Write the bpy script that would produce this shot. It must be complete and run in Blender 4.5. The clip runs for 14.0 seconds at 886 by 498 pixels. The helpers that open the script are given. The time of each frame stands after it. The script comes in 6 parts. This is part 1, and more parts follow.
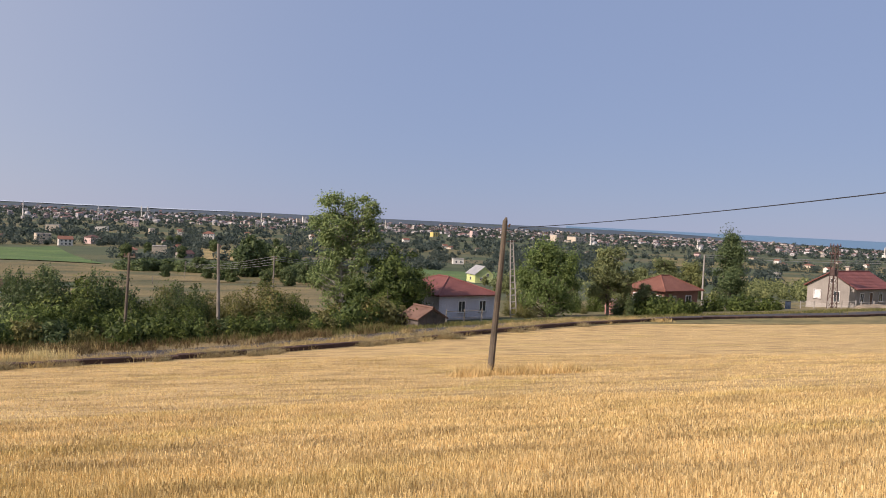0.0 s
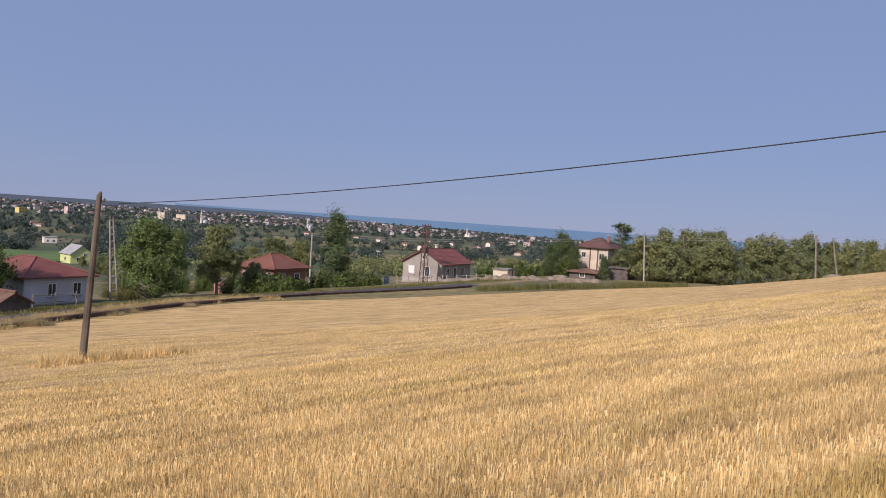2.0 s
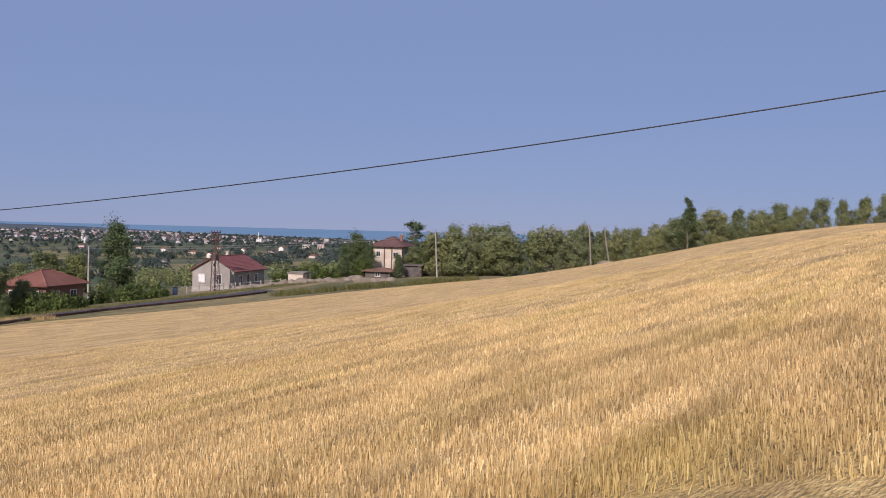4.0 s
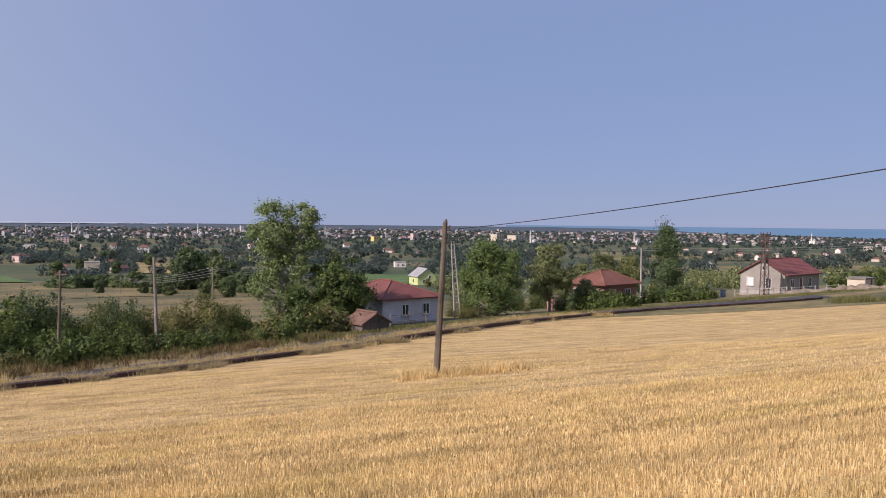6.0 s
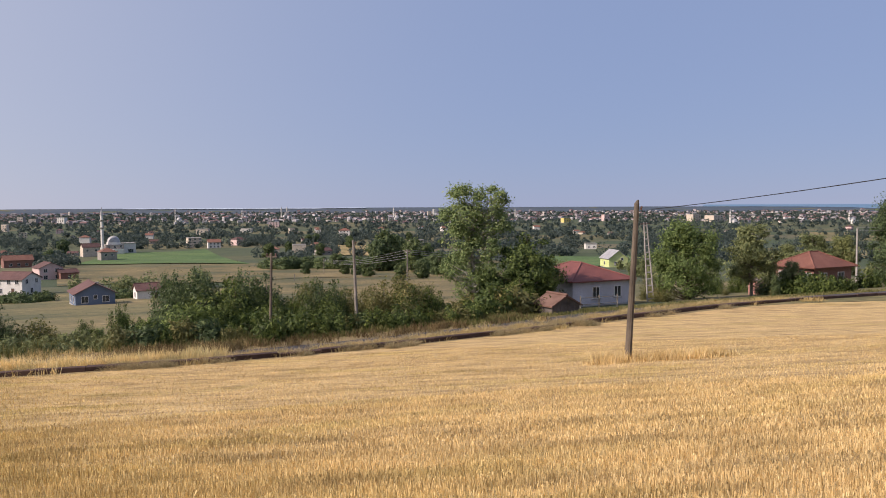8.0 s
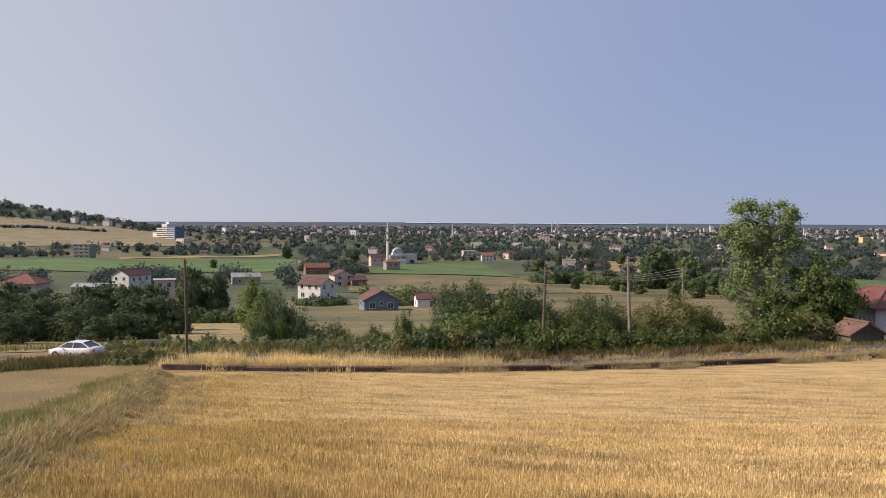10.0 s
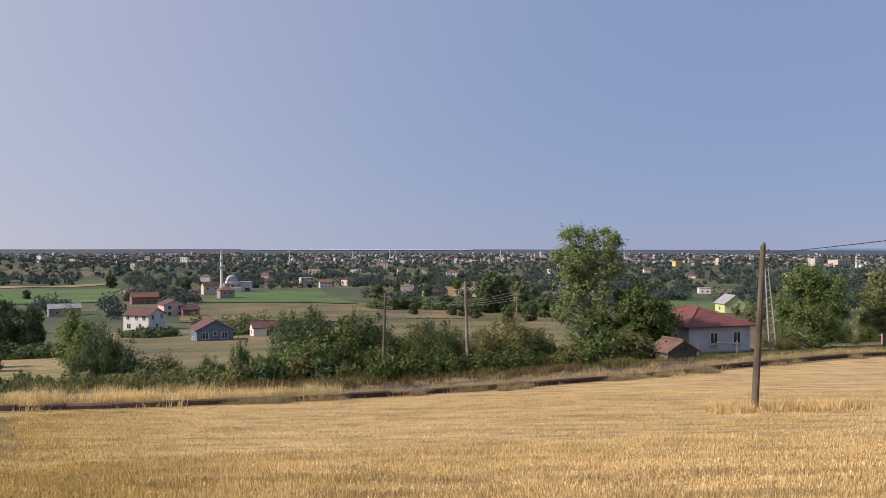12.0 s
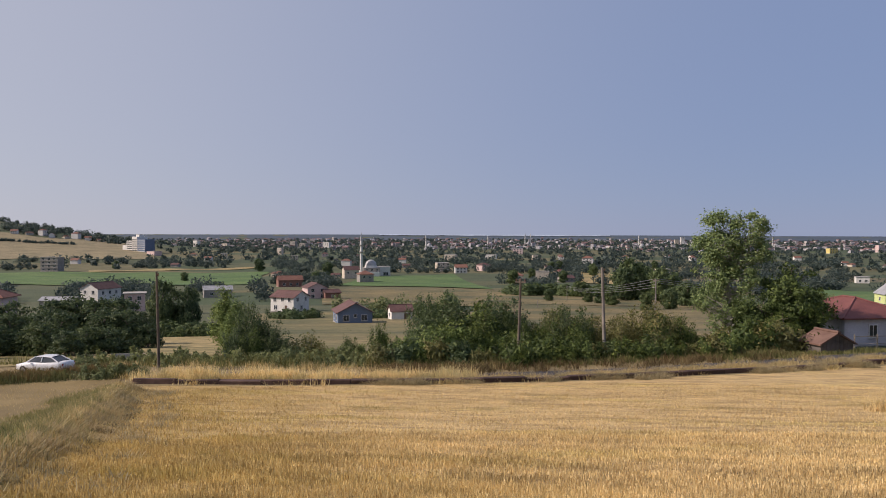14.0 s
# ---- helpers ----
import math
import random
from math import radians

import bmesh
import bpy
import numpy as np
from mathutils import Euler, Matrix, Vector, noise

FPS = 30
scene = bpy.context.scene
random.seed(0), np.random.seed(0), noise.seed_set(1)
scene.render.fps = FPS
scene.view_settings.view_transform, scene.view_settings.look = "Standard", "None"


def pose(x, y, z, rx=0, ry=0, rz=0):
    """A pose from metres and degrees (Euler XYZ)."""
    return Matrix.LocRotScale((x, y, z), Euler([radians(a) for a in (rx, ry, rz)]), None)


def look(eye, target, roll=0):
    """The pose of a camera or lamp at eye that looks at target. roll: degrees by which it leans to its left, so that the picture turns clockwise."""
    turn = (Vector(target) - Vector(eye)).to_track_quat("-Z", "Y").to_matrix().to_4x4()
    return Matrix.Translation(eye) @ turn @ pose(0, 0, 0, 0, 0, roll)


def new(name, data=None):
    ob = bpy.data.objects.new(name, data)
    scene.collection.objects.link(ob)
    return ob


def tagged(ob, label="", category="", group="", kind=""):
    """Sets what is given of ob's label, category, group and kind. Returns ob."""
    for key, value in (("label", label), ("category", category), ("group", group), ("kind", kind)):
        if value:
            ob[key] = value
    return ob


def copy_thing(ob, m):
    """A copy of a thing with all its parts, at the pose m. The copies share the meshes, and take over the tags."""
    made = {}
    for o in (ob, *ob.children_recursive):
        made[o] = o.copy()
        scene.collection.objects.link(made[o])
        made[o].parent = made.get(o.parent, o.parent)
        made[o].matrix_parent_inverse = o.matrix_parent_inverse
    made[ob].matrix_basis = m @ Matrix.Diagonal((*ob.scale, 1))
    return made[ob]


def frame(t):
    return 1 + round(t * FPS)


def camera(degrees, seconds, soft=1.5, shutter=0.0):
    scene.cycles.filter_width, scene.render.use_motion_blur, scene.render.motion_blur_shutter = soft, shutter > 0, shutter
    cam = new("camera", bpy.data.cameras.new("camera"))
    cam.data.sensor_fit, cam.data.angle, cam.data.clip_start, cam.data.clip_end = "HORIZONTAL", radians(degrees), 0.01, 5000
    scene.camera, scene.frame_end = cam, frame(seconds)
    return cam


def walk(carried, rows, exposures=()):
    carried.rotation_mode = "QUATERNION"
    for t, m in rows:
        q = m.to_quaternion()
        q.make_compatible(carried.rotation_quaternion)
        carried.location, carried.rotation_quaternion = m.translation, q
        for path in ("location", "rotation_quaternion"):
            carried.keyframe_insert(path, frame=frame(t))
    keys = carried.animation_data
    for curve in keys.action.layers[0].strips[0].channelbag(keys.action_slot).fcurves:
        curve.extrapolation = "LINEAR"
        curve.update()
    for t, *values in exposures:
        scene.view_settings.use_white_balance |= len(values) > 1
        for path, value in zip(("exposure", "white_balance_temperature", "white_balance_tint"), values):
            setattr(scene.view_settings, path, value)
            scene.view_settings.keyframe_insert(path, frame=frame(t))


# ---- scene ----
cam = camera(56.9, 14.0, 0.95)
# seconds, heading, pitch, roll in degrees, eye in metres
ROWS = [
    (0.0, 0.52, -2.17, 2.84, 0.03, -0.01, -0.01),
    (0.5, 9.81, -1.56, 3.27, 0.14, 0.03, -0.01),
    (1.0, 15.70, -1.85, 3.94, 0.21, 0.02, -0.03),
    (1.5, 21.49, -2.03, 4.17, 0.27, 0.03, -0.01),
    (2.0, 27.28, -2.06, 3.91, 0.29, 0.02, -0.03),
    (2.5, 32.25, -1.91, 3.28, 0.27, 0.02, 0.01),
    (2.7, 33.66, -1.92, 2.80, 0.23, 0.01, 0.01),
    (3.2, 37.92, -1.77, 2.20, 0.21, 0.01, -0.00),
    (3.7, 41.56, -1.46, 1.68, 0.23, 0.04, -0.03),
    (4.2, 41.39, -1.17, 1.28, 0.24, 0.05, -0.05),
    (4.5, 38.14, -1.09, 1.12, 0.24, 0.03, -0.04),
    (4.8, 31.70, -1.13, 1.05, 0.22, -0.01, -0.01),
    (5.0, 26.19, -1.29, 1.01, 0.18, -0.08, 0.04),
    (5.5, 14.20, -1.59, 0.79, 0.07, -0.08, 0.04),
    (6.0, 4.62, -1.87, 0.62, 0.04, 0.02, 0.02),
    (6.5, 2.13, -2.28, 0.95, 0.08, 0.03, 0.00),
    (7.0, 1.85, -2.15, 1.34, 0.13, 0.01, 0.02),
    (7.5, 0.00, -2.58, 0.56, 0.17, 0.03, 0.03),
    (8.0, -8.64, -3.18, -0.24, 0.08, 0.03, 0.03),
    (8.5, -18.32, -2.78, -0.61, -0.03, 0.13, 0.03),
    (8.7, -21.31, -2.57, -0.44, -0.10, 0.11, 0.04),
    (9.1, -25.76, -2.40, -0.24, -0.15, 0.07, 0.04),
    (9.6, -27.77, -2.23, 0.05, -0.19, 0.01, 0.02),
    (10.1, -27.15, -2.06, 0.32, -0.21, -0.05, 0.00),
    (10.5, -25.71, -1.88, 0.47, -0.22, -0.06, -0.01),
    (10.8, -24.57, -1.69, 0.51, -0.23, -0.04, -0.02),
    (11.0, -23.87, -1.40, 0.52, -0.25, 0.00, -0.03),
    (11.5, -18.36, -0.62, 0.44, -0.24, -0.09, -0.02),
    (12.0, -16.09, -0.23, 0.08, -0.29, -0.07, -0.00),
    (12.5, -19.86, -0.05, 0.24, -0.27, -0.02, -0.02),
    (13.0, -26.50, -0.34, -0.32, -0.32, -0.01, -0.00),
    (13.5, -28.83, -0.77, -0.39, -0.38, 0.01, -0.02),
    (14.0, -25.53, -1.25, 0.16, -0.33, -0.04, -0.03),
]


def aim(h, p):
    h, p = radians(h), radians(p)
    return Vector((math.sin(h) * math.cos(p), math.cos(h) * math.cos(p), math.sin(p)))


walk(cam, [(t, look(Vector((x, y, z)), Vector((x, y, z)) + aim(h, p) * 100, roll))
           for t, h, p, roll, x, y, z in ROWS],
     exposures=[(0, 0.20, 7050, 21), (1.5, 0.08, 6600, 23), (2.5, -0.05, 6450, 24), (5.0, -0.02, 6300, 25), (5.5, 0.02, 6320, 25), (6.5, 0.17, 6650, 23),
                (7.5, 0.15, 6650, 23), (8.5, 0.24, 7050, 21), (11.0, 0.12, 6800, 21), (12.5, 0.08, 6700, 21), (14.0, -0.05, 6800, 21)])

# ---- light ----
SUN_AZ, SUN_EL = -122.0, 36.0
world = bpy.data.worlds.new("sky")
scene.world = world
world.use_nodes = True
wn = world.node_tree.nodes
sky = wn.new("ShaderNodeTexSky")
sky.sky_type, sky.sun_disc = "NISHITA", False
sky.sun_elevation, sky.sun_rotation = radians(SUN_EL), radians(SUN_AZ)
sky.air_density, sky.dust_density, sky.ozone_density = 1.0, 0.0, 3.0
haze = wn.new("ShaderNodeMix")
haze.data_type = "RGBA"
haze.inputs[0].default_value = 0.88
bearing = wn.new("ShaderNodeTexCoord")
toward = wn.new("ShaderNodeVectorMath")
toward.operation = "DOT_PRODUCT"
toward.inputs[1].default_value = aim(SUN_AZ, 0)
world.node_tree.links.new(bearing.outputs["Generated"], toward.inputs[0])
glow = wn.new("ShaderNodeMapRange")
glow.inputs["From Min"].default_value, glow.inputs["From Max"].default_value = -0.62, 0.75
glow.interpolation_type = "SMOOTHSTEP"
world.node_tree.links.new(toward.outputs["Value"], glow.inputs["Value"])
tone = wn.new("ShaderNodeMix")
tone.data_type = "RGBA"
tone.inputs[6].default_value, tone.inputs[7].default_value = (2.3, 3.36, 5.5, 1), (5.4, 6.0, 6.85, 1)
world.node_tree.links.new(glow.outputs[0], tone.inputs[0])
world.node_tree.links.new(tone.outputs[2], haze.inputs[7])
world.node_tree.links.new(sky.outputs[0], haze.inputs[6])
world.node_tree.links.new(haze.outputs[2], wn["Background"].inputs[0])
wn["Background"].inputs[1].default_value = 0.092
sun = new("sun", bpy.data.lights.new("sun", "SUN"))
sun.data.energy, sun.data.angle, sun.data.color = 5.0, radians(0.5), (1.0, 0.915, 0.80)
sun.matrix_world = look(aim(SUN_AZ, SUN_EL) * 100, (0, 0, 0))

# ---- materials ----


def mat_new(name):
    m = bpy.data.materials.new(name)
    m.use_nodes = True
    nt = m.node_tree
    return m, nt, nt.nodes["Principled BSDF"]


def link(nt, a, b):
    nt.links.new(a, b)


def noise_node(nt, scale, detail=4.0, coord="pos", stretch=None):
    n = nt.nodes.new("ShaderNodeTexNoise")
    n.inputs["Scale"].default_value, n.inputs["Detail"].default_value = scale, detail
    if coord == "pos":
        src = nt.nodes.new("ShaderNodeNewGeometry").outputs["Position"]
    else:
        src = nt.nodes.new("ShaderNodeTexCoord").outputs["Object"]
    if stretch:
        mp = nt.nodes.new("ShaderNodeMapping")
        mp.vector_type = "TEXTURE"
        mp.inputs["Rotation"].default_value = (0, 0, stretch[0])
        mp.inputs["Scale"].default_value = [1 / q for q in stretch[1]]
        link(nt, src, mp.inputs[0])
        src = mp.outputs[0]
    link(nt, src, n.inputs["Vector"])
    return n.outputs["Fac"]


def ramp_node(nt, fac, stops):
    r = nt.nodes.new("ShaderNodeValToRGB")
    while len(r.color_ramp.elements) < len(stops):
        r.color_ramp.elements.new(0.5)
    for e, (p, c) in zip(r.color_ramp.elements, stops):
        e.position, e.color = p, (*c, 1)
    link(nt, fac, r.inputs[0])
    return r.outputs[0]


def mix_node(nt, fac, a, b, mode="MIX"):
    m = nt.nodes.new("ShaderNodeMix")
    m.data_type, m.blend_type = "RGBA", mode
    for sock, v in ((m.inputs[0], fac), (m.inputs[6], a), (m.inputs[7], b)):
        if isinstance(v, (int, float)):
            sock.default_value = v
        elif isinstance(v, tuple):
            sock.default_value = (*v, 1)
        else:
            link(nt, v, sock)
    return m.outputs[2]


def bump_node(nt, bs, height, strength, dist):
    b = nt.nodes.new("ShaderNodeBump")
    b.inputs["Strength"].default_value, b.inputs["Distance"].default_value = strength, dist
    link(nt, height, b.inputs["Height"])
    link(nt, b.outputs[0], bs.inputs["Normal"])


def surface(name, c1, c2, fine=8.0, coarse=0.7, rough=0.8, bump=0.3, dist=0.01, metal=0.0, coord="pos", per="", vary=0.25):
    """Two scales of variation between two colours, with relief."""
    m, nt, bs = mat_new(name)
    a = noise_node(nt, coarse, 3, coord)
    b = noise_node(nt, fine, 5, coord)
    base = ramp_node(nt, a, [(0.3, c1), (0.7, c2)])
    grain = ramp_node(nt, b, [(0.25, (0.72, 0.72, 0.72)), (0.75, (1.0, 1.0, 1.0))])
    col = mix_node(nt, 1.0, base, grain, "MULTIPLY")
    if per:
        src = nt.nodes.new("ShaderNodeObjectInfo").outputs["Random"] if per == "object" else \
            nt.nodes.new("ShaderNodeNewGeometry").outputs["Random Per Island"]
        lo = 1 - vary
        col = mix_node(nt, 1.0, col, ramp_node(nt, src, [(0, (lo, lo, lo)), (1, (1, 1, 1))]), "MULTIPLY")
    link(nt, col, bs.inputs["Base Color"])
    bs.inputs["Roughness"].default_value, bs.inputs["Metallic"].default_value = rough, metal
    bump_node(nt, bs, b, bump, dist)
    return m


def meadow_surface(name, a, b, c, turn=0.5, rough=0.95):
    """Grassland: broad patches of three colours, mown streaks, tussocks."""
    m, nt, bs = mat_new(name)
    big = noise_node(nt, 0.035, 5)
    col = ramp_node(nt, big, [(0.34, a), (0.5, b), (0.66, c)])
    streak = noise_node(nt, 1.0, 4, "pos", (turn, (0.02, 0.35, 1.0)))
    col = mix_node(nt, 1.0, col, ramp_node(nt, streak, [(0.34, (0.74, 0.76, 0.72)), (0.66, (1.15, 1.12, 1.08))]), "MULTIPLY")
    tuft = noise_node(nt, 0.8, 6)
    col = mix_node(nt, 1.0, col, ramp_node(nt, tuft, [(0.36, (0.62, 0.66, 0.58)), (0.6, (1.08, 1.07, 1.05))]), "MULTIPLY")
    link(nt, col, bs.inputs["Base Color"])
    bs.inputs["Roughness"].default_value = rough
    bump_node(nt, bs, tuft, 0.7, 0.2)
    return m


def foliage(name, dark, mid, light, rough=0.6, trans=0.3):
    m, nt, bs = mat_new(name)
    isl = nt.nodes.new("ShaderNodeNewGeometry").outputs["Random Per Island"]
    obj = nt.nodes.new("ShaderNodeObjectInfo").outputs["Random"]
    big = noise_node(nt, 0.9, 3)
    c = ramp_node(nt, isl, [(0, dark), (0.55, mid), (1, light)])
    c = mix_node(nt, 1.0, c, ramp_node(nt, big, [(0.3, (0.7, 0.75, 0.7)), (0.7, (1.15, 1.1, 1.0))]), "MULTIPLY")
    c = mix_node(nt, 1.0, c, ramp_node(nt, obj, [(0, (0.82, 0.86, 0.86)), (1, (1.1, 1.05, 0.92))]), "MULTIPLY")
    link(nt, c, bs.inputs["Base Color"])
    bs.inputs["Roughness"].default_value = rough
    bs.inputs["Specular IOR Level"].default_value = 0.25
    tr = nt.nodes.new("ShaderNodeBsdfTranslucent")
    link(nt, c, tr.inputs[0])
    mx = nt.nodes.new("ShaderNodeMixShader")
    mx.inputs[0].default_value = trans
    link(nt, bs.outputs[0], mx.inputs[1])
    link(nt, tr.outputs[0], mx.inputs[2])
    link(nt, mx.outputs[0], nt.nodes["Material Output"].inputs[0])
    return m


def island_colours(name, stops, rough=0.8, vary=True):
    m, nt, bs = mat_new(name)
    isl = nt.nodes.new("ShaderNodeNewGeometry").outputs["Random Per Island"]
    c = ramp_node(nt, isl, stops)
    if vary:
        c = mix_node(nt, 1.0, c, ramp_node(nt, noise_node(nt, 0.35, 5), [(0.3, (0.75, 0.75, 0.75)), (0.7, (1, 1, 1))]), "MULTIPLY")
    link(nt, c, bs.inputs["Base Color"])
    bs.inputs["Roughness"].default_value = rough
    return m


def ground_material():
    m, nt, bs = mat_new("country_ground")
    cell = nt.nodes.new("ShaderNodeTexVoronoi")
    cell.inputs["Scale"].default_value = 0.006
    cell.inputs["Randomness"].default_value = 0.8
    mp = nt.nodes.new("ShaderNodeMapping")
    mp.inputs["Rotation"].default_value = (0, 0, 0.5)
    mp.inputs["Scale"].default_value = (0.7, 1.5, 0)
    link(nt, nt.nodes.new("ShaderNodeNewGeometry").outputs["Position"], mp.inputs[0])
    link(nt, mp.outputs[0], cell.inputs["Vector"])
    sep = nt.nodes.new("ShaderNodeSeparateColor")
    link(nt, cell.outputs["Color"], sep.inputs[0])
    c = ramp_node(nt, sep.outputs[0], [(0.0, (0.045, 0.075, 0.026)), (0.35, (0.055, 0.08, 0.032)), (0.6, (0.09, 0.10, 0.042)),
                                       (0.75, (0.15, 0.135, 0.06)), (0.9, (0.05, 0.08, 0.034)), (1.0, (0.17, 0.14, 0.075))])
    c = mix_node(nt, 1.0, c, ramp_node(nt, noise_node(nt, 0.05, 6), [(0.3, (0.65, 0.7, 0.65)), (0.7, (1.1, 1.05, 1.0))]), "MULTIPLY")
    c = mix_node(nt, 1.0, c, ramp_node(nt, noise_node(nt, 2.0, 6), [(0.3, (0.6, 0.6, 0.6)), (0.7, (1.1, 1.1, 1.1))]), "MULTIPLY")
    link(nt, c, bs.inputs["Base Color"])
    bs.inputs["Roughness"].default_value = 0.95
    bump_node(nt, bs, noise_node(nt, 3.0, 6), 0.6, 0.1)
    return m


ROWS_AZ = 0.035


def straw_tone(nt, c, lo):
    """Streaks along the drilled rows, wide swaths and greenish weedy patches."""
    dash = noise_node(nt, 1.0, 3, "pos", (ROWS_AZ, (0.55, 1.9, 1.0)))
    swath = noise_node(nt, 1.0, 3, "pos", (ROWS_AZ, (0.07, 0.75, 1.0)))
    weed = noise_node(nt, 1.0, 4, "pos", (ROWS_AZ, (0.16, 0.42, 1.0)))
    c = mix_node(nt, 1.0, c, ramp_node(nt, dash, [(0.36, (lo, lo * 0.97, lo * 0.92)), (0.48, (1.0, 0.99, 0.96)), (0.64, (1.16, 1.15, 1.13))]), "MULTIPLY")
    c = mix_node(nt, 1.0, c, ramp_node(nt, swath, [(0.36, (0.93, 0.90, 0.86)), (0.60, (1.08, 1.07, 1.05))]), "MULTIPLY")
    c = mix_node(nt, 1.0, c, ramp_node(nt, weed, [(0.52, (1.0, 1.0, 1.0)), (0.72, (0.90, 0.93, 0.76))]), "MULTIPLY")
    return mix_node(nt, strip_mask(nt), c, mix_node(nt, 1.0, c, (0.82, 0.80, 0.64), "MULTIPLY"))


def straw_ground():
    """Cut straw and soil between the rows."""
    m, nt, bs = mat_new("straw_litter")
    fine = noise_node(nt, 22.0, 6, "pos", (ROWS_AZ, (0.7, 1.8, 1.0)))
    c = ramp_node(nt, fine, [(0.25, (0.24, 0.155, 0.066)), (0.5, (0.48, 0.345, 0.16)), (0.75, (0.72, 0.56, 0.30))])
    c = straw_tone(nt, c, 0.68)
    link(nt, c, bs.inputs["Base Color"])
    bs.inputs["Roughness"].default_value = 0.9
    bump_node(nt, bs, fine, 0.9, 0.06)
    return m


def strip_mask(nt):
    """1 on the browner strip beside the grass bank, 0 in the open field."""
    geo = nt.nodes.new("ShaderNodeNewGeometry").outputs["Position"]
    dot = nt.nodes.new("ShaderNodeVectorMath")
    dot.operation = "DOT_PRODUCT"
    dot.inputs[1].default_value = (0.748, 0.663, 0)
    link(nt, geo, dot.inputs[0])
    add = nt.nodes.new("ShaderNodeMath")
    add.operation = "MULTIPLY_ADD"
    link(nt, noise_node(nt, 0.25, 4), add.inputs[0])
    add.inputs[1].default_value = 5.0
    link(nt, dot.outputs["Value"], add.inputs[2])
    rng_ = nt.nodes.new("ShaderNodeMapRange")
    rng_.inputs["From Min"].default_value, rng_.inputs["From Max"].default_value = 2.0, 9.0
    rng_.inputs["To Min"].default_value, rng_.inputs["To Max"].default_value = 1.0, 0.0
    link(nt, add.outputs[0], rng_.inputs["Value"])
    return rng_.outputs[0]


def straw_blades():
    m, nt, bs = mat_new("stubble_straw")
    isl = nt.nodes.new("ShaderNodeNewGeometry").outputs["Random Per Island"]
    c = ramp_node(nt, isl, [(0, (0.40, 0.28, 0.125)), (0.3, (0.56, 0.42, 0.20)), (0.7, (0.68, 0.53, 0.27)), (1, (0.79, 0.645, 0.37))])
    c = straw_tone(nt, c, 0.75)
    link(nt, c, bs.inputs["Base Color"])
    bs.inputs["Roughness"].default_value = 0.7
    tr = nt.nodes.new("ShaderNodeBsdfTranslucent")
    link(nt, c, tr.inputs[0])
    mx = nt.nodes.new("ShaderNodeMixShader")
    mx.inputs[0].default_value = 0.3
    link(nt, bs.outputs[0], mx.inputs[1])
    link(nt, tr.outputs[0], mx.inputs[2])
    link(nt, mx.outputs[0], nt.nodes["Material Output"].inputs[0])
    return m


GROUND = ground_material()
STRAW_SOIL = straw_ground()
STUBBLE = straw_blades()
DRY_GRASS = foliage("dry_grass", (0.38, 0.285, 0.14), (0.54, 0.43, 0.24), (0.68, 0.57, 0.35), 0.7, 0.35)
FALLOW = surface("fallow_soil", (0.155, 0.108, 0.036), (0.25, 0.178, 0.066), 6, 0.25, 0.95, 0.7, 0.05)
VERGE = surface("dry_verge", (0.17, 0.13, 0.06), (0.30, 0.22, 0.10), 9, 0.5, 0.95, 0.6, 0.05)
PASTURE = meadow_surface("mown_pasture", (0.20, 0.165, 0.065), (0.31, 0.235, 0.105), (0.36, 0.265, 0.12), 0.7)
OLIVE = meadow_surface("olive_meadow", (0.088, 0.09, 0.036), (0.15, 0.132, 0.055), (0.225, 0.175, 0.08), 0.3)
DRY_MEADOW = meadow_surface("dry_meadow", (0.075, 0.08, 0.032), (0.145, 0.118, 0.05), (0.225, 0.17, 0.075), 0.2)
HILL = meadow_surface("far_hill_grass", (0.19, 0.16, 0.09), (0.24, 0.195, 0.115), (0.28, 0.225, 0.13), 0.9)
# distance haze mixed into the base colour as a blue cast
FOREST_HAZED = surface("hazed_forest", (0.038, 0.060, 0.086), (0.054, 0.079, 0.106), 0.05, 0.004, 0.95, 0.8, 3.0)
CROP = meadow_surface("green_crop", (0.05, 0.105, 0.022), (0.072, 0.14, 0.03), (0.10, 0.16, 0.042), 0.55, 0.9)
ASPHALT = surface("worn_asphalt", (0.04, 0.038, 0.041), (0.07, 0.066, 0.068), 30, 0.8, 0.85, 0.4, 0.01)
KERB = surface("stained_concrete", (0.055, 0.028, 0.022), (0.13, 0.075, 0.06), 5, 1.2, 0.85, 0.6, 0.02, per="object", vary=0.4)
LEAF = foliage("broad_leaves", (0.108, 0.158, 0.056), (0.20, 0.272, 0.095), (0.30, 0.375, 0.142), trans=0.4)
LEAF_POPLAR = foliage("poplar_leaves", (0.11, 0.172, 0.08), (0.205, 0.285, 0.132), (0.315, 0.39, 0.20), trans=0.38)
LEAF_DARK = foliage("dark_leaves", (0.06, 0.092, 0.048), (0.105, 0.152, 0.072), (0.17, 0.222, 0.10), trans=0.36)
LEAF_COL = foliage("hornbeam_leaves", (0.075, 0.115, 0.062), (0.13, 0.185, 0.092), (0.21, 0.265, 0.128), trans=0.38)
LEAF_WOOD = foliage("elm_leaves", (0.046, 0.076, 0.042), (0.084, 0.124, 0.062), (0.135, 0.178, 0.082), trans=0.34)
LEAF_DRY = foliage("dry_bush_leaves", (0.105, 0.115, 0.046), (0.17, 0.175, 0.074), (0.26, 0.24, 0.11), trans=0.38)
LEAF_OAK = foliage("oak_leaves", (0.125, 0.156, 0.08), (0.215, 0.25, 0.125), (0.31, 0.34, 0.172), trans=0.38)
LEAF_GROVE = foliage("grove_leaves", (0.135, 0.16, 0.084), (0.235, 0.262, 0.132), (0.335, 0.355, 0.185), trans=0.4)
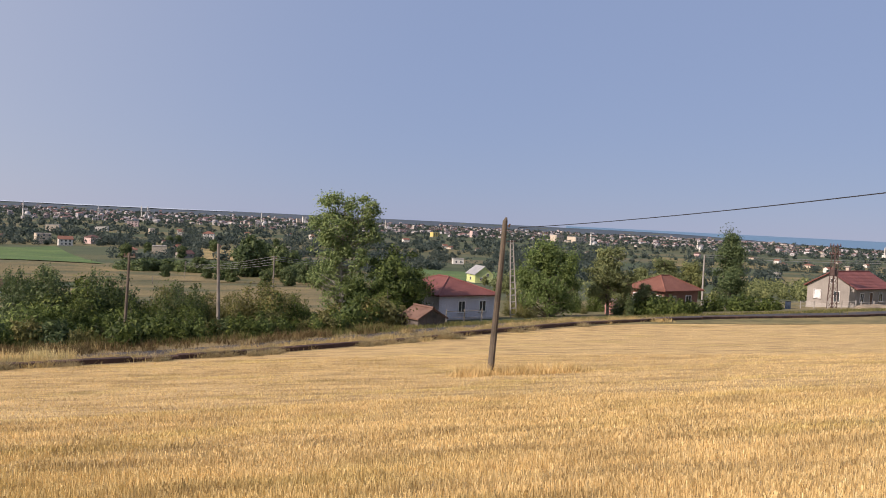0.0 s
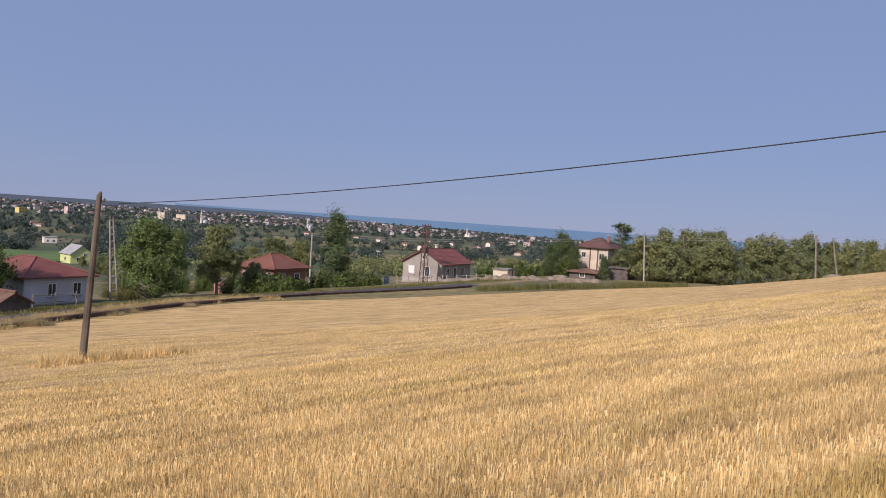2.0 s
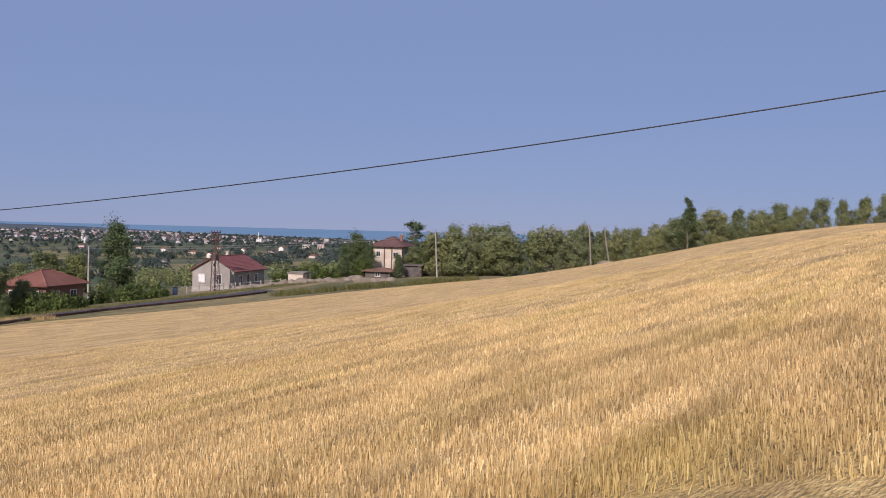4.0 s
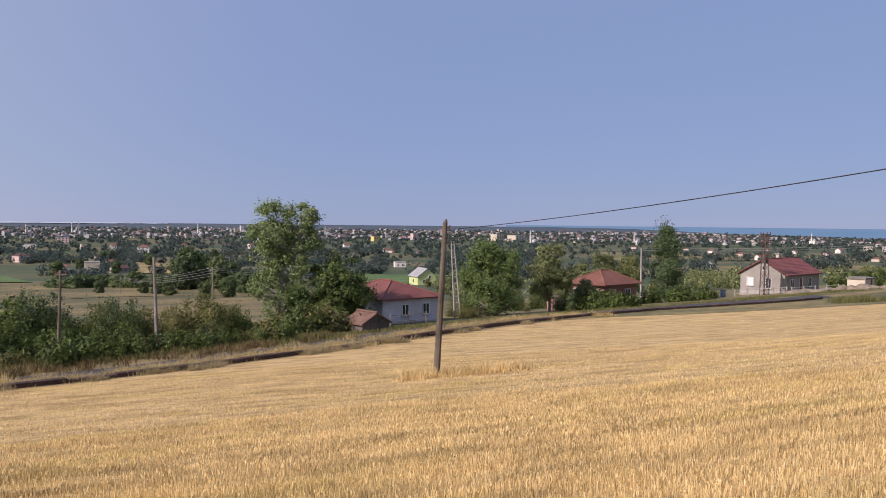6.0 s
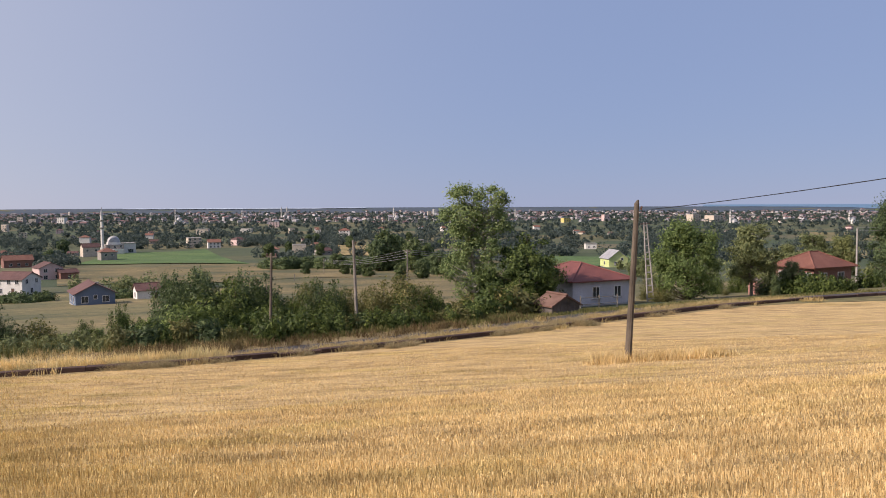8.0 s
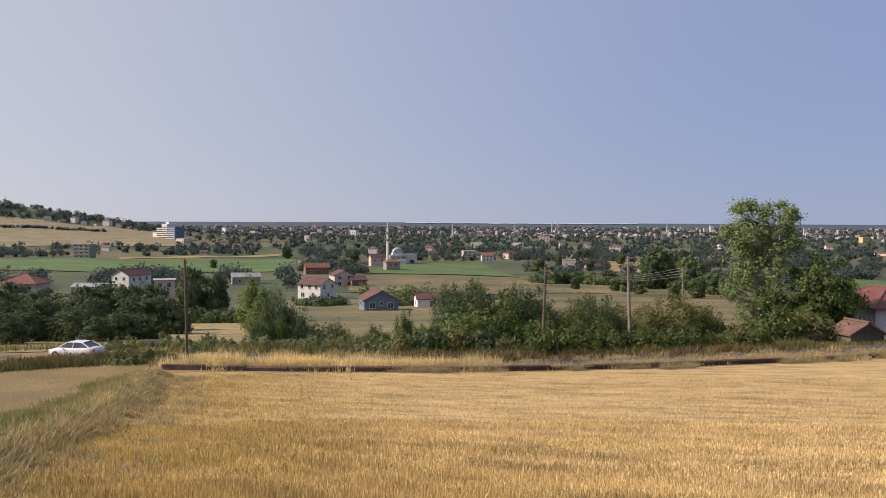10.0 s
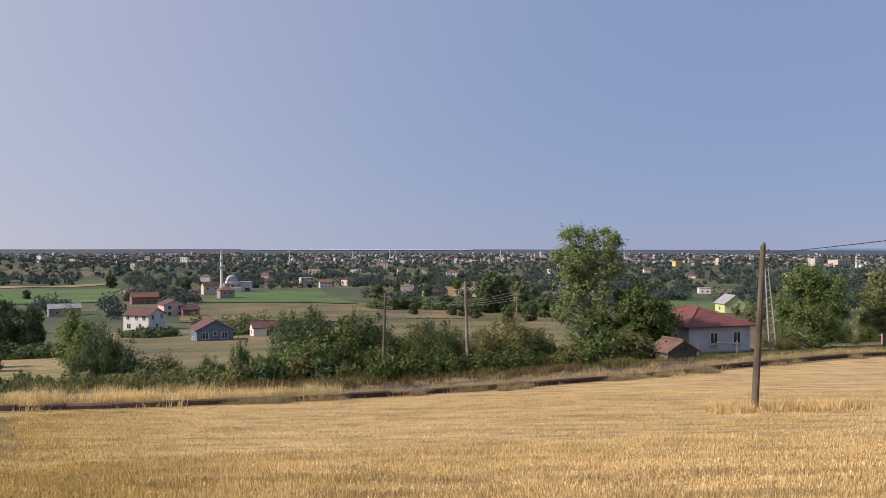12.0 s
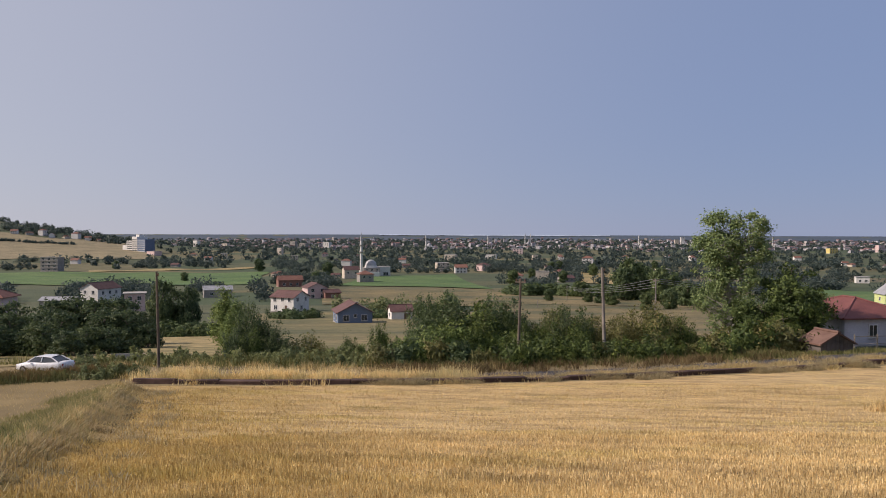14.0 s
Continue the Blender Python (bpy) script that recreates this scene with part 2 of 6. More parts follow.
LEAF_HEDGE = foliage("hedge_leaves", (0.045, 0.072, 0.026), (0.095, 0.138, 0.042), (0.18, 0.235, 0.072), trans=0.36)
WEED_RED = foliage("brown_weeds", (0.12, 0.078, 0.042), (0.20, 0.142, 0.075), (0.30, 0.235, 0.125), 0.7, 0.3)
# greens shifted to blue: aerial haze put into the leaf colour
LEAF_HAZED = foliage("hazed_leaves", (0.05, 0.077, 0.083), (0.08, 0.112, 0.112), (0.114, 0.146, 0.136), trans=0.38)
BARK_PALE = surface("pale_poplar_bark", (0.26, 0.25, 0.22), (0.42, 0.40, 0.36), 10, 1.2, 0.9, 0.6, 0.02)
BARK = surface("grey_bark", (0.12, 0.10, 0.075), (0.24, 0.21, 0.17), 12, 1.5, 0.9, 0.8, 0.03)
POLE_WOOD = surface("weathered_pole_wood", (0.07, 0.056, 0.043), (0.165, 0.135, 0.105), 16, 1.0, 0.9, 0.7, 0.02)
GREY_WOOD = surface("grey_pole_wood", (0.16, 0.145, 0.125), (0.30, 0.27, 0.24), 14, 1.0, 0.9, 0.7, 0.02)
CONCRETE = surface("grey_concrete", (0.30, 0.28, 0.26), (0.44, 0.42, 0.39), 8, 0.8, 0.9, 0.4, 0.01)
WIRE = surface("black_cable", (0.008, 0.008, 0.01), (0.015, 0.015, 0.018), 20, 2, 0.6, 0.1)
GREY_WIRE = surface("bare_grey_wire", (0.30, 0.30, 0.30), (0.42, 0.42, 0.42), 20, 2, 0.5, 0.1, 0.01, 0.3)
STEEL = surface("rusty_steel", (0.075, 0.042, 0.036), (0.14, 0.095, 0.085), 10, 1.0, 0.7, 0.3, 0.01, 0.2)
CERAMIC = surface("brown_insulator", (0.10, 0.05, 0.04), (0.16, 0.08, 0.06), 8, 2, 0.25, 0.1)
GRAVEL = surface("earth_gravel", (0.17, 0.14, 0.10), (0.30, 0.25, 0.19), 14, 0.9, 0.95, 0.9, 0.06)


def plaster(name, a, b):
    return surface(name, a, b, 9, 0.5, 0.85, 0.25, 0.01)


WHITE = plaster("white_plaster", (0.66, 0.64, 0.60), (0.80, 0.78, 0.74))
LAVENDER = plaster("faded_lavender_plaster", (0.48, 0.47, 0.52), (0.64, 0.63, 0.68))
CREAM = surface("cream_plaster", (0.48, 0.41, 0.33), (0.68, 0.60, 0.50), 7, 0.8, 0.85, 0.25, 0.01)
GREY_WALL = plaster("bare_grey_render", (0.26, 0.24, 0.22), (0.37, 0.34, 0.31))
BLUE_WALL = plaster("slate_blue_paint", (0.115, 0.16, 0.245), (0.155, 0.21, 0.30))
PINK = plaster("pink_plaster", (0.58, 0.42, 0.40), (0.68, 0.52, 0.50))
LIME = plaster("lime_green_paint", (0.52, 0.60, 0.24), (0.63, 0.69, 0.32))
BRICK = plaster("red_hollow_brick", (0.20, 0.10, 0.078), (0.28, 0.145, 0.115))
DARK_WOOD = surface("dark_planks", (0.07, 0.06, 0.055), (0.15, 0.13, 0.12), 14, 1.2, 0.9, 0.6, 0.02)
TILE_RED = surface("red_roof_tile", (0.18, 0.056, 0.05), (0.265, 0.088, 0.074), 6, 0.6, 0.75, 0.5, 0.03, per="island", vary=0.35)
TILE_ORANGE = surface("orange_roof_tile", (0.22, 0.10, 0.072), (0.31, 0.145, 0.10), 6, 0.6, 0.8, 0.5, 0.03, per="island", vary=0.35)
TILE_BROWN = surface("brown_roof_tile", (0.11, 0.055, 0.05), (0.17, 0.085, 0.075), 6, 0.6, 0.8, 0.5, 0.03, per="island", vary=0.35)
SHEET_GREY = surface("grey_sheet_roof", (0.32, 0.32, 0.33), (0.46, 0.46, 0.46), 6, 0.5, 0.5, 0.2, 0.01, 0.2)
RUST_SHEET = surface("rusty_sheet_roof", (0.17, 0.088, 0.064), (0.29, 0.17, 0.128), 7, 0.9, 0.8, 0.4, 0.02, per="island", vary=0.4)
FRAME_WHITE = surface("white_frame", (0.72, 0.72, 0.72), (0.82, 0.82, 0.82), 9, 1, 0.5, 0.05)
CAR_PAINT = surface("white_car_paint", (0.74, 0.75, 0.77), (0.82, 0.82, 0.83), 3, 0.5, 0.22, 0.02)
CAR_PAINT.node_tree.nodes["Principled BSDF"].inputs["Coat Weight"].default_value = 0.6
RUBBER = surface("tyre_rubber", (0.02, 0.02, 0.02), (0.035, 0.035, 0.035), 20, 2, 0.85, 0.3)
RIM = surface("alloy_rim", (0.45, 0.45, 0.46), (0.55, 0.55, 0.56), 9, 2, 0.35, 0.05, 0.01, 0.9)
LAMP_RED = surface("red_lamp", (0.35, 0.02, 0.02), (0.42, 0.03, 0.03), 5, 2, 0.2, 0.02)
LAMP_CLEAR = surface("clear_lamp", (0.55, 0.55, 0.56), (0.65, 0.65, 0.66), 5, 2, 0.15, 0.02)
DOOR = surface("brown_door", (0.10, 0.055, 0.035), (0.16, 0.09, 0.06), 9, 1.5, 0.6, 0.2)


def glass_dark():
    m, nt, bs = mat_new("window_glass")
    link(nt, ramp_node(nt, noise_node(nt, 0.8, 2), [(0.3, (0.02, 0.025, 0.03)), (0.7, (0.07, 0.08, 0.09))]), bs.inputs["Base Color"])
    bs.inputs["Roughness"].default_value, bs.inputs["Specular IOR Level"].default_value = 0.08, 0.6
    return m


GLASS = glass_dark()


def water_material(name, a, b):
    m, nt, bs = mat_new(name)
    link(nt, ramp_node(nt, noise_node(nt, 0.004, 4, "pos", (0.3, (0.3, 1.5, 1))), [(0.3, a), (0.7, b)]), bs.inputs["Base Color"])
    bs.inputs["Roughness"].default_value = 0.45
    bump_node(nt, bs, noise_node(nt, 0.3, 4), 0.3, 0.3)
    return m


SEA = water_material("sea_water", (0.085, 0.175, 0.27), (0.105, 0.20, 0.30))
LAGOON = water_material("lagoon_water", (0.35, 0.42, 0.50), (0.45, 0.52, 0.60))
# muted bluish whites: the haze over the town is put into these colours
TOWN_WALL = island_colours("town_walls", [(0, (0.50, 0.50, 0.53)), (0.25, (0.33, 0.31, 0.33)), (0.45, (0.62, 0.62, 0.65)), (0.6, (0.33, 0.27, 0.27)),
                                          (0.75, (0.42, 0.40, 0.42)), (0.96, (0.52, 0.46, 0.38)), (1, (0.76, 0.76, 0.76))])
TOWN_ROOF = island_colours("town_roofs", [(0, (0.15, 0.09, 0.09)), (0.4, (0.235, 0.13, 0.12)), (0.65, (0.13, 0.092, 0.096)), (1, (0.38, 0.37, 0.38))])
YELLOW = plaster("yellow_paint", (0.62, 0.50, 0.16), (0.72, 0.58, 0.22))
SALMON = plaster("salmon_plaster", (0.40, 0.19, 0.165), (0.52, 0.27, 0.235))

# ---- geometry helpers ----


def mesh_np(name, verts, faces, mats, index=None, smooth=False):
    """A mesh from arrays: verts (n, 3), faces (m, 3 or 4)."""
    verts, faces = np.asarray(verts, np.float32), np.asarray(faces, np.int32)
    me = bpy.data.meshes.new(name)
    k = faces.shape[1]
    me.vertices.add(len(verts))
    me.vertices.foreach_set("co", verts.ravel())
    me.loops.add(faces.size)
    me.loops.foreach_set("vertex_index", faces.ravel())
    me.polygons.add(len(faces))
    me.polygons.foreach_set("loop_start", np.arange(0, faces.size, k, dtype=np.int32))
    for m in mats if isinstance(mats, (list, tuple)) else [mats]:
        me.materials.append(m)
    if index is not None:
        me.polygons.foreach_set("material_index", np.asarray(index, np.int32))
    me.polygons.foreach_set("use_smooth", np.full(len(faces), smooth))
    me.update(calc_edges=True)
    return me


def part(name, bm, material, parent, label="", smooth=False):
    me = bpy.data.meshes.new(name)
    bmesh.ops.recalc_face_normals(bm, faces=bm.faces)
    for f in bm.faces:
        f.smooth = smooth
    bm.to_mesh(me)
    bm.free()
    me.materials.append(material)
    ob = new(name, me)
    ob.parent = parent
    return tagged(ob, label)


def thing(name, m, label, category, group="", kind=""):
    ob = new(name)
    ob.matrix_world = m
    ob.empty_display_size = 0.3
    return tagged(ob, label, category, group, kind)


def add_box(bm, x0, x1, y0, y1, z0, z1, bevel=0.0):
    v = [bm.verts.new(p) for p in ((x0, y0, z0), (x1, y0, z0), (x1, y1, z0), (x0, y1, z0),
                                   (x0, y0, z1), (x1, y0, z1), (x1, y1, z1), (x0, y1, z1))]
    for f in ((0, 3, 2, 1), (4, 5, 6, 7), (0, 1, 5, 4), (1, 2, 6, 5), (2, 3, 7, 6), (3, 0, 4, 7)):
        bm.faces.new([v[i] for i in f])
    if bevel:
        es = {e for q in v for e in q.link_edges}
        bmesh.ops.bevel(bm, geom=list(es), offset=bevel, segments=1, affect="EDGES")
    return bm


def box(*a, **k):
    return add_box(bmesh.new(), *a, **k)


def add_rod(bm, a, b, r0, r1, n=8, wob=0.0):
    """A tapered rod from a to b."""
    a, b = Vector(a), Vector(b)
    q = (b - a).to_track_quat("Z", "Y")
    ra, rb = [], []
    for i in range(n):
        t = 2 * math.pi * i / n
        w = 1 + wob * math.sin(3 * t + r0 * 50)
        ra.append(bm.verts.new(a + q @ Vector((math.cos(t) * r0 * w, math.sin(t) * r0 * w, 0))))
        rb.append(bm.verts.new(b + q @ Vector((math.cos(t) * r1 * w, math.sin(t) * r1 * w, 0))))
    for i in range(n):
        j = (i + 1) % n
        bm.faces.new((ra[i], ra[j], rb[j], rb[i]))
    bm.faces.new(ra[::-1])
    bm.faces.new(rb)
    return bm


def add_tube(bm, pts, radii, n=10, wob=0.0):
    """One connected tapered tube along points."""
    rings = []
    for i, (p, q) in enumerate(zip(pts, radii)):
        a, b = Vector(pts[max(i - 1, 0)]), Vector(pts[min(i + 1, len(pts) - 1)])
        t = (b - a).normalized()
        sx = t.cross(Vector((0, 1, 0.01))).normalized()
        sy = t.cross(sx)
        ring = []
        for k in range(n):
            e = 2 * math.pi * k / n
            w = q * (1 + wob * math.sin(3 * e + i))
            ring.append(bm.verts.new(Vector(p) + sx * math.cos(e) * w + sy * math.sin(e) * w))
        rings.append(ring)
    for A, B in zip(rings, rings[1:]):
        for k in range(n):
            bm.faces.new((A[k], A[(k + 1) % n], B[(k + 1) % n], B[k]))
    bm.faces.new(rings[0][::-1]), bm.faces.new(rings[-1])
    return bm


def rod(*a, **k):
    return add_rod(bmesh.new(), *a, **k)


VN = np.random.default_rng(99).random((256, 256)) * 2 - 1


def vnoise(u, v, shift=0.0):
    """Smooth noise between -1 and 1 over a plan."""
    u, v = np.asarray(u, float) + shift, np.asarray(v, float) + shift * 1.7
    iu, iv = np.floor(u).astype(int), np.floor(v).astype(int)
    fu, fv = u - iu, v - iv
    fu, fv = fu * fu * (3 - 2 * fu), fv * fv * (3 - 2 * fv)
    a, b = VN[iu % 256, iv % 256], VN[(iu + 1) % 256, iv % 256]
    c, d = VN[iu % 256, (iv + 1) % 256], VN[(iu + 1) % 256, (iv + 1) % 256]
    return (a + (b - a) * fu) * (1 - fv) + (c + (d - c) * fu) * fv


def ease(t):
    t = np.clip(t, 0, 1)
    return t * t * (3 - 2 * t)


# ---- the lie of the land ----
# d: metres beyond the field's lower edge, s: metres along it
BANK_A, BANK_B = np.array((-33.5, 31.0)), np.array((-14.0, 9.0))


def lie(x, y):
    """Height of the ground."""
    x, y = np.asarray(x, float), np.asarray(y, float)
    d, s, r = -0.535 * x + 0.845 * y - 48, 0.845 * x + 0.535 * y, np.hypot(x, y)
    w = np.clip(-d, 0, 52)
    z = -8.6 + 0.07 * w + 0.0016 * w * w
    z = z + 0.236 * 18 * (1 - np.exp(-np.clip(-d - 52, 0, None) / 18))
    z = z - np.clip(0.03 * (s - 90), 0, 2.0) * ease(w / 30)
    z = z - 0.24 * np.exp(-(d / 13) ** 2) * ease((6 - x) / 24)
    z = z - 34 * (1 - np.exp(-np.clip(d - 6, 0, None) / 300))
    z = z + 78 * np.exp(-(((x + 1560) / 420) ** 2 + ((y - 900) / 330) ** 2))
    z = z + 20 * ease((r - 2700) / 2200)
    z = z + 0.6 * ease((r - 150) / 200) * (np.sin(x / 43 + 1) * np.cos(y / 57) + 0.6 * np.sin(x / 19 + y / 23))
    u = (BANK_B - BANK_A) / np.linalg.norm(BANK_B - BANK_A)
    t = (x - BANK_A[0]) * u[0] + (y - BANK_A[1]) * u[1]
    c = -(x - BANK_A[0]) * u[1] + (y - BANK_A[1]) * u[0]
    z = z + 0.48 * np.exp(-(c / np.where(c > 0, 0.75, 1.3)) ** 2) * ease((t + 4) / 5) * ease((40 - t) / 8)
    return z


def at(az, r):
    a = radians(az)
    x, y = r * math.sin(a), r * math.cos(a)
    return x, y, float(lie(x, y))


def spline(pts, n):
    """A smooth line through points of the plan."""
    p = np.array(pts, float)
    p = np.vstack((2 * p[0] - p[1], p, 2 * p[-1] - p[-2]))
    out = []
    for i in range(1, len(p) - 2):
        for t in np.linspace(0, 1, n, endpoint=False):
            a, b, c, d = p[i - 1:i + 3]
            out.append(0.5 * (2 * b + (c - a) * t + (2 * a - 5 * b + 4 * c - d) * t * t + (3 * b - a - 3 * c + d) * t ** 3))
    out.append(p[-2])
    return np.array(out)


def ribbon(name, line, offsets, lift, material, label, category, over=0.0):
    """A strip along a line of the plan, draped on the ground."""
    tang = np.gradient(line, axis=0)
    tang /= np.linalg.norm(tang, axis=1)[:, None]
    nor = np.stack((-tang[:, 1], tang[:, 0]), 1)
    rows = [line + nor * o for o in offsets]
    verts, k = [], len(line)
    for j, row in enumerate(rows):
        verts.append(np.column_stack((row, lie(row[:, 0], row[:, 1]) + lift + (over if 0 < j < len(rows) - 1 else 0))))
    verts = np.vstack(verts)
    faces = [(j * k + i, j * k + i + 1, (j + 1) * k + i + 1, (j + 1) * k + i) for j in range(len(rows) - 1) for i in range(k - 1)]
    ob = new(name, mesh_np(name, verts, faces, material, smooth=True))
    return tagged(ob, label, category, kind="structure")


def patch(name, az0, az1, r0, r1, lift, material, label, category="field", turn=0.0):
    """A field between two bearings and two distances, with a slanting edge, draped on the ground."""
    n, k = 40, 24
    a = np.radians(np.linspace(az0, az1, n))[None, :]
    q = np.linspace(0, 1, k)[:, None]
    f = np.linspace(-1, 1, n)[None, :]
    rr = (r0 + (r1 - r0) * q) * (1 + turn * f + 0.012 * np.sin(f * 7 + q * 3))
    x, y = rr * np.sin(a), rr * np.cos(a)
    v = np.column_stack((x.ravel(), y.ravel(), (lie(x, y) + lift).ravel()))
    i, j = np.meshgrid(np.arange(k - 1), np.arange(n - 1), indexing="ij")
    b = (i * n + j).ravel()
    ob = new(name, mesh_np(name, v, np.column_stack((b, b + 1, b + n + 1, b + n)), material, smooth=True))
    return tagged(ob, label, category, kind="structure")


def plot(name, corners, lift, material, label, category="field"):
    """A field between four corners (bearing, distance): near left, near right, far right, far left; with uneven edges."""
    c = np.array([at(*q)[:2] for q in corners])
    n = 36
    u, v = np.meshgrid(np.linspace(0, 1, n), np.linspace(0, 1, n), indexing="ij")
    w = 0.012
    u2 = u + w * vnoise(v * 9, 0 * v, lift * 31)
    v2 = v + w * vnoise(u * 9, 0 * u, lift * 57 + 3)
    x, y = [(1 - u2) * (1 - v2) * c[0, k] + u2 * (1 - v2) * c[1, k] + u2 * v2 * c[2, k] + (1 - u2) * v2 * c[3, k] for k in (0, 1)]
    b = (np.arange(n - 1)[:, None] * n + np.arange(n - 1)[None, :]).ravel()
    ob = new(name, mesh_np(name, np.column_stack((x.ravel(), y.ravel(), (lie(x, y) + lift).ravel())), np.column_stack((b, b + n, b + n + 1, b + 1)), material, smooth=True))
    return tagged(ob, label, category, kind="structure")


# ---- ground ----
rad = np.concatenate(([0.01], np.geomspace(2.0, 4950, 165)))
ang = np.radians(np.concatenate((np.linspace(-75, 80, 340), np.linspace(80, 285, 90)[1:-1])))
gr, ga = np.meshgrid(rad, ang, indexing="ij")
gx, gy = gr * np.sin(ga), gr * np.cos(ga)
na = len(ang)
gi, gj = np.meshgrid(np.arange(len(rad) - 1), np.arange(na), indexing="ij")
gb, gc = (gi * na + gj).ravel(), (gi * na + (gj + 1) % na).ravel()
ground = new("ground", mesh_np("ground", np.column_stack((gx.ravel(), gy.ravel(), lie(gx, gy).ravel())),
                               np.column_stack((gb, gc, gc + na, gb + na)), GROUND, smooth=True))
tagged(ground, "rolling farmland of green and dry plots reaching the horizon", "ground", kind="structure")

# stubble field: everything on the near side of the road, up to its far edge
EDGE = spline([(-75, 12), (-55, 24), (-36.3, 34.3), (-27.3, 38.0), (-17, 43.6), (-5.7, 52.4), (5.3, 62.6), (15.5, 71.4),
               (28, 76.5), (44, 79.5), (76, 84.5), (110, 90), (150, 96)], 12)


def edge_y(x):
    return np.interp(x, EDGE[:, 0], EDGE[:, 1])


def bank_side(x, y):
    """Metres to the field's side of the grass bank."""
    u = (BANK_B - BANK_A) / np.linalg.norm(BANK_B - BANK_A)
    return -(x - BANK_A[0]) * u[1] + (y - BANK_A[1]) * u[0]


fx = np.linspace(-40, 150, 240)
fq = np.linspace(0, 1, 130)
X, Q = np.meshgrid(fx, fq, indexing="ij")
Y = -30 + (edge_y(X) - 0.7 + 30) * Q
# keep to the right of the bank
lim = np.interp(Y, [-30, 9, 31, 33], [8.0, -14.0, -33.5, -36])
X2 = np.maximum(X, lim)
V = np.column_stack((X2.ravel(), Y.ravel(), (lie(X2, Y) + 0.04).ravel()))
i, j = np.meshgrid(np.arange(239), np.arange(129), indexing="ij")
b = (i * 130 + j).ravel()
field = new("stubble_field", mesh_np("stubble_field", V, np.column_stack((b, b + 130, b + 131, b + 1)), STRAW_SOIL, smooth=True))
tagged(field, "harvested wheat field with golden straw litter", "field", kind="structure")

# road along the lower edge
ROAD_LINE = spline([(-75, 12), (-55, 24), (-36.3, 34.3), (-27.3, 38.0), (-17, 43.6), (-5.7, 52.4), (5.3, 62.6), (15.5, 71.4),
                    (28, 79.5), (47, 89), (62, 99), (80, 112)], 16)
ribbon("verge", ROAD_LINE, (-0.7, 0.6, 2.0, 6, 9), 0.05, VERGE, "dry grass verge beside the country road", "verge")
mx_, mq = np.meshgrid(np.linspace(13, 78, 60), np.linspace(0, 1, 8), indexing="ij")
my = edge_y(mx_) - 0.8 + (np.interp(mx_, ROAD_LINE[:, 0], ROAD_LINE[:, 1]) - edge_y(mx_) + 1.2) * mq
mi, mj = np.meshgrid(np.arange(59), np.arange(7), indexing="ij")
mb = (mi * 8 + mj).ravel()
tagged(new("roadside_meadow", mesh_np("roadside_meadow", np.column_stack((mx_.ravel(), my.ravel(), (lie(mx_, my) + 0.065).ravel())),
                                      np.column_stack((mb, mb + 8, mb + 9, mb + 1)), OLIVE, smooth=True)), "short olive grass between field and road", "meadow", kind="structure")
ribbon("road", ROAD_LINE[(ROAD_LINE[:, 0] > 13.5) & (ROAD_LINE[:, 0] < 56)], (0.5, 1.3, 2.3, 3.1), 0.09, ASPHALT, "dark asphalt bend of the country road", "road", 0.04)
ribbon("road", ROAD_LINE[(ROAD_LINE[:, 0] > -37) & (ROAD_LINE[:, 0] < 14)], (1.3, 2.0, 2.9, 3.9), 0.07, ASPHALT, "narrow worn grey asphalt country road", "road", 0.03)

# ---- plants ----


def leaf_cloud(r, centres, radii, counts, size, squash=0.8, shell=0.25, heart=None, loose=0.55):
    """Leaves as small folded blades, gathered in clumps."""
    P, N = [], []
    for c, q, n in zip(centres, radii, counts):
        v = r.normal(size=(n, 3))
        v /= np.linalg.norm(v, axis=1)[:, None]
        k = shell + (1 - shell) * r.random(n) ** 0.6
        k *= 1 + loose * np.clip(r.normal(size=n), -2, 1.7)
        p = np.asarray(c) + v * (k * q)[:, None] * np.array((1, 1, squash)) * (0.7 + 0.65 * r.random(3))
        P.append(p)
        face = v
        if heart is not None:
            o = p - np.asarray(heart)
            face = 0.7 * v + 1.1 * o / (np.linalg.norm(o, axis=1)[:, None] + 0.01)
        N.append(face + 0.75 * r.normal(size=(n, 3)))
    P, N = np.vstack(P), np.vstack(N)
    N /= np.linalg.norm(N, axis=1)[:, None]
    A = np.cross(N, r.normal(size=N.shape))
    A /= np.linalg.norm(A, axis=1)[:, None]
    B = np.cross(N, A)
    s = size * (0.6 + 0.8 * r.random(len(P)))[:, None]
    L, Wd = A * s, B * s * 0.55
    v = np.stack((P - L, P + Wd * 1.3 + L * 0.2, P + L - Wd * 0.5), 1)
    return v.reshape(-1, 3), np.arange(len(P) * 3).reshape(-1, 3)


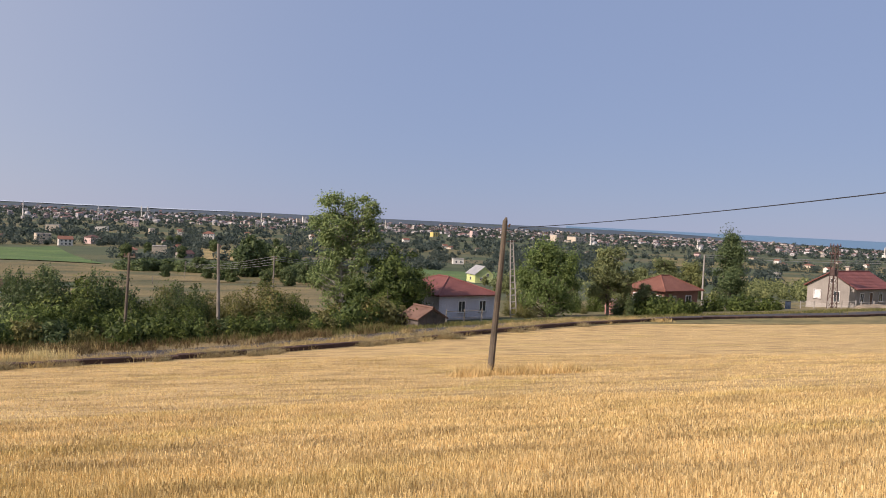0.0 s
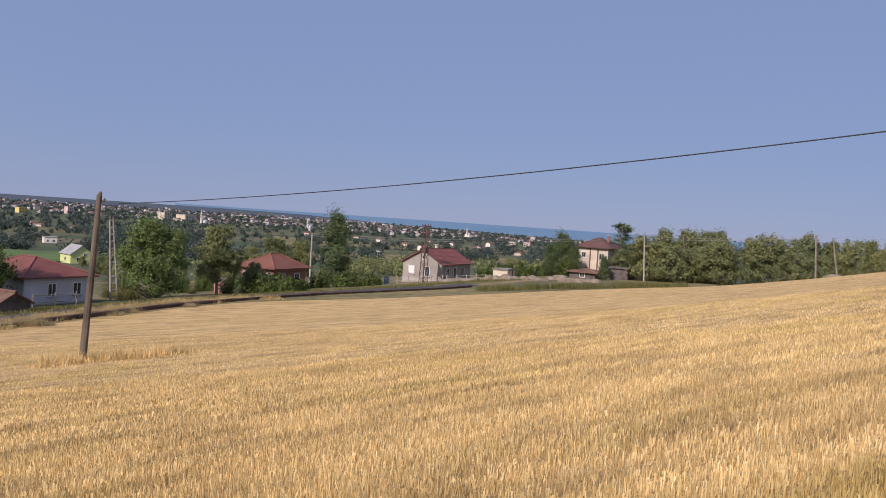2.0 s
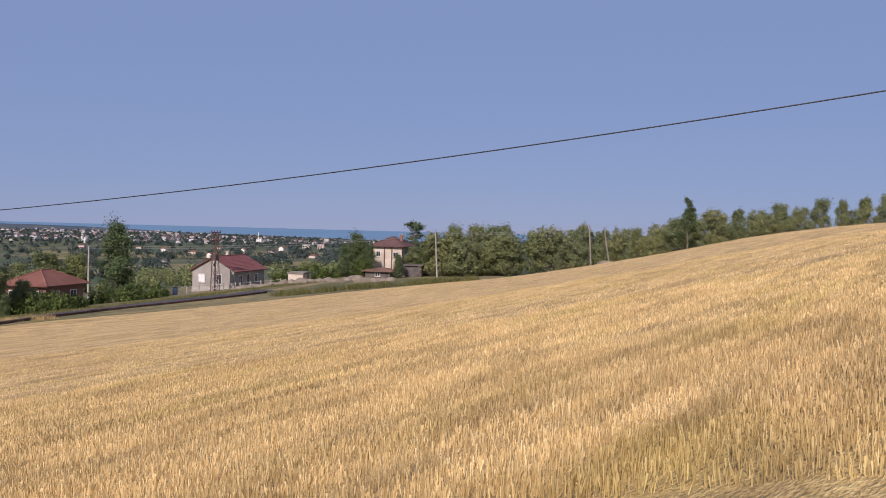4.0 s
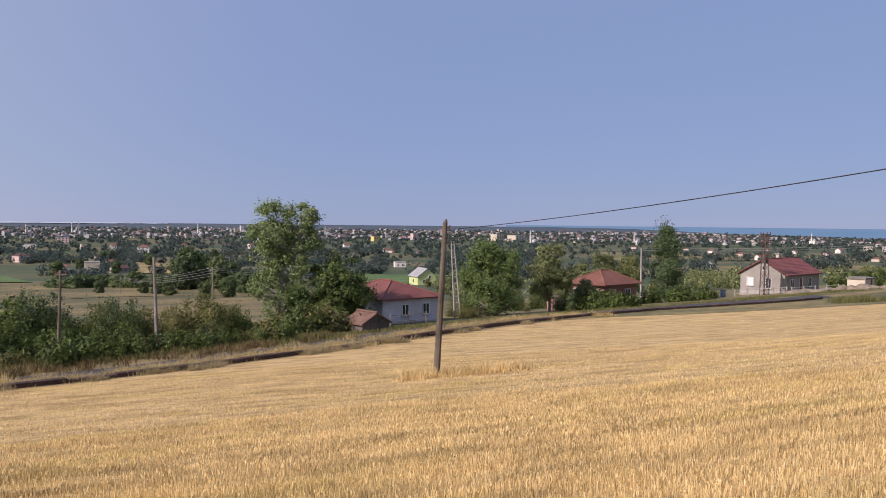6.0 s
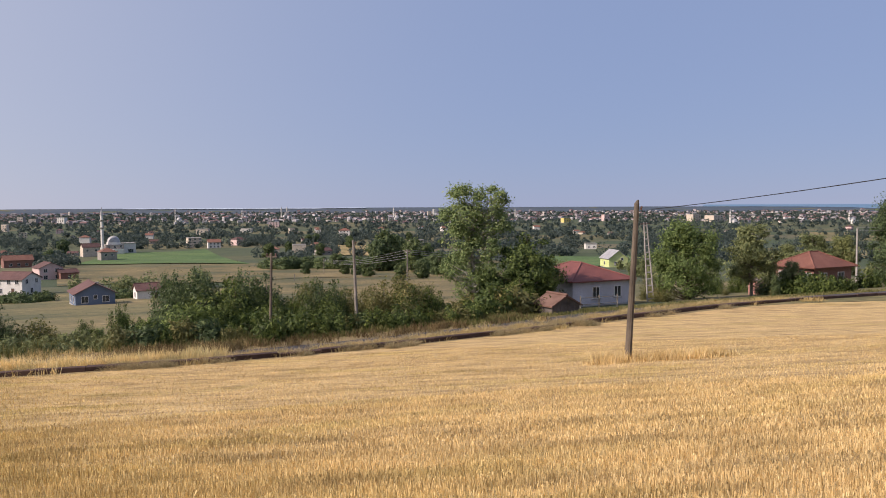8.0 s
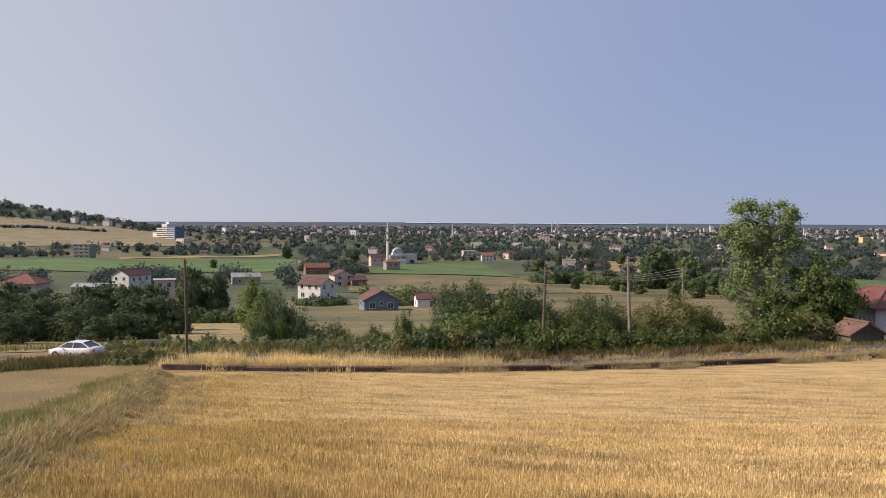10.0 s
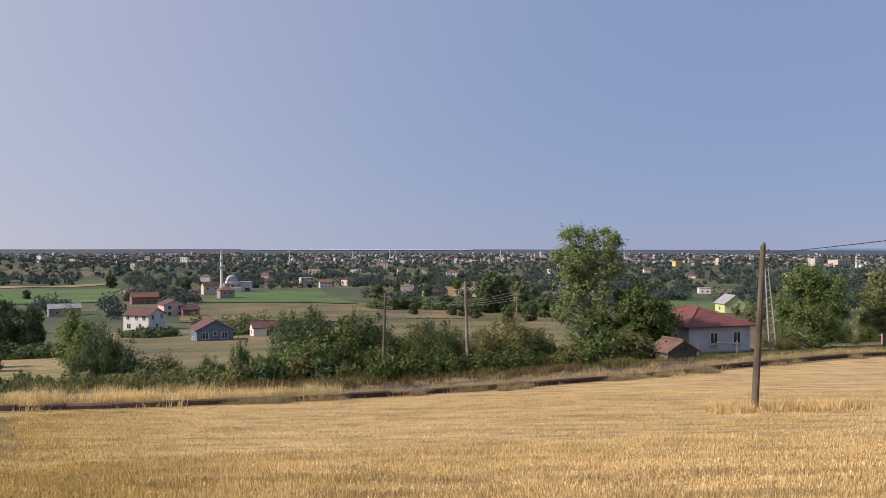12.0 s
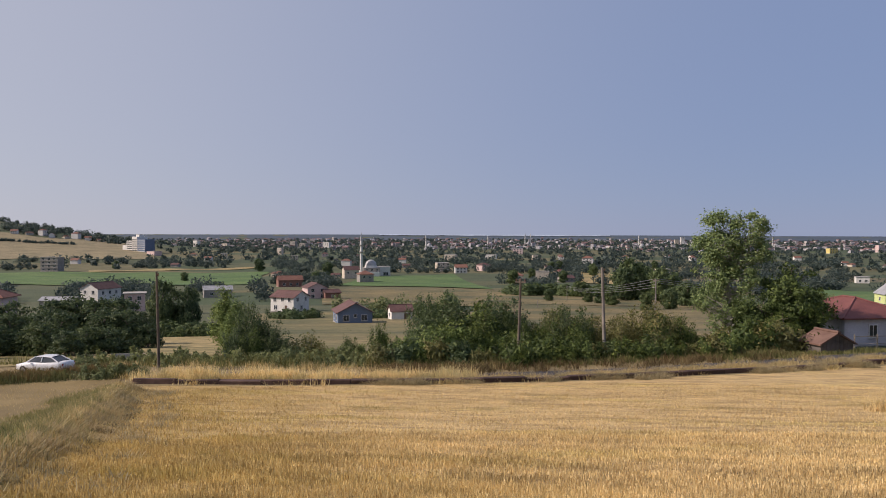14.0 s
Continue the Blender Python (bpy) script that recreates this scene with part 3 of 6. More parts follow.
def make_tree(name, seed, height, radius, blobs, leaf_mat, n_leaf, leaf, clump, label, place=None, squash=0.8, category="tree", group="", bark=None, loose=0.4):
    """blobs: (x, y, z, radius, half height, clumps) of each lobe of the crown."""
    r = np.random.default_rng(seed)
    ob = thing(name, place or Matrix(), label, category, group)
    bm = bmesh.new()
    k = 7
    pts = [Vector((r.normal() * 0.015 * height * f, r.normal() * 0.015 * height * f, height * 0.92 * f)) for f in np.linspace(0, 1, k)]
    pts[0].z = -0.3
    add_tube(bm, pts, [radius * (1 - 0.85 * f) for f in np.linspace(0, 1, k)], 7)
    cs = []
    for bx, by, bz, br, bh, n in blobs:
        for i in range(n):
            v = r.normal(size=3)
            v *= (0.5 + 0.5 * r.random() ** 0.5) / np.linalg.norm(v)
            c = Vector((bx + v[0] * br, by + v[1] * br, max(0.35, bz + v[2] * bh)))
            cs.append(np.array(c))
            f = min(max((c.z - 0.45 * math.hypot(c.x, c.y)) / (height * 0.92), 0.04), 0.97)
            p = pts[min(int(f * (k - 1)), k - 2)].lerp(pts[min(int(f * (k - 1)), k - 2) + 1], f * (k - 1) % 1)
            rr = max(0.02, radius * (1 - 0.85 * f) * 0.42)
            add_tube(bm, [p, p.lerp(c, 0.5) + Vector((0, 0, -0.05 * (c - p).length)), c], [rr, rr * 0.6, rr * 0.2], 3)
    part("trunk", bm, bark or BARK, ob)
    rs = [clump * (0.75 + 0.9 * r.random()) for _ in cs]
    tot = sum(q * q for q in rs)
    v, f = leaf_cloud(r, cs, rs, [max(8, int(n_leaf * q * q / tot)) for q in rs], leaf, squash, 0.25, (0, 0, height * 0.4), loose)
    v[:, 2] = np.maximum(v[:, 2], 0.03)
    cr = new("crown", mesh_np("crown", v, f, leaf_mat))
    cr.parent = ob
    return ob


def make_bush(name, seed, w, h, leaf_mat, n_leaf, leaf, label, place=None, lumps=9, category="bush", group=""):
    r = np.random.default_rng(seed)
    ob = thing(name, place or Matrix(), label, category, group)
    bm = bmesh.new()
    cs, rs = [], []
    for i in range(lumps):
        a, q = r.random() * 6.28, r.random() ** 0.6
        top = h * (0.25 + 0.75 * r.random()) * (1 - 0.35 * q)
        c = Vector((math.cos(a) * q * w / 2, math.sin(a) * q * w / 2, top - 0.16 * h))
        cs.append(np.array(c))
        rs.append(h * (0.16 + 0.16 * r.random()))
        add_rod(bm, (c.x * 0.3, c.y * 0.3, -0.15), c, 0.05, 0.015, 5)
        for _ in range(2):
            e = c + Vector((r.normal() * 0.4, r.normal() * 0.4, 0.5 + r.random())) * h * 0.18
            add_rod(bm, c, e, 0.018, 0.006, 4)
            cs.append(np.array(e)), rs.append(h * 0.10)
        cs.append(np.array((c.x, c.y, c.z * 0.45))), rs.append(h * 0.24)
    part("stem", bm, BARK, ob)
    tot = sum(q * q for q in rs)
    v, f = leaf_cloud(r, cs, rs, [max(6, int(n_leaf * q * q / tot)) for q in rs], leaf, 0.95, 0.35, (0, 0, h * 0.2), 0.4)
    v[:, 2] = np.maximum(v[:, 2], 0.02)
    cr = new("crown", mesh_np("crown", v, f, leaf_mat))
    cr.parent = ob
    return ob


def put(az, r, turn=0.0, sink=0.05):
    x, y, z = at(az, r)
    return pose(x, y, z - sink, 0, 0, turn)


def copy_scaled(ob, m, s, sz=None):
    c = copy_thing(ob, m)
    c.scale = (s, s, sz or s)
    return c


def rise(az, d, el):
    """The height over the ground, at a bearing and distance, of a top seen at an elevation from the field."""
    return d * math.tan(radians(el)) - at(az, d)[2]


def grow(ob, full, az, d, el, turn=0.0, wide=1.0):
    """A copy of a plant, scaled so that its top stands at an elevation; full: the height of the original."""
    k = rise(az, d, el) / full
    return copy_scaled(ob, put(az, d, turn), k * wide, k)


# ---- poles and wires ----


def telegraph_pole(place, h, r, mat, label, arms=0, lean=(0, 0), split=False):
    ob = thing("utility_pole", place, label, "pole")
    top = Vector((lean[0], lean[1], h))
    n = 7
    pts = [Vector((0, 0, -0.3)).lerp(top, i / n) for i in range(n + 1)]
    radii = [r * (1 - 0.3 * i / n) for i in range(n + 1)]
    if split:
        pts.append(top + Vector((0.05, 0, 0.16)))
        radii.append(r * 0.25)
    part("shaft", add_tube(bmesh.new(), pts, radii, 10, 0.05), mat, ob)
    if arms:
        for k in range(arms):
            z = h - 0.25 - 0.3 * k
            part("crossarm", box(-0.38 + lean[0], 0.38 + lean[0], -0.05 + lean[1], 0.05 + lean[1], z - 0.05, z + 0.05), mat, ob)
            for e in (-0.3, 0.0 if k else -0.1, 0.3):
                part("insulator", rod((lean[0] + e, lean[1], z + 0.05), (lean[0] + e, lean[1], z + 0.22), 0.05, 0.035, 8), CERAMIC, ob)
    else:
        part("insulator", rod((lean[0] + r, lean[1], h - 0.25), (lean[0] + r + 0.06, lean[1], h - 0.1), 0.045, 0.035, 8), CERAMIC, ob)
    return ob


def wire(a, b, sag, r, label="thin black overhead cable", mat=None):
    c = bpy.data.curves.new("cable", "CURVE")
    c.dimensions, c.bevel_depth, c.bevel_resolution = "3D", r, 1
    s = c.splines.new("POLY")
    n = 28
    s.points.add(n)
    a, b = Vector(a), Vector(b)
    for i in range(n + 1):
        t = i / n
        p = a.lerp(b, t)
        s.points[i].co = (p.x, p.y, p.z - sag * 4 * t * (1 - t), 1)
    c.materials.append(mat or WIRE)
    return tagged(new("overhead_cable", c), label, "cable")


def top_of(az, el, r):
    v = aim(az, el)
    return v * (r / math.hypot(v.x, v.y))


x, y, z = at(4.3, 34.0)
ptop = top_of(4.82, -0.02, 34.0)
telegraph_pole(pose(x, y, z), ptop.z - z, 0.145, POLE_WOOD, "leaning weathered wooden utility pole in the stubble", lean=(ptop.x - x, ptop.y - y), split=True)


def pole_at(az_base, r, az_top, el_top, rad_, mat, label, arms=0):
    x, y, z = at(az_base, r)
    p = top_of(az_top, el_top, r)
    return telegraph_pole(pose(x, y, z), p.z - z, rad_, mat, label, arms, (p.x - x, p.y - y)), p


pLL, tLL = pole_at(-45.0, 54, -45.13, -2.75, 0.095, POLE_WOOD, "dark wooden utility pole beside the road")
pL1, tL1 = pole_at(-20.6, 55.5, -20.42, -3.3, 0.11, POLE_WOOD, "dark wooden utility pole behind the hedge", 1)
pL2, tL2 = pole_at(-14.6, 58.5, -14.83, -2.5, 0.13, GREY_WOOD, "grey leaning wooden utility pole in the hedge")
pL3, tL3 = pole_at(-11.1, 105, -11.1, -3.2, 0.12, GREY_WOOD, "grey wooden utility pole in the meadow", 1)
pR1, tR1 = pole_at(18.3, 112, 18.28, -1.6, 0.14, CONCRETE, "pale concrete utility pole beside the road")
pRR, tRR = pole_at(41.3, 140, 41.11, -0.19, 0.14, CONCRETE, "pale concrete utility pole by the trees")
pR3, tR3 = pole_at(51.95, 128, 51.75, 0.62, 0.14, GREY_WOOD, "pale utility pole before the trees")
pR4, tR4 = pole_at(53.2, 122, 52.75, 0.5, 0.13, GREY_WOOD, "leaning pale utility pole before the trees")
pR5, tR5 = pole_at(44.2, 150, 43.6, 0.0, 0.13, GREY_WOOD, "leaning pale utility pole among trees")

# the long cable over the field
wire(top_of(5.75, -0.42, 85), top_of(80, 10.28, 45), 0.93, 0.036, "long black overhead cable above the field")

# ---- houses ----


def prism(x0, x1, y0, y1, z, h, over, along, thick=0.10, hip=0.0):
    """A pitched roof as a slab with thickness; along 'x' or 'y' names the ridge; hip: metres by which the ridge stops short."""
    bm = bmesh.new()
    x0, x1, y0, y1 = x0 - over, x1 + over, y0 - over, y1 + over
    xm, ym = (x0 + x1) / 2, (y0 + y1) / 2
    if along == "x":
        r0, r1 = (x0 + hip, ym), (x1 - hip, ym)
    else:
        r0, r1 = (xm, y0 + hip), (xm, y1 - hip)
    lo = [bm.verts.new((px, py, z)) for px, py in ((x0, y0), (x1, y0), (x1, y1), (x0, y1))]
    up = [bm.verts.new((px, py, z + thick)) for px, py in ((x0, y0), (x1, y0), (x1, y1), (x0, y1))]
    ra, rb = bm.verts.new((*r0, z + h + thick)), bm.verts.new((*r1, z + h + thick))
    for k in range(4):
        bm.faces.new((lo[k], lo[(k + 1) % 4], up[(k + 1) % 4], up[k]))
    bm.faces.new(lo[::-1])
    if along == "x":
        fs = ((up[0], up[1], rb, ra), (up[1], up[2], rb), (up[2], up[3], ra, rb), (up[3], up[0], ra))
    else:
        fs = ((up[0], up[1], ra), (up[1], up[2], rb, ra), (up[2], up[3], rb), (up[3], up[0], ra, rb))
    for f in fs:
        bm.faces.new(f)
    return bm, Vector((*r0, z + h + thick)), Vector((*r1, z + h + thick)), [q.co.copy() for q in up]


def gable_walls(W, D, H, RH, along):
    """Walls with the gable triangles; the top lies just under the roof."""
    bm = bmesh.new()
    a = [bm.verts.new((px, py, -0.6)) for px, py in ((-W / 2, -D / 2), (W / 2, -D / 2), (W / 2, D / 2), (-W / 2, D / 2))]
    t = [bm.verts.new((q.co.x, q.co.y, H)) for q in a]
    if RH and along == "x":
        g0, g1 = bm.verts.new((-W / 2, 0, H + RH)), bm.verts.new((W / 2, 0, H + RH))
        bm.faces.new((a[0], a[1], t[1], t[0])), bm.faces.new((a[2], a[3], t[3], t[2]))
        bm.faces.new((a[1], a[2], t[2], g1, t[1])), bm.faces.new((a[3], a[0], t[0], g0, t[3]))
        bm.faces.new((t[0], t[1], g1, g0)), bm.faces.new((t[2], t[3], g0, g1))
    elif RH:
        g0, g1 = bm.verts.new((0, -D / 2, H + RH)), bm.verts.new((0, D / 2, H + RH))
        bm.faces.new((a[1], a[2], t[2], t[1])), bm.faces.new((a[3], a[0], t[0], t[3]))
        bm.faces.new((a[0], a[1], t[1], g0, t[0])), bm.faces.new((a[2], a[3], t[3], g1, t[2]))
        bm.faces.new((t[1], t[2], g1, g0)), bm.faces.new((t[3], t[0], g0, g1))
    else:
        for k in range(4):
            bm.faces.new((a[k], a[(k + 1) % 4], t[(k + 1) % 4], t[k]))
        bm.faces.new(t)
    bm.faces.new(a[::-1])
    return bm


def roof_slopes(W, D, H, RH, over, along, thick=0.12, step=0.0):
    """Two pitched slabs that meet at the ridge; with step, ribbed by rows of tiles."""
    out = []
    half = (D if along == "x" else W) / 2
    ln = (W if along == "x" else D) / 2 + over
    run = half + over
    drop = RH * over / half
    for sgn in (-1, 1):
        bm = bmesh.new()
        n = max(1, int(math.hypot(run, RH + drop) / step)) if step else 1
        prof = []
        for k in range(n):
            f0, f1 = k / n, (k + 1) / n
            lift = 0.028 if step else 0.0
            prof += [(run * (1 - f0), H - drop + (RH + drop) * f0 + thick + lift), (run * (1 - f1), H - drop + (RH + drop) * f1 + thick)]
        prof += [(0.0, H + RH), (run, H - drop)]
        ends = []
        for e in (-ln, ln):
            ends.append([bm.verts.new((e, sgn * q, h) if along == "x" else (sgn * q, e, h)) for q, h in prof])
        m = len(prof)
        for k in range(m):
            bm.faces.new((ends[0][k], ends[0][(k + 1) % m], ends[1][(k + 1) % m], ends[1][k]))
        bm.faces.new(ends[0]), bm.faces.new(ends[1][::-1])
        out.append(bm)
    return out


def window(ob, W, D, side, u, z, w, h, bars=1, door=False):
    """A window with its own frame and pane on side 'f', 'b', 'l' or 'r' of a house."""
    turn = {"f": 0, "r": 90, "b": 180, "l": -90}[side]
    off = (D if side in "fb" else W) / 2
    R = pose(0, 0, 0, 0, 0, turn)
    k = 0.07

    def mk(boxes):
        bm = bmesh.new()
        for q in boxes:
            add_box(bm, *q)
        bmesh.ops.transform(bm, matrix=R, verts=bm.verts)
        return bm
    y0 = -off
    win = part("door" if door else "window", mk([(u - w / 2 - k, u + w / 2 + k, y0 - 0.03, y0 + 0.06, z - 0.02, z + h + k)]), DOOR if door else GLASS, ob)
    if door:
        part("door_frame", mk([(u - w / 2 - k, u - w / 2, y0 - 0.07, y0 + 0.05, z - 0.02, z + h), (u + w / 2, u + w / 2 + k, y0 - 0.07, y0 + 0.05, z - 0.02, z + h),
                               (u - w / 2 - k, u + w / 2 + k, y0 - 0.07, y0 + 0.05, z + h, z + h + k)]), FRAME_WHITE, win)
        return win
    fr = [(u - w / 2 - k, u - w / 2, y0 - 0.07, y0 + 0.05, z, z + h), (u + w / 2, u + w / 2 + k, y0 - 0.07, y0 + 0.05, z, z + h),
          (u - w / 2 - k, u + w / 2 + k, y0 - 0.07, y0 + 0.05, z + h, z + h + k), (u - w / 2 - k, u + w / 2 + k, y0 - 0.07, y0 + 0.05, z - k, z)]
    for b in range(bars):
        c = u - w / 2 + w * (b + 1) / (bars + 1)
        fr.append((c - 0.025, c + 0.025, y0 - 0.06, y0 + 0.03, z, z + h))
    part("window_frame", mk(fr), FRAME_WHITE, win)
    part("window_sill", mk([(u - w / 2 - 0.14, u + w / 2 + 0.14, y0 - 0.14, y0 + 0.05, z - k - 0.06, z - k)]), CONCRETE, win)
    return win


def house(place, W, D, H, RH, style, wall, roof, label, wins=(), chim=None, over=0.45, group="", step=0.38, name="house", plinth=True, cat="house"):
    """style: 'x' or 'y' gable with that ridge, 'hip', 'flat', 'shed'."""
    ob = thing(name, place, label, cat, group)
    if style in "xy":
        part("wall", gable_walls(W, D, H, RH, style), wall, ob)
        for bm in roof_slopes(W, D, H, RH, over, style, step=step):
            part("roof", bm, roof, ob)
        z = H + RH + 0.12
        e = (W if style == "x" else D) / 2 + over
        part("ridge_cap", rod((-e, 0, z) if style == "x" else (0, -e, z), (e, 0, z) if style == "x" else (0, e, z), 0.12, 0.12, 8), roof, ob)
    elif style == "hip":
        part("wall", gable_walls(W, D, H, 0, "x"), wall, ob)
        along = "x" if W >= D else "y"
        bm, ra, rb, ups = prism(-W / 2, W / 2, -D / 2, D / 2, H + 0.004, RH, over, along, 0.12, min(W, D) / 2 + over * 0.8)
        rf = part("roof", bm, roof, ob)
        cap = bmesh.new()
        add_rod(cap, ra, rb + Vector((0.01, 0, 0)), 0.11, 0.11, 6)
        for q in ups:
            add_rod(cap, q, ra if (q - ra).length < (q - rb).length else rb, 0.10, 0.10, 6)
        part("ridge_cap", cap, roof, rf)
    else:
        part("wall", gable_walls(W, D, H, 0, "x"), wall, ob)
        part("roof", box(-W / 2 - over, W / 2 + over, -D / 2 - over, D / 2 + over, H + 0.004, H + 0.25), roof, ob)
    if plinth:
        part("plinth", box(-W / 2 - 0.06, W / 2 + 0.06, -D / 2 - 0.06, D / 2 + 0.06, -0.6, 0.3), CONCRETE, ob)
    for q in wins:
        window(ob, W, D, *q)
    if chim:
        cx, cy, ch = chim
        c = part("chimney", box(cx - 0.24, cx + 0.24, cy - 0.24, cy + 0.24, H, H + ch), BRICK if wall is CREAM else CREAM, ob)
        part("chimney_cap", box(cx - 0.36, cx + 0.36, cy - 0.36, cy + 0.36, H + ch, H + ch + 0.12), CONCRETE, c)
    return ob


def corner(az, r, rz, W, D, cx, cy, drop=0.0):
    """The pose of a house whose corner (cx, cy = -1 or 1) stands at a bearing and distance."""
    x, y, z = at(az, r)
    o = pose(0, 0, 0, 0, 0, rz) @ Vector((cx * W / 2, cy * D / 2, 0))
    px, py = x - o.x, y - o.y
    return pose(px, py, min(z, float(lie(px, py)) + 0.3) - drop, 0, 0, rz)


TILE_RUST = surface("rust_red_roof_tile", (0.20, 0.075, 0.052), (0.28, 0.115, 0.08), 6, 0.6, 0.8, 0.5, 0.03, per="island", vary=0.35)
# the cottage with the red hipped roof
house(corner(0.45, 79.0, 35, 6.9, 8.5, -1, -1), 6.9, 8.5, 2.55, 1.5, "hip", LAVENDER, TILE_RED, "single-storey cottage with faded lavender walls and red hipped roof",
      [("f", -0.7, 0.95, 0.75, 1.05), ("f", 1.9, 1.0, 0.75, 1.0), ("l", -2.5, 1.0, 0.9, 1.0)], over=0.45)
shed = house(put(-0.6, 66.8, 38), 2.7, 2.3, 0.85, 0.72, "y", DARK_WOOD, RUST_SHEET, "low timber shed with a rusty sheet roof beside the cottage", (), over=0.2, step=0.0, name="shed", plinth=False, cat="shed")
for k in range(8):
    u = -1.22 + k * 0.35
    part("cover_strip", box(u - 0.02, u + 0.02, -1.18, -1.152, -0.3, 0.80 + 0.72 * (1 - abs(u) / 1.35)), DARK_WOOD, shed)

# house behind the trees with the orange hipped roof
house(corner(15.85, 101, 37, 6.6, 5.2, -1, -1), 6.6, 5.2, 2.6, 1.6, "hip", BRICK, TILE_RUST, "single-storey brick house with an orange hipped roof",
      [("f", -1.6, 0.9, 1.0, 1.1), ("f", 1.4, 0.9, 1.0, 1.1), ("l", -1.5, 0.9, 1.0, 1.1), ("l", 1.8, 0.9, 1.0, 1.1)], over=0.5)
house(corner(14.35, 99, 30, 3.4, 2.4, 1, -1), 3.4, 2.4, 1.35, 0, "flat", SALMON, GREY_WOOD, "low salmon outbuilding beside the brick house", [("f", 0.3, 0.5, 0.6, 0.5)], over=0.12, name="outbuilding", plinth=False, cat="outbuilding")
# grey gabled house with the red roof
c_house = house(corner(27.45, 131, 37, 11, 7.2, -1, -1), 11, 7.2, 2.9, 2.05, "x", GREY_WALL, TILE_RED, "bare grey rendered house with a red tiled gable roof",
      [("l", 0.9, 0.7, 0.8, 1.5), ("l", -2.0, 1.0, 1.0, 1.2), ("l", 0.2, 3.4, 0.5, 0.6), ("f", -3.6, 0.9, 1.0, 1.2), ("f", -0.8, 0.2, 0.9, 2.0, 0, True), ("f", 2.2, 0.9, 1.1, 1.2)],
      chim=(0.4, 0.6, 2.75), over=0.4)
for e in (1.76, 2.24):
    part("curtain", box(-5.548, -5.533, e - 0.21, e + 0.21, 1.03, 2.17), FRAME_WHITE, c_house, "white drawn curtain")
# two-storey cream house by the trees
e_house = house(corner(38.78, 150, 37, 8.0, 5.5, -1, -1), 8.0, 5.5, 5.3, 1.7, "hip", CREAM, TILE_BROWN, "two-storey cream house with a brown hipped roof",
                [("l", -1.7, 3.5, 0.7, 0.9), ("l", 1.6, 3.3, 0.8, 1.0), ("f", -2.4, 3.3, 1.2, 1.4), ("f", 1.6, 3.3, 1.2, 1.4), ("f", -2.4, 0.8, 1.2, 1.4)],
                chim=(0.5, -1.5, 2.3), over=0.6)
house(corner(38.0, 143, 37, 5.0, 4.5, -1, -1), 5.0, 4.5, 1.05, 0.5, "hip", DARK_WOOD, RUST_SHEET, "low dark timber lean-to with a rusty sheet roof", [("l", 0, 0.3, 0.8, 0.7)], over=0.5, name="outbuilding", plinth=False, cat="outbuilding")
house(corner(40.2, 144, 37, 4.0, 3.0, -1, -1), 4.0, 3.0, 1.9, 0, "flat", DARK_WOOD, DARK_WOOD, "dark timber porch beside the cream house", (), over=0.3, name="outbuilding", plinth=False, cat="outbuilding")
for u in (-0.9, 0.5):
    part("pillar", box(-4.19, -4.04, u - 0.09, u + 0.09, 0.3, 5.2), DOOR, e_house, "brown timber pillar")
house(corner(32.0, 137, 37, 3.6, 2.6, -1, -1), 3.6, 2.6, 1.35, 0, "flat", CREAM, GREY_WOOD, "small pale flat-roofed shed of boards", [("f", 0.4, 0.1, 0.8, 1.5, 0, True)], over=0.15, name="shed", plinth=False, cat="shed")
# houses down the slope
house(put(-31.95, 181, 40), 7.4, 9.0, 2.8, 1.9, "y", BLUE_WALL, TILE_BROWN, "slate-blue bungalow with white windows and brown gable roof",
      [("f", -2.0, 1.0, 1.2, 1.2), ("f", 1.9, 1.0, 1.2, 1.2), ("f", 0, 1.7, 0.6, 0.7, 0), ("l", -2.0, 0.9, 1.0, 1.1), ("l", 2.0, 0.9, 1.0, 1.1)], chim=(1.2, 1.5, 1.6))
house(put(-28.6, 197, 40), 5.2, 4.6, 2.3, 1.3, "x", WHITE, TILE_BROWN, "small white cottage with a brown tiled roof", [("l", 0, 0.8, 0.9, 0.9), ("f", 1.2, 0.2, 1.5, 1.6, 0, True)], over=0.3)
house(put(-36.2, 258, 88), 7.8, 8.8, 4.7, 1.7, "y", WHITE, TILE_BROWN, "two-storey white house with a brown gable roof",
      [("f", -2.0, 3.4, 1.0, 1.2), ("f", 2.0, 3.4, 1.0, 1.2), ("f", 0, 0.8, 1.0, 1.2), ("l", -2.8, 3.4, 1.0, 1.2), ("l", 0.2, 3.4, 1.0, 1.2), ("l", 2.8, 3.4, 1.0, 1.2), ("l", -2.5, 0.8, 1.2, 1.3), ("l", 1.5, 0.2, 1.0, 2.0, 0, True)])
house(put(-34.5, 372, 50), 9.0, 10, 5.0, 2.0, "y", PINK, TILE_BROWN, "two-storey pale pink gabled house", [("f", -2.2, 3.2, 1.4, 1.4), ("f", 2.2, 3.2, 1.4, 1.4), ("f", -2.2, 0.6, 1.4, 1.4), ("f", 2.2, 0.6, 1.4, 1.4)])
house(put(-33.4, 368, 50), 7.0, 7.0, 3.0, 1.2, "x", BRICK, TILE_BROWN, "low brick house with a brown roof", [("f", 0, 0.8, 1.2, 1.2)])
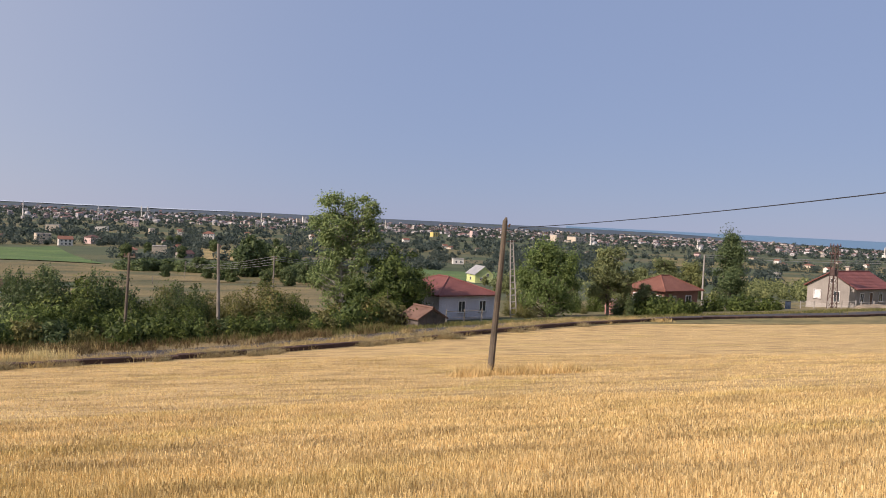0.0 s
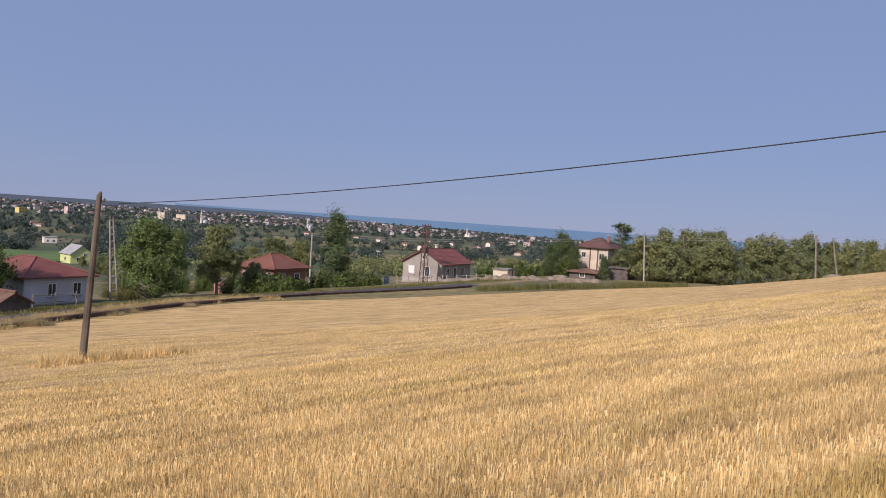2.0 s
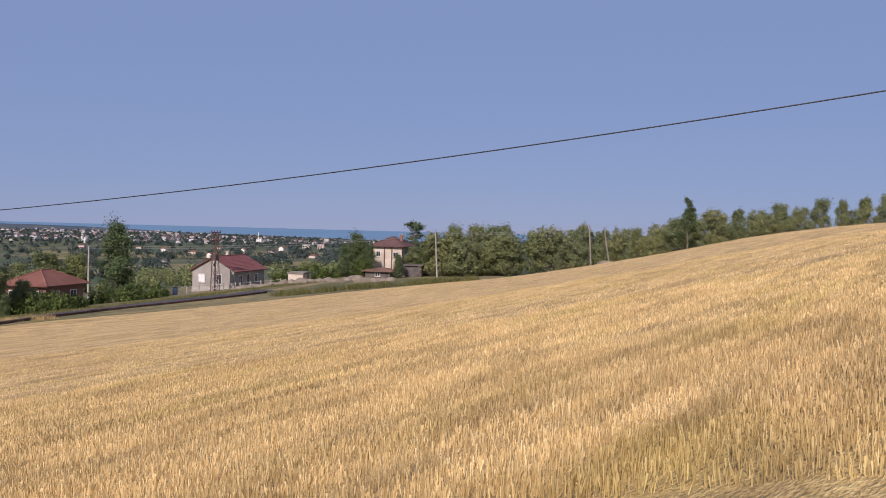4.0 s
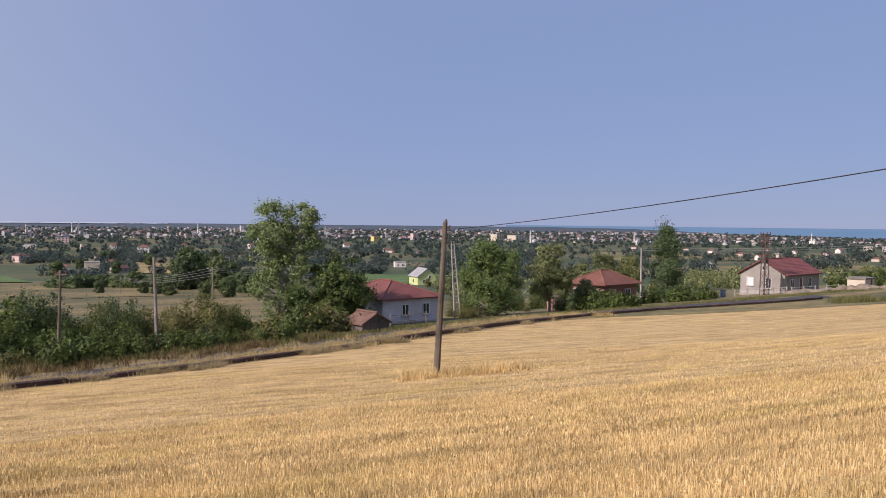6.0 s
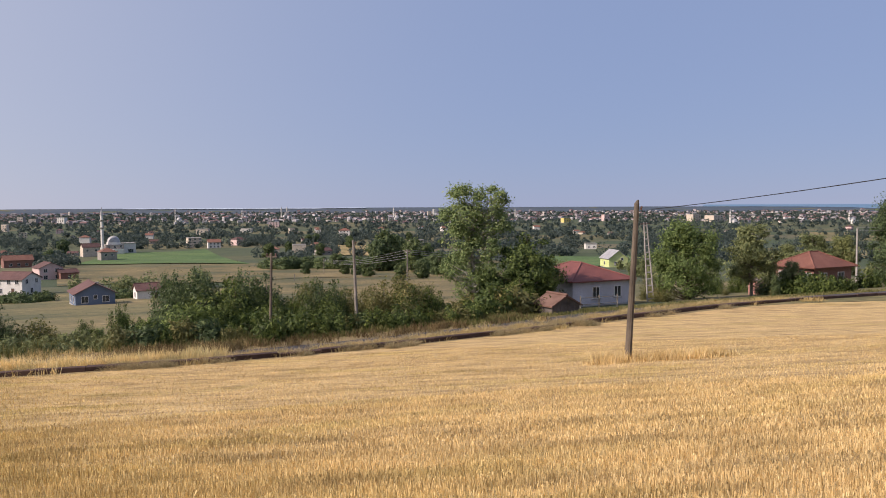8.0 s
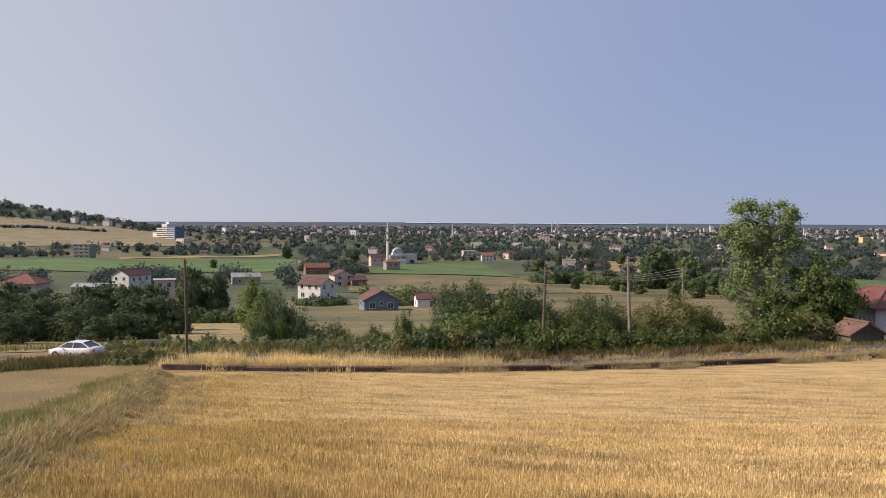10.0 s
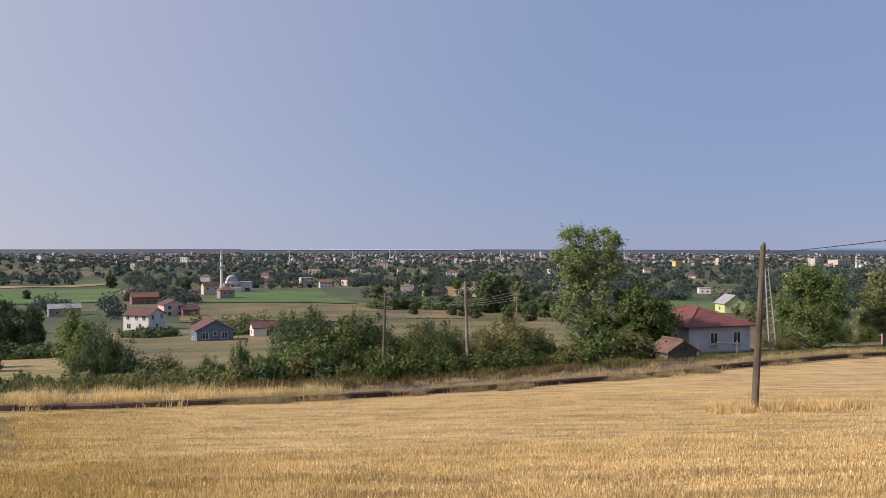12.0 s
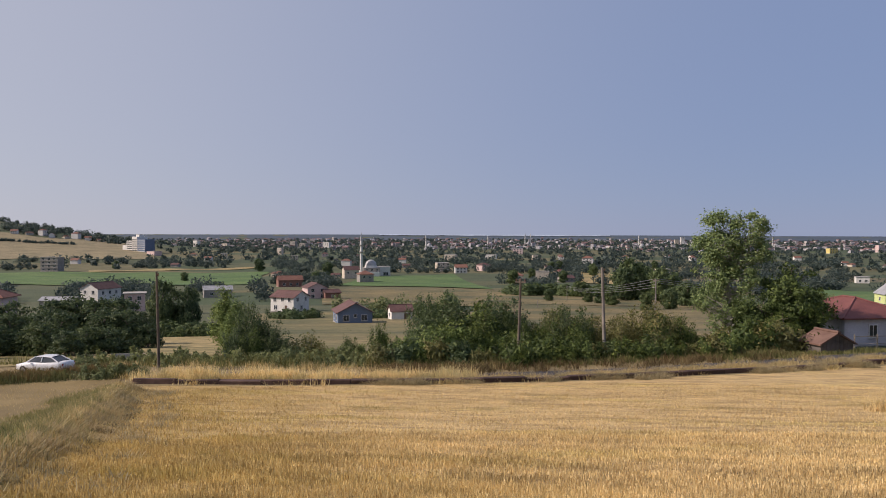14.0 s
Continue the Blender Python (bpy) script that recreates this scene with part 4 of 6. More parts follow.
house(put(-48.3, 372, 8), 9.0, 14, 6.0, 2.4, "y", WHITE, TILE_BROWN, "large white gabled house among trees",
      [("f", -2.0, 4.0, 1.2, 1.3), ("f", 2.0, 4.0, 1.2, 1.3), ("f", -2.0, 1.0, 1.2, 1.3), ("f", 2.0, 1.0, 1.2, 1.3), ("r", -4, 3.6, 1.2, 1.3), ("r", 0, 3.6, 1.2, 1.3), ("r", 4, 3.6, 1.2, 1.3)])
house(put(-46.25, 300, 45), 6.6, 7.0, 6.2, 0, "flat", PINK, CONCRETE, "pink two-storey house with a flat roof and balcony", [("f", -1.5, 4.0, 1.2, 1.3), ("f", 1.5, 4.0, 1.2, 1.3), ("f", 0, 1.0, 3.0, 1.6)], over=0.5)
villa = house(put(-54.5, 232, 28), 8.6, 8.2, 6.0, 2.3, "hip", PINK, TILE_RUST, "two-storey pale house with a red hipped roof and balconies among trees",
              [("f", -2.6, 4.0, 1.2, 1.4), ("f", 0.2, 3.4, 0.9, 2.0, 0, True), ("f", 2.6, 4.0, 1.2, 1.4), ("l", -2.2, 4.0, 1.2, 1.4), ("l", 1.8, 4.0, 1.2, 1.4), ("l", 1.8, 1.0, 1.2, 1.4), ("f", 2.6, 1.0, 1.2, 1.4)], over=0.7)
part("balcony", box(-3.6, 1.6, -5.5, -4.11, 3.05, 3.25), CONCRETE, villa)
part("railing", box(-3.6, 1.6, -5.5, -5.42, 3.25, 4.1), FRAME_WHITE, villa, "white balcony parapet")
for e in (-3.5, 1.5):
    part("balcony_post", box(e - 0.12, e + 0.12, -5.45, -5.2, -0.5, 3.05), WHITE, villa)
flats = house(put(-51.1, 852, 20), 17, 11, 13.2, 0, "flat", GREY_WALL, CONCRETE, "unfinished grey four-storey concrete block", [("f", e, q, 2.2, 1.6) for e in (-5.5, 0, 5.5) for q in (1, 4.3, 7.6, 10.9)], over=0.4, name="apartment_block", cat="building")
for q in (3.3, 6.6, 9.9):
    part("floor_slab", box(-8.9, 8.9, -5.9, 5.9, q - 0.2, q + 0.1), CONCRETE, flats)
aerial = thing("radio_mast", put(-55.5, 1610), "thin grey radio mast on the far hill", "mast")
part("shaft", rod((0, 0, -1), (0, 0, 21), 0.55, 0.35, 6), CONCRETE, aerial)
part("antenna", rod((0, 0, 21), (0, 0, 25), 0.2, 0.12, 6), STEEL, aerial)
house(put(-50.7, 330, 30), 12, 7, 3.0, 1.0, "x", GREY_WALL, SHEET_GREY, "long grey barn with a sheet roof", [("f", 0, 0.2, 2.0, 2.2, 0, True)], step=0.0, name="barn", cat="barn")
house(put(-41.0, 405, 45), 13, 9, 3.8, 1.6, "x", GREY_WALL, SHEET_GREY, "grey farmhouse with a pale sheet roof", [("f", -3, 1.2, 1.2, 1.3), ("f", 3, 1.2, 1.2, 1.3)])
house(put(-36.2, 520, 45), 15, 10, 4.5, 2.4, "x", BRICK, TILE_ORANGE, "wide red brick house with an orange roof", [("f", -4, 1.2, 1.4, 1.4), ("f", 0, 1.2, 1.4, 1.4), ("f", 4, 1.2, 1.4, 1.4)])
house(put(-31.0, 590, 45), 10, 10, 6.0, 2.6, "hip", GREY_WALL, TILE_ORANGE, "grey house with an orange hipped roof beside the crop", [("f", -2, 3.5, 1.4, 1.4), ("f", 2, 3.5, 1.4, 1.4)])
house(put(-32.0, 655, 45), 12, 9, 7.0, 2.6, "x", CREAM, TILE_BROWN, "pale two-storey house beside the mosque", [("f", -3, 4, 1.4, 1.4), ("f", 3, 4, 1.4, 1.4)])
house(put(-29.9, 690, 45), 14, 9, 8.0, 0, "flat", WHITE, CONCRETE, "white flat-roofed community building", [("f", -4, 1, 3, 2.4, 2), ("f", 3, 1, 4, 2.4, 2)], over=0.5)
house(put(3.2, 330, 20), 7.8, 9, 3.8, 3.0, "y", LIME, SHEET_GREY, "lime-green house with a pale sheet gable roof", [("f", -1.2, 1.2, 1.0, 1.2), ("f", 1.4, 3.0, 1.0, 1.0), ("l", 0, 1.2, 1.2, 1.2)], step=0.0)
house(put(1.6, 645, 10), 8.5, 6, 4.6, 0, "flat", WHITE, CONCRETE, "small white flat-roofed house in the fields", [("f", -1.8, 1.2, 1.2, 1.4), ("f", 1.8, 1.2, 1.2, 1.4)])


def wires(a, b, n, drop, sag):
    for k in range(n):
        o = Vector((0, 0, -drop * k))
        wire(a + o, b + o, sag, 0.02, "thin overhead cable between utility poles", GREY_WIRE)


pL4, tL4 = pole_at(-16.94, 345, -16.94, -3.75, 0.16, GREY_WOOD, "far grey utility pole in the meadow")
pL5, tL5 = pole_at(-18.97, 277, -18.97, -4.8, 0.13, GREY_WOOD, "short grey post in the meadow")
wires(tL4, tL3, 4, 0.35, 1.2)
wires(tL3, top_of(-1.5, -3.4, 150), 3, 0.25, 0.6)
wires(tR1, tRR, 2, 0.3, 0.8)
wires(tRR, tR3, 2, 0.3, 0.5)

# ---- trees near the road ----
make_tree("poplar_tree", 3, 12.2, 0.25, ((-0.8, 0, 10.7, 1.6, 1.1, 24), (1.3, 0.2, 10.5, 1.6, 1.2, 24), (-1.1, 0, 8.8, 2.0, 1.4, 30), (1.4, 0.2, 8.4, 1.9, 1.4, 28), (-1.3, 0, 6.7, 1.9, 1.5, 28), (0.9, 0, 6.2, 2.0, 1.4, 24), (-1.1, 0, 4.2, 2.0, 1.4, 24), (0.5, 0, 2.4, 2.4, 1.4, 24)),
          LEAF_POPLAR, 19000, 0.13, 0.46, "tall airy poplar with a pale forked trunk", put(-6.4, 74), group="roadside trees", bark=BARK_PALE, loose=0.42)
walnut = make_tree("walnut_tree", 5, 8.0, 0.24, ((-0.6, 0, 6.7, 1.7, 1.4, 30), (1.2, 0.3, 5.7, 2.1, 1.6, 36), (-1.9, 0, 4.8, 1.7, 1.6, 32), (0.2, 0, 3.6, 3.1, 1.5, 46), (0, 0, 1.7, 3.2, 1.2, 40)), LEAF, 22000, 0.135, 0.46, "broad dense green walnut tree beside the road", put(8.0, 88), 1.35, group="roadside trees", loose=0.45)
oak = make_tree("oak_tree", 8, 7.9, 0.2, ((0.1, 0, 6.4, 1.6, 1.2, 26), (-0.7, 0, 4.9, 2.0, 1.4, 34), (1.0, 0.2, 4.4, 1.9, 1.4, 32), (0.8, 0, 2.5, 1.8, 1.2, 22), (-0.8, 0, 2.8, 1.4, 0.9, 10)), LEAF_OAK, 14000, 0.135, 0.46, "rounded olive-green tree beside the brick house", put(12.15, 92), group="roadside trees", loose=0.4)
col = make_tree("hornbeam_tree", 12, 10.6, 0.22, ((0, 0, 9.0, 1.0, 1.3, 16), (0, 0, 7.0, 1.6, 1.8, 34), (0, 0, 4.6, 1.95, 2.0, 40), (0, 0, 2.2, 2.1, 1.7, 26)), LEAF_COL, 13000, 0.15, 0.58, "tall dark upright tree beside the road", put(19.95, 114), 1.2, group="roadside trees", loose=0.45)
pine = make_tree("pine_tree", 15, 10.6, 0.2, ((0, 0, 9.3, 1.9, 0.9, 22), (1.2, 0, 7.6, 1.2, 0.6, 12), (-0.6, 0, 6.0, 1.9, 1.4, 18)), LEAF_DARK, 4200, 0.16, 0.5, "dark open-crowned pine tree", put(39.6, 160, 20), 0.5, group="trees by the cream house", loose=0.6)
dark = make_tree("maple_tree", 18, 6.2, 0.2, ((0, 0, 4.2, 2.2, 1.9, 34), (0.3, 0, 2.6, 2.5, 1.4, 26), (0, 0, 1.2, 2.5, 1.0, 16)), LEAF_HEDGE, 12000, 0.135, 0.58, "dense leafy green maple beside the cottage", put(-2.7, 74), group="roadside trees", loose=0.3)
wood_oak = make_tree("oak_tree", 51, 8.4, 0.2, ((0, 0, 6.2, 2.4, 1.9, 40), (-0.8, 0, 4.0, 2.7, 1.7, 36), (0.5, 0, 1.8, 3.0, 1.4, 30)), LEAF_GROVE, 5600, 0.21, 0.72, "olive-green oak in the wood behind the field", put(43.2, 158), group="wood behind the field", loose=0.36)
wood_ash = make_tree("ash_tree", 53, 9.2, 0.2, ((0.3, 0, 7.6, 1.6, 1.5, 26), (-0.5, 0, 5.4, 2.3, 1.9, 40), (0, 0, 2.4, 2.7, 2.0, 34)), LEAF_OAK, 5600, 0.21, 0.66, "grey-green ash in the wood behind the field", put(45.9, 160), 1.2, group="wood behind the field", loose=0.36)
wood_thorn = make_tree("hawthorn_tree", 55, 5.6, 0.15, ((0, 0, 3.8, 2.1, 1.7, 30), (0.4, 0, 1.8, 2.6, 1.3, 34)), LEAF_GROVE, 5000, 0.18, 0.66, "green hawthorn at the edge of the wood", put(46.4, 148), group="wood behind the field", loose=0.36)
pale = make_tree("robinia_tree", 57, 9.0, 0.16, ((0, 0, 7.6, 2.0, 1.2, 24), (0.4, 0, 5.4, 1.9, 1.4, 18)), LEAF_POPLAR, 2600, 0.2, 0.4, "thin pale feathery tree above the wood", put(45.3, 166), 0.8, group="wood behind the field", loose=0.36)
dark.scale = (1.12, 1.12, 1.18)
grow(dark, 6.4, -4.3, 73, -3.6, 120), copy_scaled(dark, put(-5.6, 76, 40), 0.72)
grow(dark, 6.4, -1.9, 79, -3.7, 200), grow(dark, 6.4, -3.2, 70.5, -4.9, 300)
grow(oak, 8.2, 15.75, 124, -1.75, 200, 1.15), grow(oak, 8.2, 17.5, 126, -1.85, 50, 1.1), grow(oak, 8.2, 14.2, 150, -2.5, 90)
grow(col, 11.0, 35.7, 148, -0.15, 40, 1.25), grow(col, 11.0, 34.95, 150, -0.95, 140, 1.3), grow(col, 11.0, 36.5, 147, -1.0, 200, 1.2)
grow(col, 11.0, 38.55, 141, -1.6, 60), grow(dark, 6.4, 36.0, 146, -1.9, 10)
grow(oak, 8.2, 39.7, 149, -1.0, 60, 1.2), grow(oak, 8.2, 40.6, 152, -0.6, 160, 1.1), grow(col, 11.0, 40.9, 158, -0.4, 10, 1.2)
grow(dark, 6.4, 39.9, 146, -2.2, 70)
# the wood: bearing and elevation of its tops
WOOD_AZ = (41.0, 42.6, 44.2, 45.4, 46.6, 47.6, 48.8, 50.0, 51.4, 52.2, 53.2, 54.6, 56.8, 57.6, 59.4, 60.5, 66, 74, 80)
WOOD_EL = (-0.2, 0.3, 0.5, 0.8, 0.05, 0.5, 0.95, 0.55, 0.75, 0.3, 0.4, 0.75, 1.35, 1.3, 2.0, 2.0, 2.6, 3.6, 4.2)
r = np.random.default_rng(21)
for az in np.arange(41.4, 80, 1.25):
    d0 = 156 - max(0, az - 44) * 1.6
    el = float(np.interp(az, WOOD_AZ, WOOD_EL))
    kind, full = ((wood_oak, 8.7), (wood_ash, 9.9))[int(r.integers(2))]
    grow(kind, full, az + r.normal() * 0.15, d0 + r.normal() * 5, el + r.normal() * 0.18, r.random() * 360, 0.8 + 0.4 * r.random())
    if r.random() < 0.62:
        kind, full = ((wood_thorn, 5.9), (wood_oak, 8.7), (wood_thorn, 5.9))[int(r.integers(3))]
        grow(kind, full, az + 0.6, d0 - 9 + r.normal() * 2, el - 0.5 - 1.0 * r.random(), r.random() * 360, 0.9 + 0.3 * r.random())
make_tree("cypress_tree", 61, 7.8, 0.12, ((0, 0, 6.7, 0.35, 1.2, 9), (0.7, 0, 5.4, 0.5, 0.9, 10), (0.2, 0, 4.4, 1.0, 1.2, 20), (0, 0, 2.6, 1.6, 1.5, 20)), LEAF_DARK, 5200, 0.13, 0.26, "tall thin spiky grey-green tree above the wood", put(58.25, 118), 1.3, group="wood behind the field")
grow(col, 11.0, 13.6, 86, -4.6, 20), grow(oak, 8.2, 14.5, 95, -3.6, 110)

# ---- hedge and bushes ----
b_green = make_bush("hazel_bush", 31, 5.0, 4.6, LEAF_HEDGE, 6000, 0.135, "leafy green hazel bush in the roadside hedge", put(-23.4, 60), 14, group="roadside hedge")
b_dark = make_bush("blackthorn_bush", 33, 5.0, 4.8, LEAF_DARK, 6000, 0.135, "dense dark blackthorn in the roadside hedge", put(-25.6, 61), 14, group="roadside hedge")
b_elm = make_bush("elm_bush", 40, 5.0, 4.8, LEAF_WOOD, 6000, 0.135, "deep green elm bush in the roadside hedge", put(-21.6, 62), 14, group="roadside hedge")
b_dry = make_bush("hawthorn_bush", 35, 4.0, 4.2, LEAF_DRY, 5200, 0.105, "thin yellowish hawthorn in the roadside hedge", put(-11.5, 62), 10, group="roadside hedge")
b_lush = make_bush("elder_bush", 38, 3.6, 2.6, LEAF, 6000, 0.10, "bright green elder bush before the hedge", put(-24.6, 57.3), 10, group="roadside hedge")
b_thin = make_bush("willow_bush", 39, 3.4, 3.6, LEAF_DRY, 1500, 0.11, "thin open willow bush with bare twigs", put(-35.4, 62), 7, group="roadside hedge")
s_green = make_bush("hazel_bush", 32, 5.0, 4.6, LEAF_HEDGE, 2200, 0.30, "small green hazel bush under the hedge", put(-13.2, 60.5), 11, group="roadside hedge")
s_dark = make_bush("blackthorn_bush", 34, 5.0, 4.8, LEAF_DARK, 2200, 0.30, "small dark blackthorn under the hedge", put(-18.5, 58.5), 11, group="roadside hedge")
s_dry = make_bush("hawthorn_bush", 36, 4.0, 4.2, LEAF_DRY, 1800, 0.24, "small yellowish hawthorn under the hedge", put(-9.4, 63), 10, group="roadside hedge")
for ob in (s_green, s_dark, s_dry):
    ob.scale = (0.4, 0.4, 0.4)
b_low = make_bush("bramble_bush", 37, 2.6, 1.25, LEAF_OAK, 1800, 0.09, "low olive-green bramble at the roadside", put(-36.5, 56), 8, group="roadside brambles")
r = np.random.default_rng(5)
HEDGE_AZ = (-28.4, -27.6, -25.2, -22.6, -20.5, -18.9, -17.3, -15.0, -12.4, -10.5, -8.5)
HEDGE_EL = (-5.4, -4.5, -4.6, -4.4, -5.2, -5.4, -5.0, -5.7, -5.2, -5.6, -5.6)
for az in np.arange(-27.3, -15.6, 0.5):
    kind, full = ((b_green, 4.7), (b_elm, 4.9), (b_dark, 4.9))[int(r.integers(3))]
    grow(kind, full, az + r.normal() * 0.1, 60 + r.random() * 4, float(np.interp(az, HEDGE_AZ, HEDGE_EL)) - 0.9 * r.random() ** 2.5 + 0.1, r.random() * 360, 0.42 + 0.2 * r.random())
for az in np.arange(-26.6, -15.4, 0.95):
    grow((b_lush, b_lush, b_green)[int(r.integers(3))], 2.8 if az < -18 else 3.2, az + r.normal() * 0.2, 56.8 + (az + 27) * 0.22 + r.random(), -6.7 + r.normal() * 0.4, r.random() * 360, 0.9)
for az in np.arange(-15.4, -8.0, 0.85):
    grow(b_dry if r.random() < 0.75 else b_thin, 4.2, az + r.normal() * 0.2, 62 + r.random() * 4, float(np.interp(az, HEDGE_AZ, HEDGE_EL)) + r.normal() * 0.2, r.random() * 360, 0.8)
for az in np.arange(-8.6, -2.4, 1.1):
    copy_scaled(s_dry if r.random() < 0.6 else s_green, put(az, 65 + r.random() * 4, r.random() * 360), 0.45 + 0.3 * r.random())
for az, d, s in ((13.4, 95, 0.6), (14.4, 96, 0.72), (15.3, 98, 0.62), (16.4, 100, 0.5), (17.4, 104, 0.4), (19.0, 108, 0.5), (20.8, 110, 0.6), (21.8, 112, 0.5), (22.6, 116, 0.45)):
    copy_scaled(s_green if az > 14 else s_dark, put(az, d, az * 91), s)
copy_scaled(b_dry, put(16.8, 97, 40), 0.5)
for az, s in ((14.9, 0.62), (15.7, 0.5), (16.3, 0.56), (17.0, 0.46), (17.7, 0.4)):
    copy_scaled(s_green, put(az, 94.5, az * 77), s)
for az, d, el in ((5.6, 92, -4.9), (6.2, 90, -5.0), (9.9, 104, -4.6), (10.6, 98, -5.4), (11.3, 108, -4.4), (12.9, 96, -5.2), (13.4, 90, -5.5)):
    grow((b_dry, b_green)[int(az * 10) % 2], 4.4, az, d, el, az * 71, 0.8)
copy_scaled(b_dry, put(6.3, 84, 10), 0.4), copy_scaled(b_dry, put(7.1, 85, 60), 0.35)
for az in np.arange(-52, -30, 0.9):
    copy_scaled(b_low, put(az + r.normal() * 0.2, 55.8 + r.random() * 4, r.random() * 360), 0.75 + 0.5 * r.random())
for az in np.arange(-51.0, -46.4, 0.6):
    copy_scaled(b_low, put(az + r.normal() * 0.1, 53.6 + r.random() * 1.2 - (1.0 if az > -49.8 else 0), r.random() * 360), 0.42 + 0.2 * r.random() + (0.25 if az > -49.8 else 0))
for az in np.arange(30.6, 36, 0.75):
    copy_scaled(s_green, put(az, 152 + r.normal() * 3, r.random() * 360), 0.5 + 0.25 * r.random())
for x0 in np.arange(-31, -2, 0.8):
    k = int(np.argmin(np.abs(ROAD_LINE[:, 0] - x0)))
    t = ROAD_LINE[min(k + 1, len(ROAD_LINE) - 1)] - ROAD_LINE[k]
    n0 = np.array((-t[1], t[0])) / np.linalg.norm(t)
    q = ROAD_LINE[k] + n0 * (6.8 + r.random() * 1.5)
    copy_scaled((s_dark, s_dry, s_green)[int(r.integers(3))] if x0 > -24 else b_low, pose(q[0], q[1], float(lie(q[0], q[1])) - 0.05, 0, 0, r.random() * 360), 0.3 + 0.2 * r.random() + (0.4 if x0 < -24 else 0))
grow(oak, 8.2, 3.6, 285, -3.85, 30), copy_scaled(oak, put(4.6, 205, 60), 0.7), copy_scaled(oak, put(5.2, 195, 130), 0.7), copy_scaled(oak, put(1.9, 200, 200), 0.55)
# the clump before the meadow and the left-hand wood
cone = make_tree("hornbeam_tree", 43, 5.6, 0.12, ((0, 0, 4.9, 0.5, 0.8, 10), (0, 0, 3.6, 0.95, 1.0, 20), (0.1, 0, 2.0, 1.2, 1.1, 22)), LEAF, 6500, 0.11, 0.42, "slender bright green young tree at the roadside", put(-40.75, 68), 1.3, group="roadside trees", loose=0.3)
cone.scale = [rise(-40.75, 68, -3.95) / 5.9] * 3
for az, d, el, kind, full, wide in ((-39.1, 62, -4.5, b_elm, 4.9, 0.5), (-39.8, 63, -5.4, b_green, 4.7, 0.5), (-38.3, 62, -5.0, b_elm, 4.9, 0.5), (-37.6, 61, -5.8, b_elm, 4.9, 0.6), (-40.0, 60, -6.4, b_elm, 4.9, 0.7),
                                    (-38.9, 60, -6.2, b_green, 4.7, 0.6), (-37.0, 60.5, -6.7, b_elm, 4.9, 0.8), (-35.6, 61, -5.9, b_thin, 3.8, 0.9),
                                    (-36.5, 61, -6.7, b_thin, 3.8, 0.8), (-34.6, 61, -6.3, b_thin, 3.8, 0.8), (-33.6, 60, -7.4, b_thin, 3.8, 1.0), (-32.3, 60, -7.0, b_green, 4.7, 0.6), (-31.6, 59, -7.6, b_lush, 2.8, 0.8),
                                    (-30.25, 60, -5.9, b_green, 4.7, 0.4), (-29.9, 61, -6.7, b_lush, 2.8, 0.7), (-29.1, 60, -7.3, b_dark, 4.9, 0.7), (-28.5, 59, -7.0, b_lush, 2.8, 0.8)):
    grow(kind, full, az, d, el, az * 37, wide)
grow(cone, 5.9, -40.0, 66, -4.8, 80, 1.2)
wood = make_tree("elm_tree", 41, 5.6, 0.2, ((0, 0, 4.2, 2.2, 1.5, 26), (0.5, 0, 2.6, 2.7, 1.3, 26), (0, 0, 1.2, 2.8, 1.0, 18)), LEAF_WOOD, 5000, 0.2, 0.62, "dark elm in the wood beside the meadow", put(-55.5, 104), group="elm wood", loose=0.35)
for az in np.arange(-62, -45.9, 1.45):
    for k in range(2):
        grow(wood, 5.9, az + r.normal() * 0.3, 87 + 12 * k + r.random() * 4, -4.35 - 0.7 * (1 - k) - 0.9 * max(0.0, az + 48.5) / 2.5 + 0.2 * r.normal(), r.random() * 360, 1.0 + 0.2 * r.random())
for az in np.arange(-61, -46.0, 1.3):
    grow(wood, 5.9, az, 72 + r.random() * 5, -6.1 + 0.25 * r.normal() - 0.35 * max(0.0, az + 49), r.random() * 360, 1.25)
for az, d, el in ((-44.6, 140, -3.15), (-43.9, 142, -3.7), (-43.0, 139, -3.7)):
    grow(wood, 5.9, az, d, el, az * 50, 0.5)
for az in np.arange(-46.2, -39.6, 0.75):
    grow(s_dark, 4.9, az, 125 + r.random() * 3, -5.6 + 0.14 * r.normal(), r.random() * 360, 1.2)

# taller, thinner growth in the eastern half of the roadside hedge
for az in np.arange(-19.6, -9.4, 0.85):
    kind, full = ((b_green, 4.7), (b_thin, 3.8), (b_dry, 4.2), (b_thin, 3.8))[int(r.integers(4))]
    grow(kind, full, az + 0.25 * r.normal(), 61 + r.random() * 3, -5.0 - 0.02 * (az + 19.6) + 0.3 * r.normal(), r.random() * 360, 0.55 + 0.25 * r.random())
# hedgerows below the crop and round the houses in the meadow
for az in np.arange(-20.4, -12.6, 0.5):
    grow(s_dark, 4.9, az + 0.12 * r.normal(), 415 + 12 * r.random(), -3.35 + 0.14 * r.normal(), r.random() * 360, 1.3 + 0.5 * r.random())
for az in np.concatenate((np.arange(-37.0, -34.4, 0.6), np.arange(-30.6, -29.4, 0.5))):
    grow(s_dark, 4.9, az + 0.1 * r.normal(), 202 + 8 * r.random(), -5.15 + 0.12 * r.normal(), r.random() * 360, 1.1 + 0.6 * r.random())

